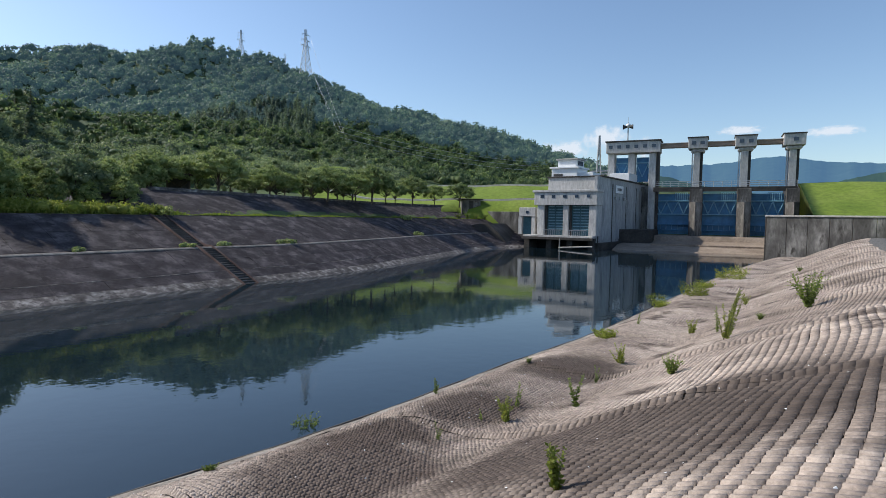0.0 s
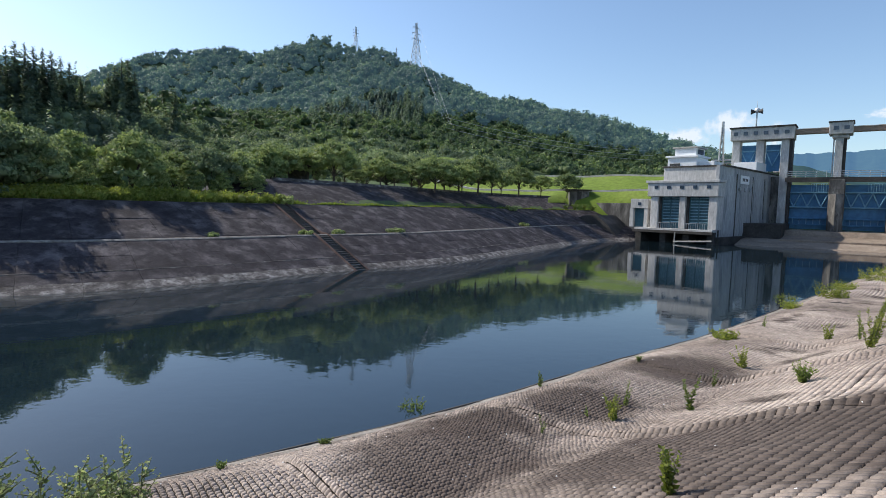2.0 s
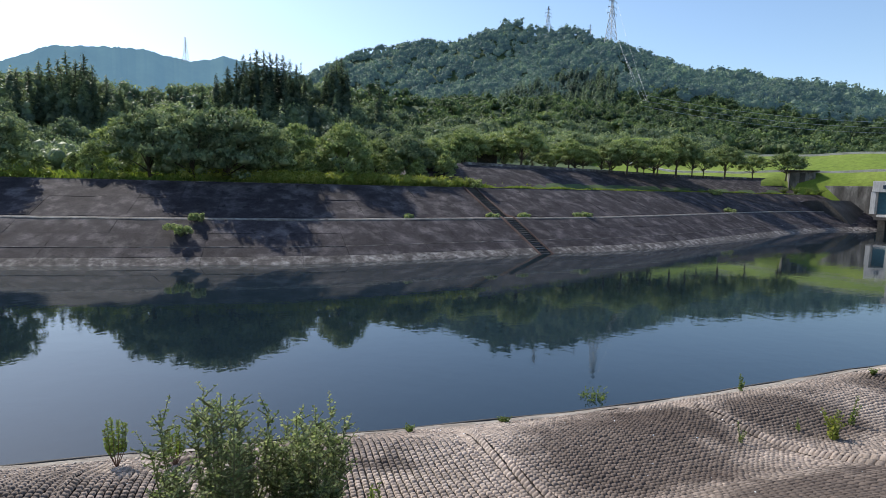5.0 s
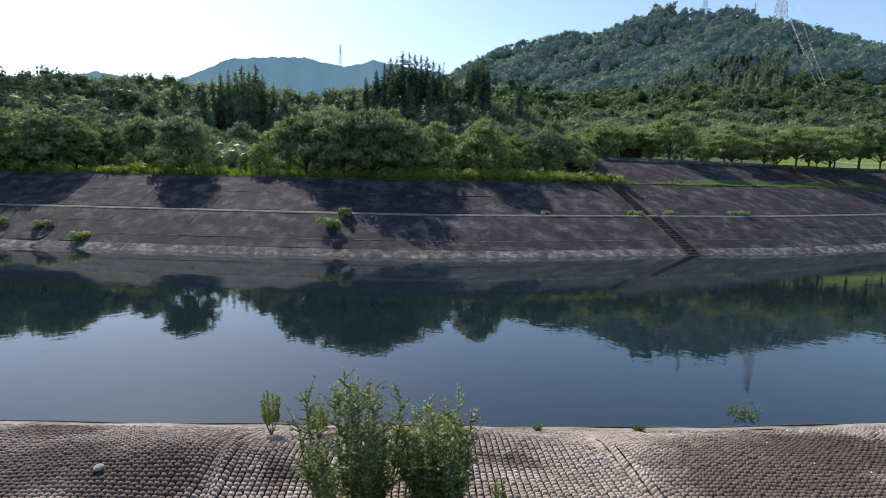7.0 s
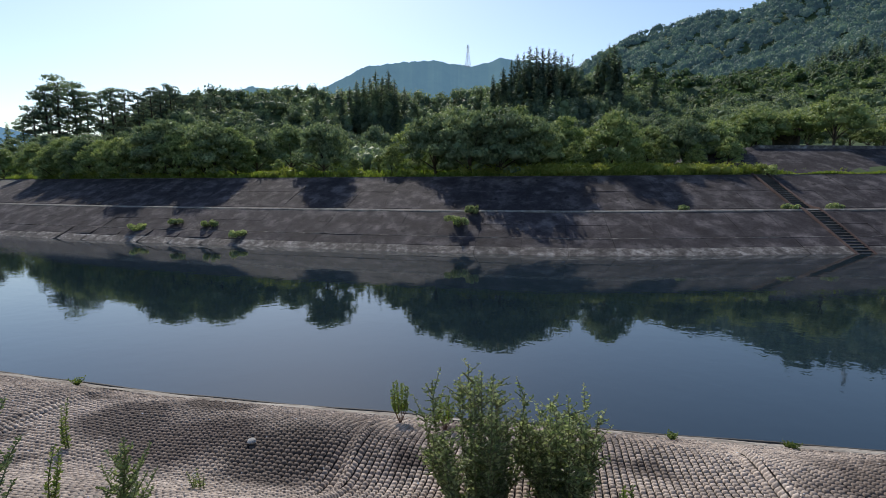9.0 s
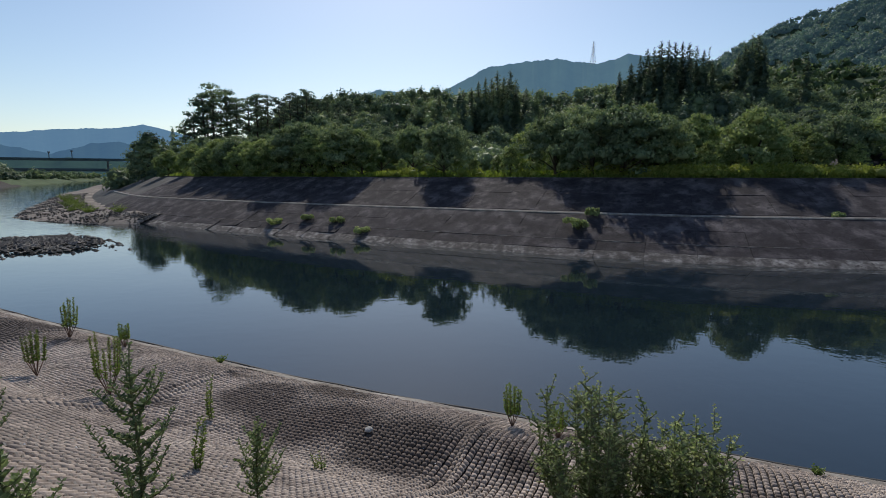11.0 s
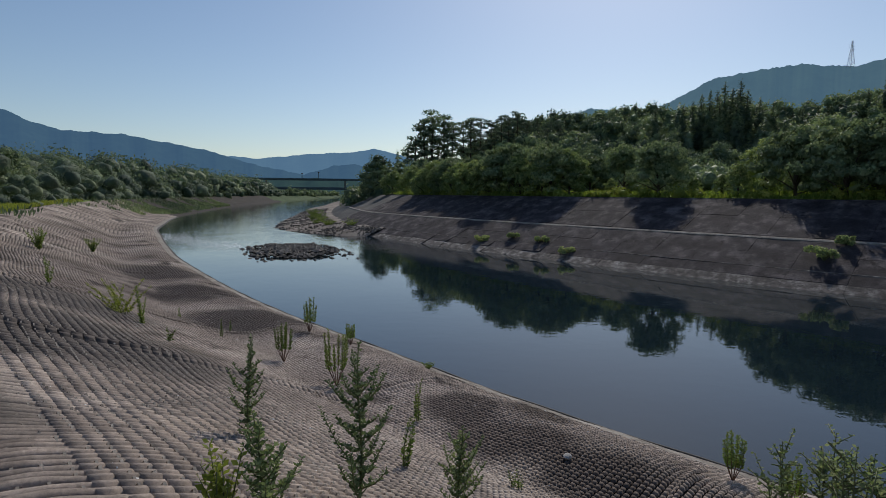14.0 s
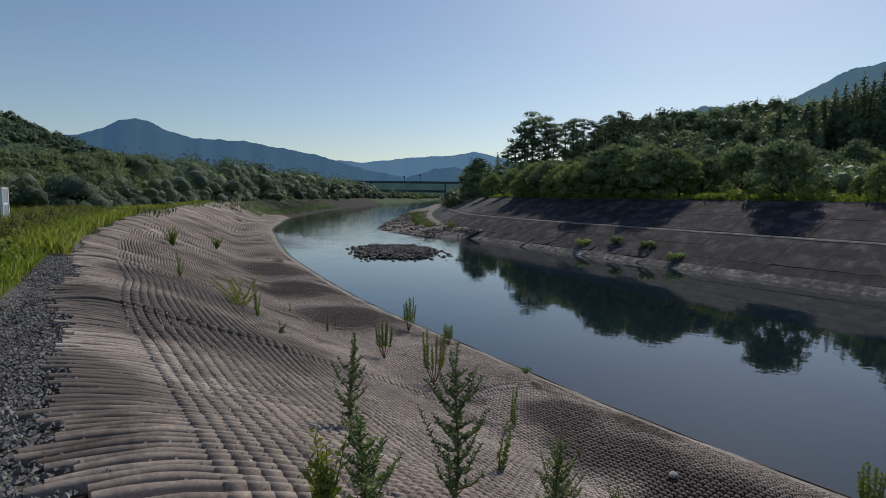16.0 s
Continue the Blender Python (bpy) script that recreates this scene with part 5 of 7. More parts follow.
settle(pine(1, 18.5, 11.0, "tall red pine with flat layered crown on the hill"), tip_spots(PIN, 17.8, rngT), "hill pines")


def woodland(name, spots, kinds, mat, label):
    """Many far crowns joined into one mesh. Spots: (x, y, z, size)."""
    rng = np.random.RandomState(len(spots))
    cards, bv, bf, o = [], [], [], 0
    for x, y, z, s in spots:
        q, v, f = kinds[rng.randint(len(kinds))]
        t = rng.uniform(0, 6.283)
        c, sn = math.cos(t), math.sin(t)
        r = np.array([[c, -sn, 0], [sn, c, 0], [0, 0, 1]])
        grow = np.array([s, s, s * rng.uniform(0.85, 1.25)])
        cards.append((q @ r.T) * grow + [x, y, z])
        bv.append((v @ r.T) * grow + [x, y, z])
        bf.append(f + o)
        o += len(v)
    return part(name, foliage(name, (np.vstack(bv), np.vstack(bf)), cards, mat), None, None, label, "woodland", "stuff")


def crown_kind(seed, lobes, n, size):
    """A far crown one metre in radius."""
    rng = np.random.RandomState(seed)
    cs = np.column_stack([rng.uniform(-0.55, 0.55, (lobes, 2)), rng.uniform(0.0, 0.8, lobes)])
    rs = rng.uniform(0.26, 0.5, lobes) * (1.25 if lobes < 5 else 1.0)
    return (leaf_cloud(rng, cs, rs * 1.12, n, size, 0.8, 0.2), *blobs(rng, cs - [0, 0, 0.08], rs * 0.74, 0.8, 0.3))


def spire_kind(seed, n, size):
    rng = np.random.RandomState(seed)
    z = 3.2 * (1 - np.sqrt(rng.uniform(0, 1, n)))
    r = 0.8 * (1 - z / 3.2) * rng.uniform(0.6, 1, n)
    a = rng.uniform(0, 6.283, n)
    c = np.stack([np.cos(a) * r, np.sin(a) * r, z - 0.4], 1)
    out = np.stack([np.cos(a), np.sin(a), np.full(n, -0.5)], 1) * size
    side = np.stack([-np.sin(a), np.cos(a), np.zeros(n)], 1) * size * 0.6
    zs = np.array([0.2, 0.6, 1.0, 1.4, 1.8])
    core = blobs(rng, np.column_stack([zs * 0, zs * 0, zs - 0.3]), 0.66 * (1 - zs / 3.0), 1.1, 0.25)
    return (np.stack([c - out, c + side, c + out, c - side], 1), *core)


def scatter(seed, n, az0, az1, d0, d1, size, keep):
    rng = np.random.RandomState(seed)
    az = rng.uniform(az0, az1, n)
    d = np.sqrt(rng.uniform(d0 ** 2, d1 ** 2, n))
    xy = np.stack([-np.sin(np.radians(az)) * d, np.cos(np.radians(az)) * d], 1)
    z = land(xy)
    ok = keep(az, d, z, xy)
    return [(x, y, zz, s) for (x, y), zz, s in zip(xy[ok], z[ok], rng.uniform(*size, n)[ok])]


def off_bank(lo):
    def test(az, d, z, xy):
        return FAR.away(xy)[0] > lo
    return test


leafy_kinds = [crown_kind(30 + k, 17, 1500, 0.024) for k in range(4)]
fine_kinds = [crown_kind(20 + k, 11, 430, 0.056) for k in range(5)]
mid_kinds = [crown_kind(k, 8, 230, 0.092) for k in range(6)]
far_kinds = [crown_kind(40 + k, 4, 54, 0.15) for k in range(8)]
bank_kinds = [crown_kind(60 + k, 13, 620, 0.042) for k in range(5)]
spires = [spire_kind(70 + k, 110, 0.15) for k in range(4)]
woodland("woodland", scatter(1, 1350, 4, 98, 138, 218, (2.8, 4.6), off_bank(44)), mid_kinds, M_wood, "dense dark green wood on the middle hill")
woodland("meadow_wood", scatter(9, 560, 27, 97, 73, 138, (2.2, 4.4), off_bank(33)), fine_kinds, M_leaf, "uneven green trees and thicket behind the meadow")
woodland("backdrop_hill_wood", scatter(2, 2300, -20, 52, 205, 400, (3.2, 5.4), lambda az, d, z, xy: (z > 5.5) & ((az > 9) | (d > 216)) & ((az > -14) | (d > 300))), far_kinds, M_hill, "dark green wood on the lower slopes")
woodland("backdrop_mountain_wood", scatter(3, 6200, -20, 50, 380, 720, (3.4, 8.0), lambda az, d, z, xy: z > 16), far_kinds, M_mount, "green broadleaf wood over the mountain, haze painted in as a glow")
woodland("conifer_plantation", scatter(4, 1100, 13, 36, 330, 440, (3.4, 4.6), lambda az, d, z, xy: z > 16), spires, M_conif, "dark band of planted conifers on the slope")
woodland("conifer_grove", scatter(6, 90, 38, 68, 150, 200, (2.4, 3.8), lambda az, d, z, xy: z > 12), spires, M_conif, "dark conifers among the hill wood")
woodland("side_hill_wood", scatter(7, 700, 128, 152, 280, 440, (3.6, 5.6), lambda az, d, z, xy: z > 9), far_kinds, M_conif, "dark wood on the hill behind the near bank")


# near bank's downstream wood
# (bearing, elevation) of the treetops, fitted to the camera's view
CANOPY = [(100, 0.3), (105, 0.5), (108.3, 1.5), (113.5, 2.75), (118.3, 3.5), (122.7, 3.65), (130.5, 3.9), (140, 4.1)]


def canopy_height(x, y, ground):
    """The height that brings a treetop there to the skyline set for the camera's view."""
    az, d = math.degrees(math.atan2(-x, y)) % 360, math.hypot(x, y)
    return 5 + d * math.tan(radians(float(np.interp(az, [c[0] for c in CANOPY], [c[1] for c in CANOPY])))) - ground


def bank_wood():
    rng = np.random.RandomState(8)
    spots = []
    for a in np.arange(A_CAM + 40, A_CAM + 430, 3.3):
        for s in (15.5, 20, 26, 34, 46):
            q = NEAR.at(a + rng.uniform(-1.5, 1.5), s + rng.uniform(-2.5, 2.5))
            z = land_at(*q)
            h = min(13.0, canopy_height(q[0], q[1], z)) * rng.uniform(0.52, 1.04) * (0.75 if s < 18 else 1.0)
            if h > 2.0:
                spots.append((q[0], q[1], z, h / 1.22))
    close = [p for p in spots if math.hypot(p[0], p[1]) < 150]
    woodland("bank_wood", close, leafy_kinds, M_wood, "green riverside wood along the bank downstream")
    woodland("far_bank_wood", [p for p in spots if math.hypot(p[0], p[1]) >= 150 and p[3] > 2.4], bank_kinds, M_wood, "dark green riverside wood further downstream")
    more = []
    for a in np.arange(A_CAM + 430, A_CAM + 760, 7):
        for s in (12, 22, 36):
            q = NEAR.at(a + rng.uniform(-3, 3), s + rng.uniform(-3, 3))
            more.append((q[0], q[1], land_at(*q) - 0.5, rng.uniform(3.0, 5.2)))
    a0 = float(FAR.away(np.array([[-95.0, -18.0]]))[1][0])
    for a in np.arange(a0 + 20, a0 + 560, 6):
        for s in (9, 17, 28, 42):
            q = FAR.at(a + rng.uniform(-3, 3), s + rng.uniform(-3, 3))
            more.append((q[0], q[1], land_at(*q) - 0.5, rng.uniform(2.6, 5.0)))
    woodland("downstream_wood", more, mid_kinds, M_wood, "dark green trees on both banks far downstream")
    t = broadleaf(9, 9.0, 9.6, M_leaf, 4200, 0.16, 0.04, "rounded dark green tree on the near bank downstream")
    st = []
    for k, (a, s) in enumerate(((26, 25), (31, 19), (35, 23), (39, 19), (43, 23), (48, 20), (53, 19), (58, 18), (63, 18), (30, 31), (40, 30), (50, 28), (68, 18), (74, 17.5), (80, 18), (22, 32), (45, 37), (60, 27), (35, 40), (26, 42), (18, 34), (88, 18))):
        q = NEAR.at(A_CAM + a, s)
        z = land_at(*q)
        st.append((q[0], q[1], z, rng.uniform(0, 360), max(0.4, min(1.3, canopy_height(q[0], q[1], z) / 9.0)) * rng.uniform(0.86, 1.02)))
    settle(t, st, "near bank trees")


bank_wood()


# ---------------------------------------------------------------- distance: ranges and clouds
def far_range(name, rows, dist, mat, label, seed, ragged=1.0):
    """A distant ridge as a front slope, its ragged wooded skyline shaped to the camera's view. Rows: (bearing,
    elevation).
    """
    rng = np.random.RandomState(seed)
    az = np.arange(rows[0][0], rows[-1][0], 0.12)
    el = np.interp(az, [r[0] for r in rows], [r[1] for r in rows])
    h = 5 + dist * np.tan(np.radians(el))
    rough = np.convolve(rng.normal(size=len(az) + 8), np.ones(5) / 5, "same")[4:-4] * dist * 0.0012 * ragged
    v, f = [], []
    for i, a in enumerate(az):
        for k, t in enumerate((0.0, 0.35, 0.7, 1.0)):
            p = bearing(a, dist * (0.72 + 0.28 * t))
            z = (h[i] + rough[i]) * t + dist * 0.006 * math.sin(a * 2.1 + k) * (t < 1) * t
            v.append((p[0], p[1], z if k else -5))
    for i in range(len(az) - 1):
        for k in range(3):
            o = i * 4 + k
            f.append((o, o + 4, o + 5, o + 1))
    part(name, mesh_of(name, v, f, mat), None, None, label, "mountains", "structure")


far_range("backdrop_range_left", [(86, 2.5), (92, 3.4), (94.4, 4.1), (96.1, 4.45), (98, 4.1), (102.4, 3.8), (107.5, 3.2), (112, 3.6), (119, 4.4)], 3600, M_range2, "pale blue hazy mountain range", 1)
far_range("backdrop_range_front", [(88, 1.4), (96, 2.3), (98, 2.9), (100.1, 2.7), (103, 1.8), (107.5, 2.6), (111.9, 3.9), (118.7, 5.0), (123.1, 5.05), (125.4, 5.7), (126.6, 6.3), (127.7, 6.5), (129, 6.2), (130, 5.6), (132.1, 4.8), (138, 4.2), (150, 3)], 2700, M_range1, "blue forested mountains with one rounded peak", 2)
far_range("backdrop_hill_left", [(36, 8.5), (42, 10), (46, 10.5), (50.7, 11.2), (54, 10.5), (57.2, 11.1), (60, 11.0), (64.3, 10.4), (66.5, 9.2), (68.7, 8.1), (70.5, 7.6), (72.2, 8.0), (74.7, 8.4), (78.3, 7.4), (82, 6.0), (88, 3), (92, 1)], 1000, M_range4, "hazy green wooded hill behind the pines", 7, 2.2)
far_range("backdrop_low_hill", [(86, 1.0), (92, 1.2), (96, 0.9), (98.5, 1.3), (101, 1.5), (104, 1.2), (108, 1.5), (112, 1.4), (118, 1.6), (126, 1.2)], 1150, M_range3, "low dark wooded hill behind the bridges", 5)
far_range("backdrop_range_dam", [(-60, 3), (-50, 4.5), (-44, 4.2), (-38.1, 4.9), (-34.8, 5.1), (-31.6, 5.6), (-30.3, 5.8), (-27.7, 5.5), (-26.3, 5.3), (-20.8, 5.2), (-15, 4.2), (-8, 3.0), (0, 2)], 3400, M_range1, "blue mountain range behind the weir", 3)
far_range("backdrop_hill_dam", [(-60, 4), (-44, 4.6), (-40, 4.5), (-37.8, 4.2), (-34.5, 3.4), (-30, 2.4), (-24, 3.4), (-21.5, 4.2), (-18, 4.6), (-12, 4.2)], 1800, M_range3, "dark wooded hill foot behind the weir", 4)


def cloud_material():
    m, nt, b, out = material("cloud_vapour")
    tc = nt.nodes.new("ShaderNodeTexCoord")
    oi = nt.nodes.new("ShaderNodeObjectInfo")
    add = nt.nodes.new("ShaderNodeVectorMath")
    add.operation = "MULTIPLY_ADD"
    add.inputs[1].default_value = (2.2, 1, 1.0)
    nt.links.new(tc.outputs["Object"], add.inputs[0])
    nt.links.new(oi.outputs["Location"], add.inputs[2])
    n = noise_of(nt, add.outputs[0], 1.5, 9.0, 0.62)
    g = nt.nodes.new("ShaderNodeTexGradient")
    g.gradient_type = "SPHERICAL"
    nt.links.new(tc.outputs["Object"], g.inputs["Vector"])
    f = nt.nodes.new("ShaderNodeMath")
    f.operation = "MULTIPLY_ADD"
    nt.links.new(n, f.inputs[0])
    f.inputs[1].default_value = 1.5
    nt.links.new(g.outputs["Fac"], f.inputs[2])
    a = ramp(nt, f.outputs[0], [(0.88, (0, 0, 0)), (1.0, (0.2, 0.2, 0.2)), (1.0, (1, 1, 1))])
    a.node.color_ramp.elements[0].position, a.node.color_ramp.elements[1].position, a.node.color_ramp.elements[2].position = 0.0, 0.45, 1.0
    r = nt.nodes.new("ShaderNodeMapRange")
    r.interpolation_type = "SMOOTHSTEP"
    r.inputs["From Min"].default_value, r.inputs["From Max"].default_value = 0.95, 1.5
    r.inputs["To Min"].default_value, r.inputs["To Max"].default_value = 0.0, 0.85
    nt.links.new(f.outputs[0], r.inputs["Value"])
    # Sunlit white given to the sheet as its own glow.
    e = nt.nodes.new("ShaderNodeEmission")
    e.inputs["Color"].default_value = (0.8, 0.86, 0.95, 1)
    e.inputs["Strength"].default_value = 0.95
    clear = nt.nodes.new("ShaderNodeBsdfTransparent")
    x = nt.nodes.new("ShaderNodeMixShader")
    nt.links.new(r.outputs["Result"], x.inputs[0])
    nt.links.new(clear.outputs[0], x.inputs[1])
    nt.links.new(e.outputs[0], x.inputs[2])
    nt.links.new(x.outputs[0], out.inputs["Surface"])
    return m


M_vapour = cloud_material()


def cloud(az, el, wide, high):
    """A thin far bank of vapour, a glowing sheet behind the ranges, turned to face the camera."""
    d = 4300
    p = bearing(az, d)
    me = mesh_of("cloud", [(-1, 0, -1), (1, 0, -1), (1, 0, 1), (-1, 0, 1)], [(0, 1, 2, 3)], M_vapour)
    ob = part("cloud", me, None, None, "small white fair-weather cloud low over the mountains", "cloud", "structure")
    ob.matrix_world = pose(p[0], p[1], 5 + d * math.tan(radians(el)), 0, 0, az) @ Matrix.Diagonal((d * math.tan(radians(wide)), 1, d * math.tan(radians(high)), 1))


for c in ((-12.2, 7.0, 3.0, 1.2), (-16.0, 7.9, 2.8, 1.6), (-27.6, 8.2, 2.6, 0.6), (-9.2, 6.4, 2.2, 0.9), (-19.4, 6.9, 2.6, 1.2), (-34.5, 7.7, 3.2, 0.6)):
    cloud(*c)


# ---------------------------------------------------------------- weeds and bushes on the banks
def leaves_on(rng, paths, step, size, slim=0.24, up=0.7):
    """Slim leaves along stems, pointing out and up."""
    out = []
    for p in paths:
        p = np.asarray(p, float)
        seg = np.linalg.norm(np.diff(p, axis=0), axis=1)
        at = np.arange(0.04, seg.sum(), step)
        cum = np.r_[0, np.cumsum(seg)]
        for k, d in enumerate(at):
            c = np.array([np.interp(d, cum, p[:, i]) for i in range(3)])
            a = 2.4 * k + rng.uniform(-0.5, 0.5)
            tip = np.array([math.cos(a), math.sin(a), up + rng.uniform(-0.5, 0.5)])
            tip /= np.linalg.norm(tip)
            side = np.cross(tip, rng.normal(size=3))
            side /= np.linalg.norm(side)
            s = size * rng.uniform(0.6, 1.25) * (1 - 0.45 * d / cum[-1])
            out.append([c, c + tip * s * 0.5 + side * s * slim, c + tip * s, c + tip * s * 0.5 - side * s * slim])
    return np.array(out)


def stem_path(rng, foot, lean, height, bend=0.12, n=5):
    a = rng.uniform(0, 6.283)
    return [(foot[0] + lean[0] * (k / (n - 1)) ** 1.4 + bend * height * math.cos(a) * math.sin(k * 0.9) * 0.3,
             foot[1] + lean[1] * (k / (n - 1)) ** 1.4 + bend * height * math.sin(a) * math.sin(k * 0.9) * 0.3, height * k / (n - 1)) for k in range(n)]


def weed(seed, x, y, high, wide, kind, z=None):
    rng = np.random.RandomState(seed)
    if z is None:
        s, a = NEAR.away(np.array([[x, y]]))
        z = float(near_z(a, s)[0]) + 0.01
    name, label, cat, mat, stem_mat = {
        "s": ("weed", "thin green weed growing from a joint in the concrete", "weed", M_weed, M_stem),
        "t": ("tall_weed", "tall leafy green weed with side shoots on the concrete slope", "weed", M_mugwort, M_stem),
        "u": ("candelabra_weed", "upright many-stemmed weed with reddish lower stems", "weed", M_weed, M_stemr),
        "y": ("yellow_weed", "yellow-green leafy weed on the concrete slope", "weed", M_weedy, M_stem),
        "b": ("low_bush", "low round green bush in a joint of the concrete", "bush", M_weed, M_stem),
        "B": ("low_bush", "round pale green bush in a joint of the far slab bank", "bush", M_willow, M_stem),
        "g": ("grass_clump", "yellow-green grass clump at the water's edge", "grass", M_weedy, M_stem),
        "W": ("willow_bush", "large grey-green willow bush on the concrete slope", "bush", M_willow, M_stem)}[kind]
    t = thing(name, label, cat, pose(x, y, z, 0, 0, 0))
    paths, radius = [], 0.006 + 0.006 * high
    if kind == "s":
        for k in range(3):
            paths.append(stem_path(rng, rng.uniform(-0.03, 0.03, 2), rng.uniform(-0.35, 0.35, 2) * wide, high * (1 if k == 0 else rng.uniform(0.5, 0.9))))
        step, size = 0.009, max(0.05, wide * 0.2)
    elif kind == "t":
        main = stem_path(rng, (0, 0), rng.uniform(-0.08, 0.08, 2), high, 0.06, 7)
        paths.append(main)
        for k in range(34):
            h = high * (0.06 + 0.8 * k / 34)
            r = wide * 0.46 * (1 - 0.8 * (k / 34) ** 1.9) * rng.uniform(0.25, 1.2)
            a = 2.4 * k
            f = np.array([np.interp(h, [p[2] for p in main], [p[i] for p in main]) for i in (0, 1)])
            lift = rng.uniform(0.45, 1.5)
            paths.append([(f[0], f[1], h), (f[0] + math.cos(a) * r * 0.55, f[1] + math.sin(a) * r * 0.55, h + r * lift * 0.4), (f[0] + math.cos(a) * r, f[1] + math.sin(a) * r, h + r * lift)])
        step, size = 0.007, 0.06
    elif kind == "u":
        for k in range(8):
            a = 0.785 * k
            r = wide * 0.5 * rng.uniform(0.3, 1.0)
            paths.append([(0, 0, 0), (math.cos(a) * r * 0.8, math.sin(a) * r * 0.8, high * 0.35), (math.cos(a) * r, math.sin(a) * r, high * rng.uniform(0.75, 1.0))])
        step, size = 0.0052, 0.075
    elif kind == "y":
        for k in range(9):
            paths.append(stem_path(rng, rng.uniform(-0.12, 0.12, 2) * wide, rng.uniform(-0.5, 0.5, 2) * wide, high * rng.uniform(0.55, 1.0)))
        step, size = 0.014, 0.085
    elif kind in "bB":
        for k in range(30 if kind == "b" else 80):
            a, r = 2.4 * k, wide * 0.5 * rng.uniform(0.15, 1.0)
            paths.append([(0, 0, 0), (math.cos(a) * r * 0.6, math.sin(a) * r * 0.6, high * 0.55), (math.cos(a) * r, math.sin(a) * r, high * rng.uniform(0.5, 1.0))])
        step, size = 0.02 + 0.008 * wide, 0.055 + 0.045 * wide
    elif kind == "g":
        for k in range(40):
            a, r = 2.4 * k, wide * 0.5 * math.sqrt(rng.uniform(0, 1))
            f = (math.cos(a) * r, math.sin(a) * r)
            paths.append(stem_path(rng, f, rng.uniform(-0.3, 0.3, 2), high * rng.uniform(0.5, 1.0), 0.1, 4))
        step, size = 0.06, 0.2
    else:
        for k in range(34):
            a, r = 2.4 * k, wide * 0.5 * math.sqrt(rng.uniform(0.02, 1))
            h = high * rng.uniform(0.5, 1.04) * (1 - 0.5 * (r / wide) ** 1.3)
            main = [(math.cos(a) * r * 0.5, math.sin(a) * r * 0.5, -0.03), (math.cos(a) * r * 0.85, math.sin(a) * r * 0.85, h * 0.35), (math.cos(a) * r * 0.98, math.sin(a) * r * 0.95, h * 0.78), (math.cos(a) * r, math.sin(a) * r, h)]
            paths.append(main)
            for q in range(22):
                b, up = rng.uniform(0, 6.283), rng.uniform(0.04, 0.97)
                f = np.array([np.interp(up * h, [m[2] for m in main], [m[i] for m in main]) for i in (0, 1)] + [up * h])
                reach = rng.uniform(0.1, 0.26)
                paths.append([tuple(f), tuple(f + [math.cos(b) * reach, math.sin(b) * reach, reach * rng.uniform(0.2, 1.2)])])
        step, size = 0.023, 0.078
    if kind == "u":
        for p in paths:
            part("stem", mesh_of("stem", *limb(p, radius * 0.8, radius * 0.3, 4), stem_mat), None, t)
    else:
        part("stem", mesh_of("stem", *limb(paths[0], radius, radius * 0.3, 5), stem_mat), None, t)
        part("side_shoot", mesh_of("side_shoot", *joined([limb(p, radius * 0.6, radius * 0.25, 4) for p in paths[1:]]), stem_mat), None, t, kind="stuff")
    lv = leaves_on(rng, paths, step, size, 0.3 if kind in "bByW" else 0.24, 0.3 if kind == "W" else 0.7)
    if kind == "B":
        cs = np.column_stack([rng.uniform(-0.34, 0.34, (11, 2)) * wide, rng.uniform(0.2, 0.75, 11) * high])
        lv = leaf_cloud(rng, cs, rng.uniform(0.1, 0.2, 11) * wide, 700, 0.06 + 0.02 * wide, 0.8, 0.2)
    if kind in ("u", "t"):
        lv = lv[lv[:, 0, 2] > high * (0.3 if kind == "u" else 0.12)]
    v, f = quads([lv])
    part("leaves", mesh_of("leaves", v, f, mat, smooth=False), None, t, kind="stuff")
    return t


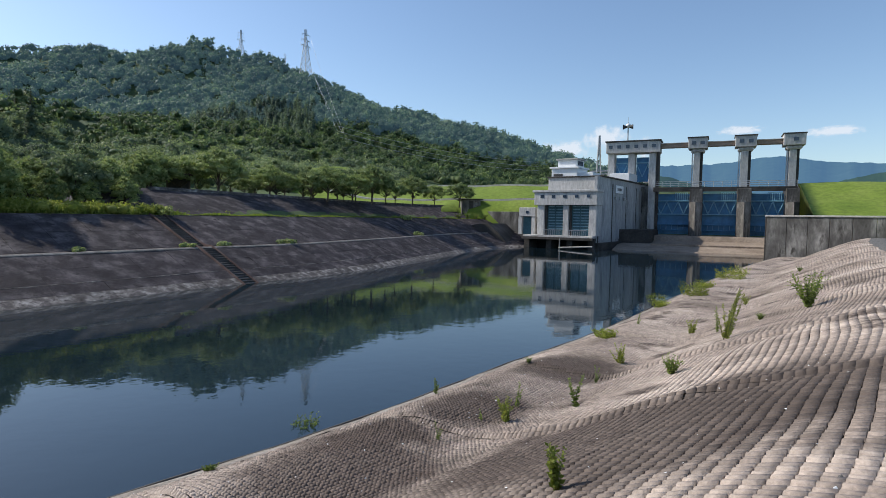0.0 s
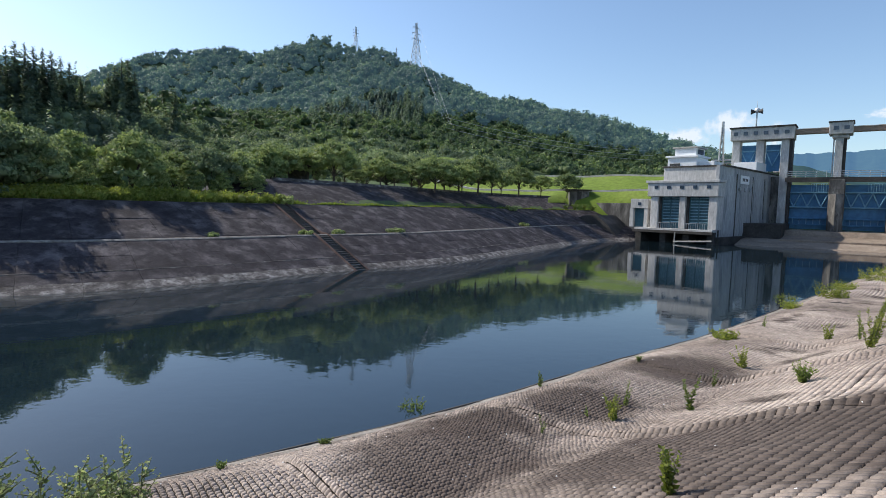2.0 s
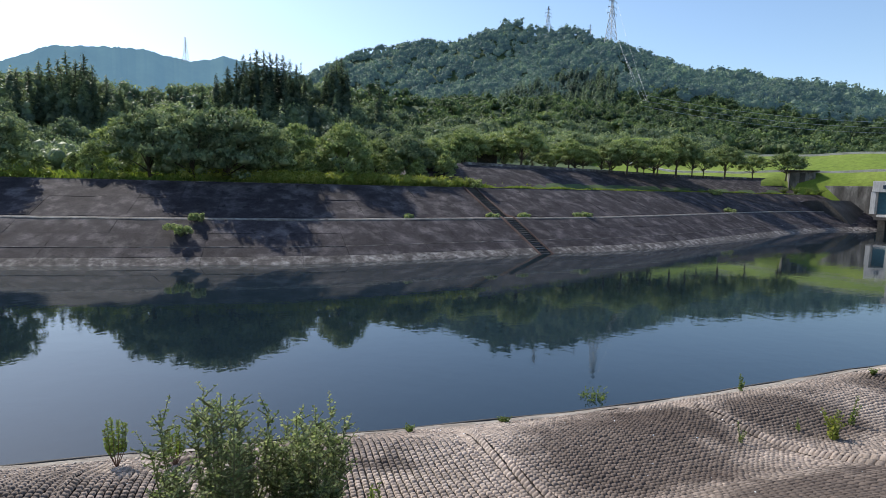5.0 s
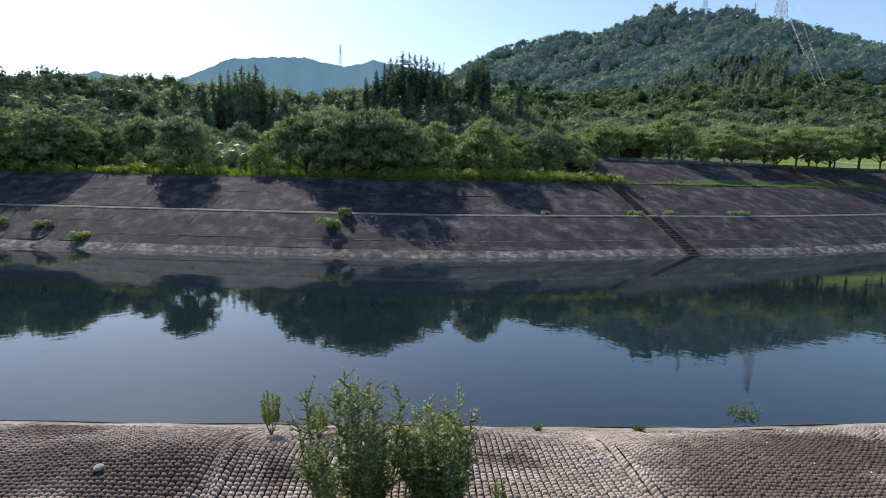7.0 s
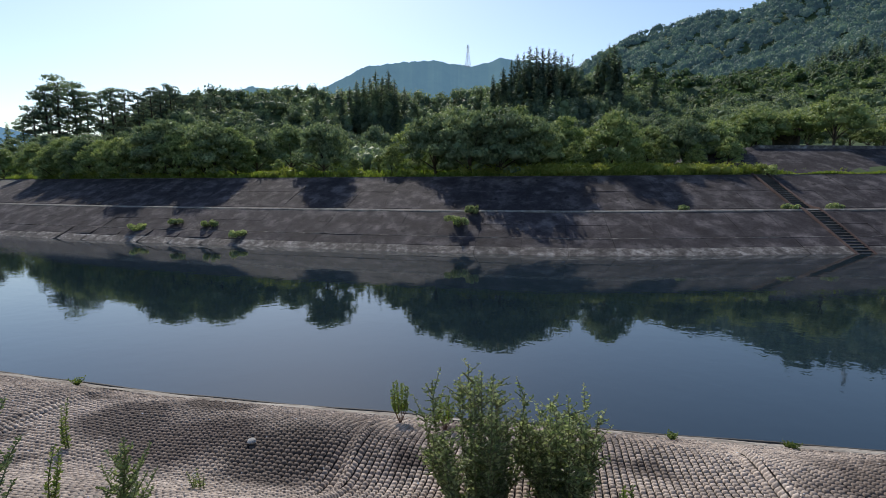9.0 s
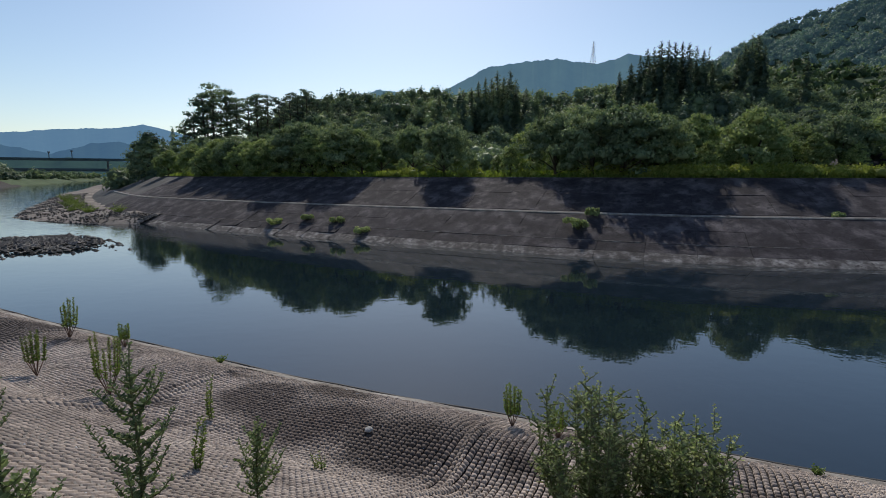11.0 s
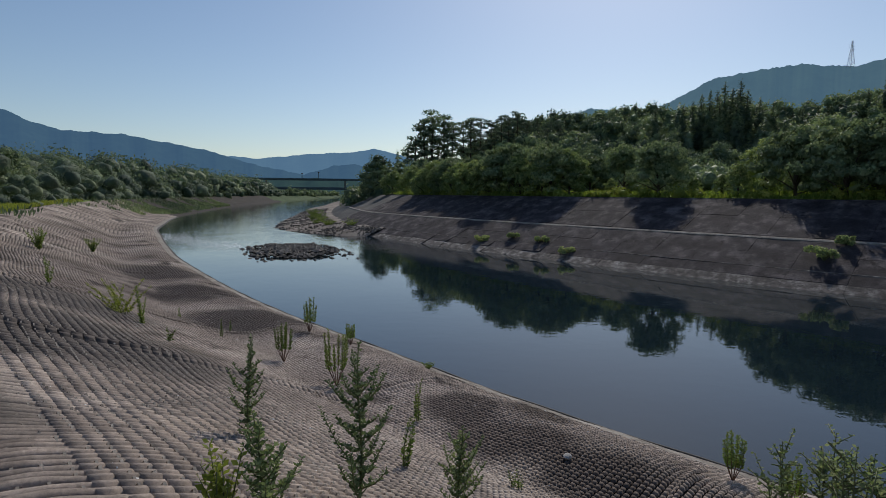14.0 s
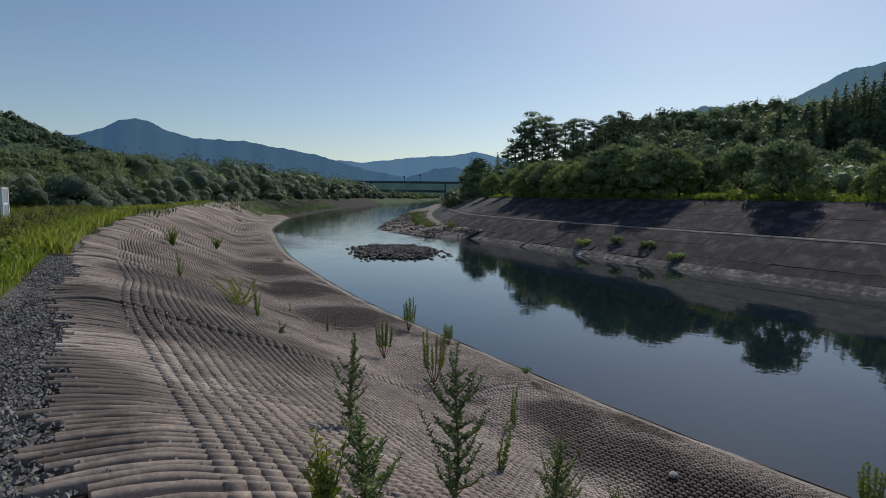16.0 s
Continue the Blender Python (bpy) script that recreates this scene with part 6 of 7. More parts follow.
WEEDS = """1.14 5.39 .51 .17 y|-0.04 10.59 .42 .22 s|0.86 11.84 .26 .17 s|1.37 11.66 .64 .54 y|1.74 12.53 .63 .32 s|2.83 11.47 .76 .47 s|4.09 14.52 .49 .30 s
5.41 16.74 .67 .62 y|4.95 11.89 .48 .61 b|7.69 14.99 1.40 .76 y|9.10 18.31 .90 .34 s|9.46 20.95 .59 .85 y|10.72 16.29 1.16 1.32 b|10.10 17.62 .28 .32 b
-3.18 13.17 .48 .95 b|-0.13 14.80 .44 .40 s|-4.33 10.13 .14 .25 b|2.64 16.77 .21 .24 b|14.90 32.83 .96 1.47 g|22.19 43.23 .77 2.63 g|8.25 23.30 .49 .33 s
14.05 25.72 .49 .52 y|23.26 36.38 .38 .52 b|13.99 36.49 .69 1.11 g|-8.53 4.74 .84 .43 u|-7.66 5.15 .67 .39 u|-5.59 4.33 2.01 1.55 W|-4.88 5.12 1.55 1.19 W
-5.60 8.64 .16 .28 b|-4.19 10.04 .17 .28 b|-3.87 5.26 .62 .49 s|-10.30 -0.35 .86 .37 s|-6.70 -0.40 .70 .35 s|-7.47 1.07 .25 .20 s|-15.00 -0.19 .20 .40 b
-17.32 -3.96 1.11 .54 u|-16.01 -2.47 .72 .46 u|-12.21 -2.21 1.33 .64 u|-4.23 -0.64 1.36 .84 t|-5.55 -1.93 1.08 .50 t|-3.22 -1.04 .73 .47 t|-13.69 -3.78 1.07 .51 u
-5.21 0.20 .92 .61 t|-3.06 -1.24 .47 .23 y|-13.35 -7.55 .89 1.11 y|-12.81 -6.75 .92 .40 s|-11.81 -5.70 .33 .37 s|-24.84 -17.45 1.01 1.34 b|-14.81 -10.22 .72 .40 s
-33.81 -20.57 .90 1.05 b|-18.01 -8.28 .38 .22 s|-15.58 -6.03 .59 .23 s|-17.20 -6.37 .37 .18 s|-7.40 1.14 .31 .15 s|17.66 37.60 .57 1.14 g|11.84 30.28 .44 .78 g
24.51 46.71 .83 2.22 g|6.07 20.60 .37 .64 g"""
for n, row in enumerate(WEEDS.replace("\n", "|").split("|")):
    x, y, h, w, kind = row.split()
    weed(100 + n, float(x), float(y), float(h), float(w), kind)
# bushes in the joints of the far bank: (length along, inland, height, width)
for n, (a, s, h, w) in enumerate(((97.6, 3.0, 1.1, 1.7), (97.0, 4.9, 0.8, 1.1), (118.2, 2.4, 0.5, 1.4), (121.6, 2.5, 0.6, 1.2), (114.4, 1.1, 0.5, 1.5), 
                                 (124.6, 1.6, 0.6, 1.6), (23.0, 11.2, 0.9, 2.0), (69.5, 6.0, 0.35, 1.6), (72.5, 6.0, 0.35, 1.3), (62.0, 6.1, 0.4, 2.0), (80.5, 6.0, 0.35, 1.1), (71.0, 11.9, 1.0, 1.8), (30.0, 6.0, 0.5, 2.2))):
    q = FAR.at(a, s)
    weed(300 + n, float(q[0]), float(q[1]), h * 0.9, w, "B", float(far_profile(s)) - 0.03)


# ---------------------------------------------------------------- grasses
def blades(name, xy, z, high, wide, mat, label, seed):
    rng = np.random.RandomState(seed)
    n = len(xy)
    h = high * rng.uniform(0.5, 1.15, n)
    a = rng.uniform(0, 6.283, n)
    d = np.stack([np.cos(a), np.sin(a)], 1)
    lean = rng.normal(scale=0.3, size=(n, 2)) * h[:, None]
    w = wide * rng.uniform(0.6, 1.3, n)
    foot = np.column_stack([xy, z - 0.03])
    mid = np.column_stack([xy + lean * 0.35, z + h * 0.55])
    tip = np.column_stack([xy + lean, z + h])
    side = np.column_stack([d * w[:, None], np.zeros(n)])
    v = np.stack([foot - side * 0.6, mid - side, tip, mid + side], 1).reshape(-1, 3)
    return part(name, mesh_of(name, v, np.arange(len(v)).reshape(-1, 4), mat, smooth=False), None, None, label, "grass", "stuff")


def build_grass():
    rng = np.random.RandomState(31)
    # tall verge grass beyond the gravel
    n = 24000
    a, s = A_CAM + 2.5 + 44 * rng.uniform(0, 1, n) ** 1.3, 11.5 + np.abs(rng.normal(0, 2.2, n))
    s = s + np.where(a < A_CAM + 6, 0.5, 0.0)
    xy = NEAR.at(a, s)
    blades("verge_grass", xy, near_profile(s), 0.62 * np.clip(0.55 + (s - 11.6) * 0.4, 0.5, 1.25), 0.022, M_grassb, "tall yellow-green verge grass and weeds", 1)
    n = 5500
    az, d = np.radians(rng.uniform(124, 158, n)), 4.2 + 9 * rng.uniform(0, 1, n) ** 1.2
    xy = np.stack([-np.sin(az) * d, np.cos(az) * d], 1)
    s = NEAR.away(xy)[0]
    ok = s > 11.65 + 0.25 * np.sin(d * 2.0)
    blades("roadside_grass", xy[ok], near_profile(s[ok]), 0.42, 0.014, M_weedy, "yellow-green grass tufts beside the gravel", 7)
    n = 9000
    a, s = A_CAM + rng.uniform(-28, 8, n), 12.6 + np.abs(rng.normal(0, 3.0, n))
    blades("short_grass", NEAR.at(a, s), near_profile(s), 0.2, 0.012, M_grassb, "short green grass of the verge", 8)
    n = 7000
    a = A_CAM + 16 + 80 * rng.uniform(0, 1, n) ** 1.3
    s = 11.0 + np.abs(rng.normal(0, 1.6, n))
    blades("path_weeds", NEAR.at(a, s), near_profile(s), 0.5, 0.04, M_weedy, "rough yellow-green weeds growing over the path", 5)
    n = 5000
    a, s = A_CAM + rng.uniform(3, 40, n), 12.2 + np.abs(rng.normal(0, 2.0, n))
    blades("dry_grass", NEAR.at(a, s), near_profile(s), 0.85, 0.012, M_stemr, "reddish dry seed stalks in the verge", 6)
    # fringe along the far crest and the meadow behind
    n = 16000
    a, s = rng.uniform(0, 175, n), 12.0 + np.abs(rng.normal(0, 1.7, n))
    keep = (np.sin(a * 0.33) + np.sin(a * 0.81 + 1) > -0.9) | (rng.uniform(size=n) < 0.3)
    thin = (a < A_STAIR - 3) & (s > 13.4)
    a, s = a[keep & ~thin], s[keep & ~thin]
    blades("crest_grass", FAR.at(a, s), far_profile(s), 0.6 * np.where(a < A_STAIR - 3, 0.45, 1.0) * (0.75 + 0.35 * np.sin(a * 0.9)), 0.07, M_grassb, "bright yellow-green grass along the top of the slab bank", 2)
    n = 9000
    a, s = rng.uniform(60, 175, n), rng.uniform(15, 31, n)
    blades("meadow_grass", FAR.at(a, s), far_profile(s), 0.55, 0.08, M_grassb, "tall meadow grass under the trees", 3)
    # leafy scrub along the far crest
    n = 260
    a = np.r_[rng.uniform(A_STAIR - 1, A_STAIR + 26, 190), rng.uniform(A_STAIR + 26, 165, 70)]
    s = 12.3 + np.abs(rng.normal(0, 1.0, n))
    r = rng.uniform(0.25, 0.8, n)
    c = np.concatenate([FAR.at(a, s), (far_profile(s) + r * 0.6)[:, None]], 1)
    part("crest_scrub", foliage("crest_scrub", blobs(rng, c, r * 0.7, 0.7, 0.3), [leaf_cloud(rng, c, r * 1.1, 24000, 0.1, 0.8, 0.2)], M_weedy), None, None, "bright yellow-green scrub along the top of the slab bank", "scrub", "stuff")
    # scrub on the downstream near bank
    n = 16000
    a, s = A_CAM + 45 + 165 * rng.uniform(0, 1, n) ** 1.2, np.abs(rng.normal(3.6, 3.0, n)) + 0.7
    keep = np.sin(a * 0.21 + s * 0.5) + 0.6 * np.sin(a * 0.6) + ease(a - A_CAM, 60, 110) * 0.9 > 0.35
    keep &= (s > 9.6 - 8.8 * ease(a - A_CAM, 80, 130))
    a, s = a[keep], s[keep]
    blades("bank_scrub", NEAR.at(a, s), near_profile(s), 0.6, 0.09, M_wood, "rough scrub on the downstream bank", 4)


build_grass()


def build_pebbles():
    rng = np.random.RandomState(17)
    n = 1500
    a, s = A_CAM + rng.uniform(-22, 22, n), rng.uniform(0.2, 10.5, n)
    stones("pale_pebbles", NEAR.at(a, s), near_z(a, s) + 0.03, rng.uniform(0.006, 0.022, n), M_white, rng, "scattered pale pebbles and shell fragments", "pebbles")
    n = 500
    a, s = A_CAM + rng.uniform(-26, 30, n), np.abs(rng.normal(0.3, 0.35, n))
    stones("shore_stones", NEAR.at(a, s), near_z(a, s) + 0.03, rng.uniform(0.008, 0.03, n), M_rim, rng, "small pale stones along the rim", "stones")
    q = NEAR.at(A_CAM + 4.6, 3.1)
    bm = bmesh.new()
    bmesh.ops.create_icosphere(bm, subdivisions=2, radius=0.075)
    for v in bm.verts:
        v.co = v.co * (1 + 0.35 * noise.noise(v.co * 9)) * 1.0
        v.co.z *= 0.6
    part("loose_stone", bm, M_kerb, None, "pale loose stone lying on the cushions", "stone").location = (q[0], q[1], float(near_z(A_CAM + 4.6, 3.1)) + 0.08)

    # pale stitches across the ribs
    a, s = np.meshgrid(np.arange(A_CAM + 0.8, A_CAM + 15, PITCH) + PITCH / 2, np.arange(5.0, 10.7, PITCH * 1.5))
    a, s = a.ravel(), s.ravel() + 0.05 * np.sin(a.ravel() * 1.7)
    keep = rng.uniform(size=len(a)) < 0.62 * ease(s, 10.5, 9.7) * ease(s, 5.0, 7.5)
    a, s = a[keep], s[keep]
    w, n = rng.uniform(0.02, 0.05, len(a)), len(a)
    v = np.stack([np.concatenate([NEAR.at(a + u * w, s + q), (near_z(a, s) + h)[:, None]], 1) for u, q, h in ((-1, -0.008, 0.036), (-1, 0.008, 0.036), (0, 0.01, 0.066), (0, -0.01, 0.066), (1, 0.008, 0.036), (1, -0.008, 0.036))], 1)
    f = (np.arange(n)[:, None, None] * 6 + np.array([[0, 1, 2, 3], [3, 2, 4, 5]])[None]).reshape(-1, 4)
    part("stitching", mesh_of("stitching", v.reshape(-1, 3), f, M_rim), None, bank, "pale stitches across the ribs", kind="stuff")
    # leafy weeds of the verge
    n = 260
    a, s = A_CAM + 2.5 + 40 * rng.uniform(0, 1, n) ** 1.4, 12.0 + np.abs(rng.normal(0, 1.8, n))
    c = np.concatenate([NEAR.at(a, s), (near_profile(s) + 0.3)[:, None]], 1)
    v, f = quads([leaf_cloud(rng, c, rng.uniform(0.2, 0.55, n), 30000, 0.05, 1.0, 0.2)])
    part("verge_weeds", mesh_of("verge_weeds", v, f, M_weedy, smooth=False), None, None, "leafy yellow-green weeds crowding the verge", "weeds", "stuff")


build_pebbles()


# ---------------------------------------------------------------- river: shingle bar, rock island, riffle
def build_river_things():
    rng = np.random.RandomState(9)
    a0 = float(FAR.away(np.array([[-66.0, -7.5]]))[1][0])
    a = np.arange(a0, a0 + 230, 1.5)
    edge = np.interp(a - a0, [0, 3, 9, 18, 60, 120, 230], [0.5, 4.2, 6.2, 9.0, 6.5, 8, 2])
    t = np.linspace(0, 1, 12)
    A, T = np.meshgrid(a, t, indexing="ij")
    S = 2.5 - T * (edge[:, None] + 3.2) + 0.5 * np.sin(A * 0.6) * T
    z = 0.95 - 1.35 * T ** 1.6 + 0.08 * np.sin(A * 1.1 + T * 7)
    me = strip(FAR, a, t, z, [M_shingle], "shingle_bar")
    me.vertices.foreach_set("co", np.concatenate([FAR.at(A, S), z[..., None]], -1).ravel())
    part("shingle_bar", me, None, None, "low brown shingle bar at the bend of the river", "gravel bar", "structure")
    n = 2600
    aa, tt = a0 + rng.uniform(0, 1, n) ** 1.5 * 90, rng.uniform(0.15, 0.86, n)
    ss = 2.5 - tt * (np.interp(aa, a, edge) + 3.2)
    stones("bar_stones", FAR.at(aa, ss), 0.95 - 1.35 * tt ** 1.6, rng.uniform(0.06, 0.2, n), M_rock, rng, "brown stones over the shingle bar", "stones")
    # rock island
    n = 1100
    u, v = rng.normal(0, 0.42, n).clip(-1, 1), rng.normal(0, 0.42, n).clip(-1, 1)
    c, ax, ay = np.array([-48.6, -12.2]), np.array([6.8, 2.6]), np.array([-1.4, 3.9])
    xy = c + u[:, None] * ax + v[:, None] * ay
    z = 0.3 * (1 - np.maximum(np.abs(u), np.abs(v)) ** 2) - 0.12
    stones("rock_island", xy, z, rng.uniform(0.08, 0.3, n), M_rock, rng, "heap of dark brown rocks standing in the river", "rocks", 0.5)
    part("island_bed", mesh_of("island_bed", [tuple((c + math.cos(k * 0.3927) * ax * 0.9 + math.sin(k * 0.3927) * ay * 0.9).tolist()) + (-0.35,) for k in range(16)] + [(c[0], c[1], 0.18)], [(k, (k + 1) % 16, 16) for k in range(16)], M_rock), None, None, "dark gravel bed under the rock island", "gravel", "structure")
    # broken water of the riffle
    n = 1300
    p0, p1 = np.array([-66.0, -33.5]), np.array([-50.5, -17.5])
    k = rng.uniform(0, 1, n)
    xy = p0 + k[:, None] * (p1 - p0) + rng.normal(0, 1.5, (n, 2)) * [1.3, 0.8]
    s = rng.uniform(0.04, 0.14, n)
    q = np.stack([np.column_stack([xy[:, 0] - s * 1.8, xy[:, 1] - s * 0.5, np.full(n, 0.012)]), np.column_stack([xy[:, 0], xy[:, 1] - s * 0.5, 0.03 + s * 0.12]),
                  np.column_stack([xy[:, 0] + s * 1.8, xy[:, 1] + s * 0.5, np.full(n, 0.012)]), np.column_stack([xy[:, 0], xy[:, 1] + s * 0.5, 0.03 + s * 0.1])], 1)
    vv, f = quads([q])
    part("riffle_foam", mesh_of("riffle_foam", vv, f, M_foam, smooth=False), None, None, "white broken water on the riffle", "water", "stuff")
    # shrubs on the bar
    for j, (da, ss, h, w) in enumerate(((12, -1.0, 1.2, 3.0), (17, -2.0, 1.0, 2.6), (22, -1.0, 1.5, 3.2), (28, -1.8, 1.3, 3.0), (8, 0.8, 1.4, 2.6), (35, -1.0, 1.6, 3.6), (45, -1.5, 1.8, 4.0))):
        q = FAR.at(a0 + da, ss)
        weed(400 + j, float(q[0]), float(q[1]), h, w, "b", 0.45)


M_foam = plain("foam", (0.56, 0.62, 0.68), 0.5, 0.0, 0.15, 2.0)
build_river_things()


# ---------------------------------------------------------------- masts, wires, bridges, small buildings
def lattice_mast(height=40.0):
    t = thing("power_pylon", "grey steel lattice power pylon on the wooded ridge", "pylon")
    w0, w1 = height * 0.1, height * 0.018
    lv = [0, 0.14, 0.27, 0.39, 0.5, 0.6, 0.69, 0.77, 0.85, 0.93, 1.0]
    half = [w0 + (w1 - w0) * min(1, z / 0.8) for z in lv]
    bm = bmesh.new()
    r = height * 0.0052
    for i in range(len(lv) - 1):
        c0 = [(sx * half[i], sy * half[i], lv[i] * height) for sx, sy in ((-1, -1), (1, -1), (1, 1), (-1, 1))]
        c1 = [(sx * half[i + 1], sy * half[i + 1], lv[i + 1] * height) for sx, sy in ((-1, -1), (1, -1), (1, 1), (-1, 1))]
        for k in range(4):
            add_bar(bm, c0[k], c1[k], r, 4)
            add_bar(bm, c0[k], c1[(k + 1) % 4], r * 0.6, 4)
            add_bar(bm, c0[(k + 1) % 4], c1[k], r * 0.6, 4)
            add_bar(bm, c1[k], c1[(k + 1) % 4], r * 0.6, 4)
    part("lattice", bm, M_steel, t)
    for z, reach in ((0.66, 0.135), (0.78, 0.12), (0.9, 0.105)):
        bm = bmesh.new()
        for sx in (-1, 1):
            add_bar(bm, (0, 0, z * height + height * 0.02), (sx * reach * height, 0, z * height), r * 0.8, 4)
            add_bar(bm, (0, 0, z * height - height * 0.01), (sx * reach * height, 0, z * height), r * 0.8, 4)
            add_bar(bm, (sx * reach * height, 0, z * height), (sx * reach * height, 0, z * height - height * 0.045), r * 0.9, 4)
        part("cross_arm", bm, M_steel, t, "steel cross arm with insulators")
    return t


PYLONS = [(13.85, 540, 133.5, 42, 60), (19.8, 645, 172, 29, 50), (15.8, 590, 152, 14, 20), (-3.1, 570, 78, 18, 40), (-7.8, 610, 61, 15, 30), (53.9, 985, 187, 36, 10), (78.5, 985, 130, 22, 20)]


def put_pylons():
    t = lattice_mast(40.0)
    spots = []
    for az, d, z, h, turn in PYLONS:
        p = bearing(az, d)
        spots.append((p[0], p[1], z - 1.0, turn, (h + 1) / 40.0))
    settle(t, spots, "power pylons")


put_pylons()


def wire(name, a, b, sag, r, label):
    pts = [Vector(a).lerp(Vector(b), k / 14) - Vector((0, 0, sag * 4 * (k / 14) * (1 - k / 14))) for k in range(15)]
    part(name, mesh_of(name, *limb(pts, r, r, 4), M_steel), None, None, label, "cable")


def put_wires():
    top = bearing(13.85, 540)
    for k, (dz, dx) in enumerate(((36, -4), (36, 4), (31, -5))):
        e = bearing(8.6 - k * 0.35, 300)
        wire("power_line", (top[0] + dx, top[1], 133.5 + dz), (e[0], e[1], 26 + k), 6, 0.06, "thin power line falling down the wooded slope")
    for k in range(3):
        p, q = bearing(10.6, 290), bearing(-9.5, 330)
        wire("power_line", (p[0], p[1], 45 + k * 2.6), (q[0], q[1], 33 + k * 2.4), 3, 0.08, "thin power line crossing the wooded slope")


put_wires()


def siren():
    m = place_m(W_M, -17.0, 0.0, TOP - 0.15)
    t = thing("siren_mast", "warning siren with dark horns on a steel mast", "siren", m)
    part("mast", bar((0, 0, 0), (0, 0, 3.4), 0.13, 8), M_steel, t)
    part("whip", bar((0, 0, 3.4), (0, 0, 5.0), 0.04, 6), M_steel, t)
    for sx in (-1, 1):
        bm = bmesh.new()
        bmesh.ops.create_cone(bm, cap_ends=True, segments=14, radius1=0.2, radius2=0.52, depth=0.7, matrix=Matrix.Translation((sx * 0.62, -0.2, 3.0)) @ Matrix.Rotation(radians(90 * sx), 4, "Y"))
        part("horn", bm, M_black, t, "dark siren horn")
    bm = bmesh.new()
    bmesh.ops.create_uvsphere(bm, u_segments=16, v_segments=10, radius=0.5, matrix=Matrix.Translation((0, 0.1, 3.25)))
    part("motor_cover", bm, M_white, t, "white rounded motor cover")


siren()


def substation():
    p = bearing(-15.3, 122)
    t = thing("cable_gantry", "grey steel cable gantry behind the control building", "gantry", Matrix(((W_AX[0], -W_IN[0], 0, p[0]), (W_AX[1], -W_IN[1], 0, p[1]), (0, 0, 1, 0), (0, 0, 0, 1))))
    for x, h in ((0.0, 22.6), (2.9, 20.4)):
        bm = bmesh.new()
        for k in range(8):
            z0, z1 = 10 + (h - 10) * k / 8, 10 + (h - 10) * (k + 1) / 8
            w = 0.55 * (1 - k / 8) + 0.06
            v = 0.55 * (1 - (k + 1) / 8) + 0.06
            add_bar(bm, (x - w, 0, z0), (x - v, 0, z1), 0.17, 4)
            add_bar(bm, (x + w, 0, z0), (x + v, 0, z1), 0.17, 4)
            add_bar(bm, (x - w, 0, z0), (x + v, 0, z1), 0.09, 4)
        part("mast", bm, M_steel, t)
    for z in (14.6, 15.2):
        part("cross_beam", bar((-1.8, 0, z), (3.6, 0, z), 0.14, 4), M_steel, t)
    for k in range(5):
        part("insulator", bar((-1.2 + k * 1.1, 0, 13.4), (-1.2 + k * 1.1, 0, 14.6), 0.09, 6), M_kerb, t, "pale insulator")
    part("footing", box((-2, -1.5, 5.5), (4.5, 1.5, 10.2), 0.05), M_old, t, "concrete footing block")


substation()


def roof_boxes():
    t = thing("roof_cabin", "small white cabin and plant on the flat roof", "cabin", B_M)
    part("cabin", box((-4.5, 19.5, 12.35), (-0.6, 26, 14.3), 0.05), M_white, t)
    part("plinth", box((-4.6, 19.4, 12.3), (-0.5, 26.1, 12.5)), M_kerb, t)
    t = thing("wall_light", "white floodlight on a bracket at the wall end", "lamp", B_M)
    part("lamp_head", box((-0.4, 28.5, 12.9), (0.9, 30.5, 13.6), 0.1), M_white, t)
    part("bracket", bar((0.1, 29.4, 12.55), (0.1, 29.4, 13.0), 0.08), M_steel, t)


roof_boxes()


def hut():
    # Bushes placed to hide the hut's foot from the camera.
    for k, (az, h) in enumerate(((-1.5, 1.3), (-2.4, 1.6), (-3.3, 1.5), (-4.1, 1.2))):
        q = bearing(az, 110.5)
        weed(450 + k, float(q[0]), float(q[1]), h, 2.4, "b", 4.8)
    p = bearing(-2.7, 114.5)
    t = thing("bank_hut", "small white hut beside the dyke, walls coloured as in shade, dark flat roof", "hut", pose(p[0], p[1], 7.0, 0, 0, 8))
    # White wall given dark grey concrete, its shade put into the colour.
    part("wall", box((-1.9, -1.0, -1.2), (1.9, 1.0, 1.75), 0.03), M_old, t)
    part("roof", box((-2.4, -1.4, 1.75), (2.4, 1.4, 1.97), 0.03), M_dark, t, "dark flat roof")
    part("door", box((-0.4, -1.04, -0.3), (0.4, -0.99, 1.5)), M_dark, t)
    part("window", box((0.8, -1.04, 0.5), (1.4, -0.99, 1.1)), M_pane, t)


hut()


def pavilion():
    p = bearing(25.3, 73.5)
    t = thing("shelter", "small open timber shelter beside the terrace road", "shelter", pose(p[0], p[1], 7.3, 0, 0, 25))
    for x in (-1.2, 1.2):
        for y in (-1.0, 1.0):
            part("post", box((x - 0.09, y - 0.09, 0), (x + 0.09, y + 0.09, 2.2)), M_bark, t)
    bm = bmesh.new()
    bmesh.ops.create_cone(bm, cap_ends=True, segments=4, radius1=2.3, radius2=0.15, depth=0.8, matrix=Matrix.Translation((0, 0, 2.6)) @ Matrix.Rotation(radians(45), 4, "Z"))
    part("roof", bm, M_stair, t, "brown pitched roof")
    part("back_panel", box((-1.2, 0.95, 0), (1.2, 1.05, 1.9)), M_dark, t)


pavilion()


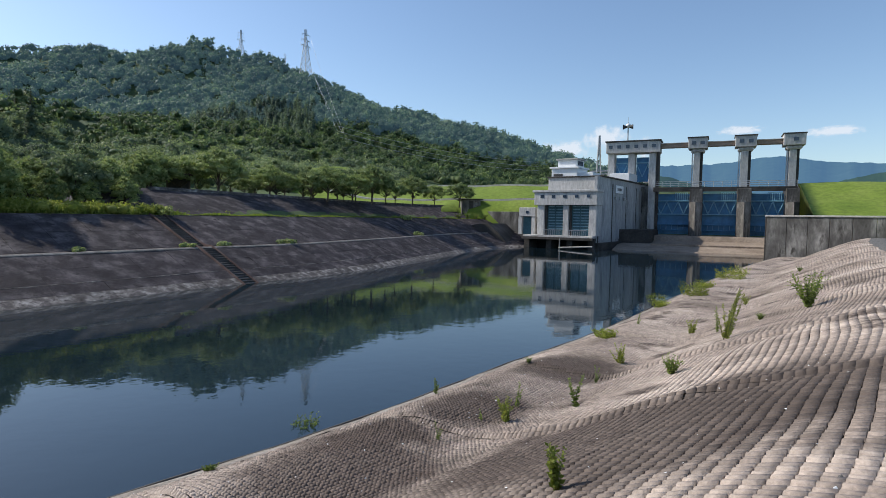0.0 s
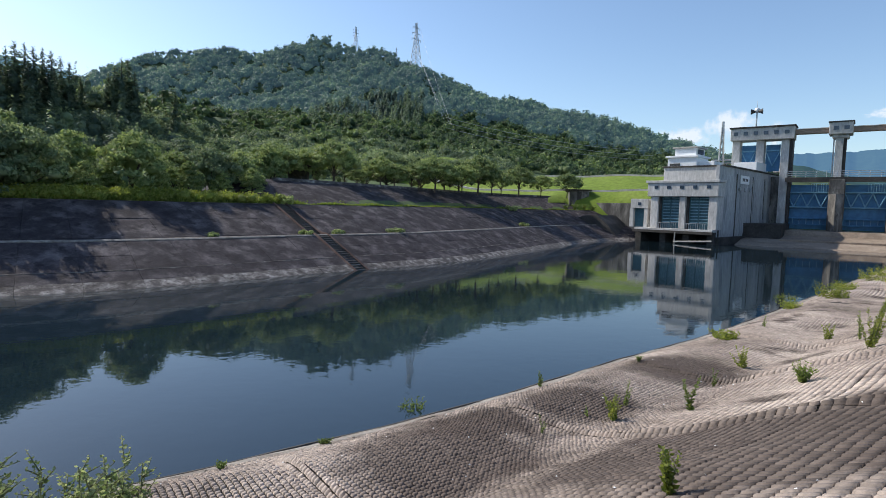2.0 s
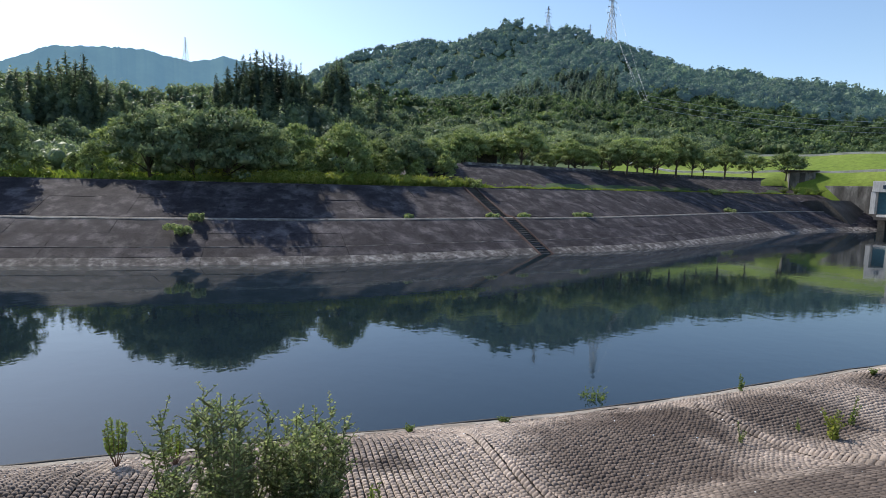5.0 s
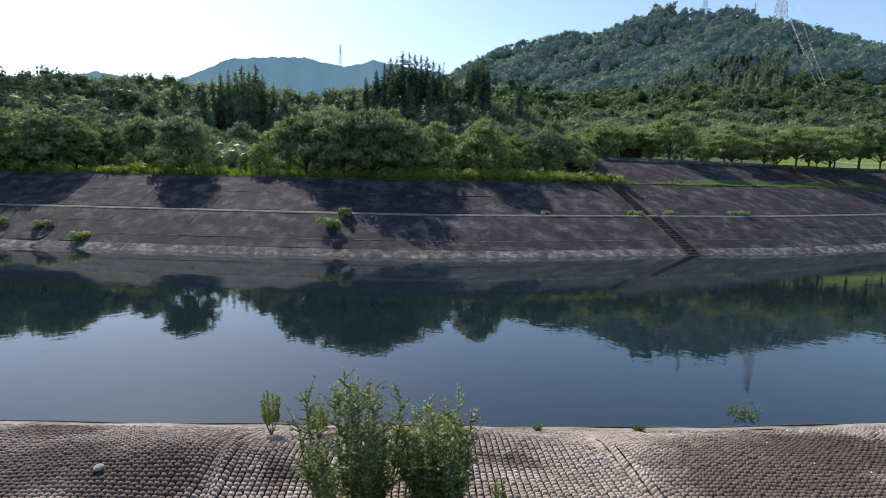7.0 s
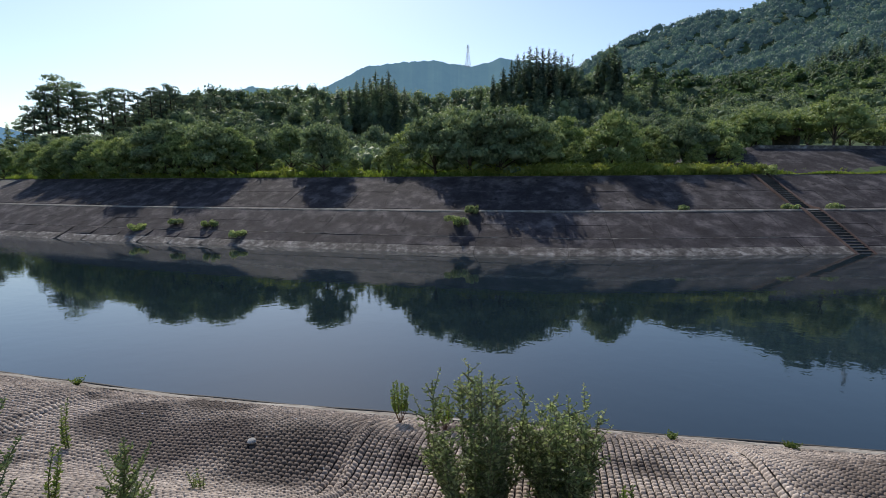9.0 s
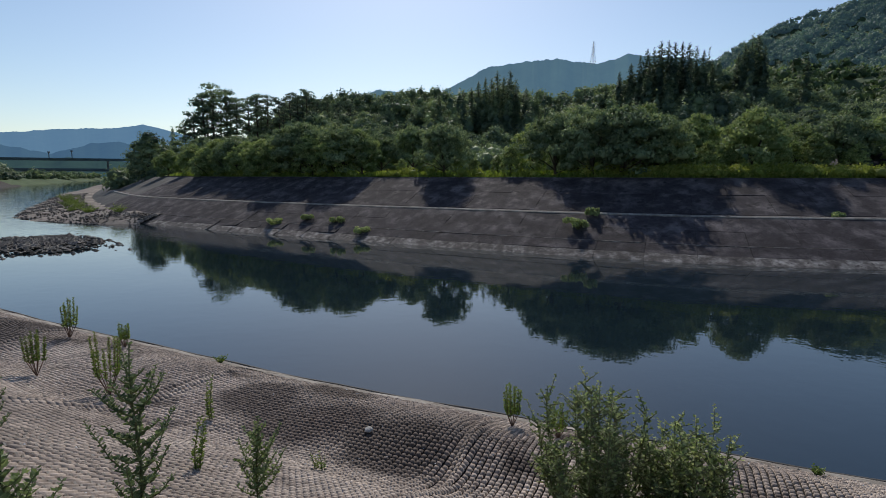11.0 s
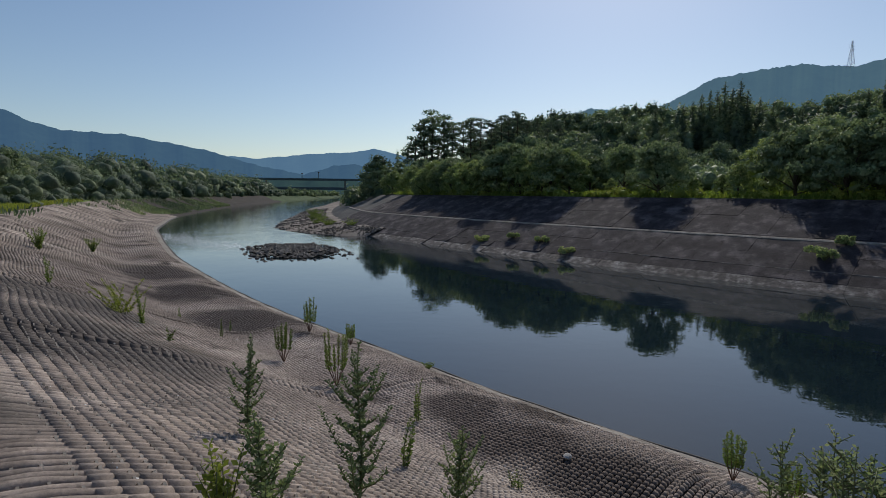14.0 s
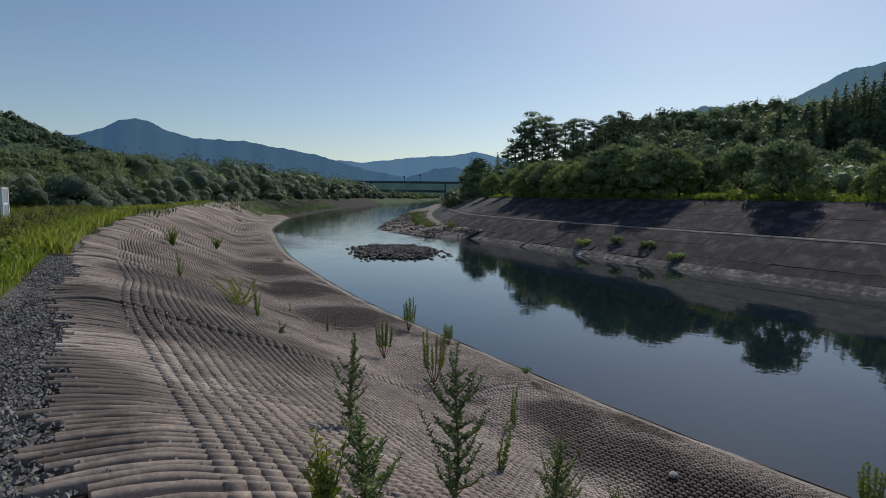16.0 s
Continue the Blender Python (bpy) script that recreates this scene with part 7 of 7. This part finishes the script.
def road_bridge(az0, az1, d0, d1, z, thick, pier_at, label, rail=True):
    p, q = bearing(az0, d0), bearing(az1, d1)
    length = float(np.linalg.norm(q - p))
    u = (q - p) / length
    m = Matrix(((u[0], -u[1], 0, p[0]), (u[1], u[0], 0, p[1]), (0, 0, 1, 0), (0, 0, 0, 1)))
    t = thing("road_bridge", label, "bridge", m)
    part("deck", box((0, -3.5, z - 0.4), (length, 3.5, z), 0.05), M_bridge, t)
    part("girder", box((0, -2.8, z - thick), (length, 2.8, z - 0.4), 0.05), M_bridge, t, "dark blue-grey steel girder")
    for k in pier_at:
        part("pier", box((length * k - 0.9, -2.5, -2), (length * k + 0.9, 2.5, z - thick), 0.1), M_old, t)
    if rail:
        for y in (-3.4, 3.4):
            part("parapet", box((0, y - 0.08, z), (length, y + 0.08, z + 0.9)), M_bridge, t)


road_bridge(112, 92, 560, 545, 9.6, 1.5, (0.36, 0.66), "grey steel girder bridge over the river downstream")
road_bridge(113, 91, 720, 700, 21.6, 1.8, (0.3, 0.64), "second grey bridge further downstream")
for az, top in ((103.2, 30.0), (101.6, 31.5)):
    p = bearing(az, 712)
    t = thing("bridge_mast", "dark lamp mast beside the far bridge", "mast", pose(p[0], p[1], 20.5))
    part("pole", bar((0, 0, 0), (0, 0, top - 21.4), 0.4, 6), M_dark, t)
    part("head", box((-0.9, -0.9, top - 22.6), (0.9, 0.9, top - 21.2), 0.1), M_dark, t)


def white_fence():
    p = bearing(137.2, 27)
    t = thing("metal_gate", "white metal gate panel standing in the verge grass", "gate", pose(p[0], p[1], land_at(*p), 0, 0, 40))
    for x in (-0.7, 0.7):
        part("post", bar((x, 0, 0), (x, 0, 1.75), 0.05, 8), M_white, t)
    for z in (0.5, 1.1, 1.7):
        part("rail", bar((-0.7, 0, z), (0.7, 0, z), 0.03, 6), M_white, t)
    for k in range(6):
        part("upright", bar((-0.5 + 0.2 * k, 0, 0.5), (-0.5 + 0.2 * k, 0, 1.7), 0.02, 6), M_white, t)


white_fence()


# ---------------------------------------------------------------- single pieces of the mattress beside the camera's stand
def cushion_mesh():
    A, S, Hh, F = cell_grid(0, PITCH, 0, PITCH * 1.5, PITCH, PITCH * 1.5, amp=0.038, fill=(0.42, 0.492), crown=(0.5, 0.95))
    x, y = A.ravel(), S.ravel()
    x, y = x - x.mean(), y - y.mean()
    return mesh_of("cushion", np.column_stack([x, y, Hh.ravel()]), F[:, ::-1], M_mat)


def single_pieces():
    me = cushion_mesh()
    for i in range(30):
        for j in range(10):
            a, s = CELL_A + (i + 0.5) * PITCH, CELL_S + (j + 0.5) * PITCH * 1.5
            s += 0.06 * math.sin(a * 0.9 + s * 1.3)
            p, da, ds = (np.append(NEAR.at(aa, ss), near_z(aa, ss)) for aa, ss in ((a, s), (a + 0.05, s), (a, s + 0.05)))
            u, v = Vector(da - p).normalized(), Vector(ds - p).normalized()
            w = u.cross(v).normalized()
            ob = part("cushion", me, None, bank)
            ob.matrix_world = Matrix(((u[0], v[0], w[0], p[0]), (u[1], v[1], w[1], p[1]), (u[2], v[2], w[2], p[2] + 0.012), (0, 0, 0, 1)))
    for i in range(130):
        v, f = ribs(np.array([RIB_A + (i + 0.5) * PITCH]), 15, 0.0405, 0.062, i)
        part("rib", mesh_of("rib", v, f, M_mat), None, bank)
    v, f = ribs(np.arange(RIB_A + 130.5 * PITCH, A_CAM + 62, 0.115), 9, 0.047, 0.062, 200)
    part("rib_sheet", mesh_of("rib_sheet", v, f, M_mat), None, bank, "unbroken concrete ribs over the crest", kind="stuff")


def ribs(a0, n, half, high, seed):
    """Rounded ribs running over the crest: corners and faces."""
    rng = np.random.RandomState(seed)
    m = len(a0)
    s0, s1 = 9.86 + rng.uniform(-0.05, 0.05, m), 10.62 + rng.uniform(0, 0.3, m) + 0.12 * np.sin(a0 * 1.1)
    S = s0[:, None] + (s1 - s0)[:, None] * np.linspace(0, 1, n)[None]
    c = np.array([-1, -0.72, 0, 0.72, 1.0])
    h = np.array([-0.25, 0.62, 1.0, 0.62, -0.25])
    A = (a0[:, None] + 0.014 * np.sin(S * 3.1 + a0[:, None] * 1.1))[..., None] + c * half
    S = np.broadcast_to(S[..., None], A.shape)
    tall = (0.62 + 0.38 * np.minimum(1, np.arange(n) / n * 3))[None, :, None] * (1 + 0.07 * np.sin(S * 9 + a0[:, None, None] * 21)) * rng.uniform(0.85, 1.15, (m, 1, 1))
    v = np.concatenate([NEAR.at(A, S), (near_z(A, S) + 0.006 + h * high * tall)[..., None]], -1).reshape(-1, 3)
    i, k, j = np.meshgrid(np.arange(m), np.arange(n - 1), np.arange(4), indexing="ij")
    o = (i * n + k) * 5 + j
    return v, np.stack([o, o + 1, o + 6, o + 5], -1).reshape(-1, 4)


single_pieces()
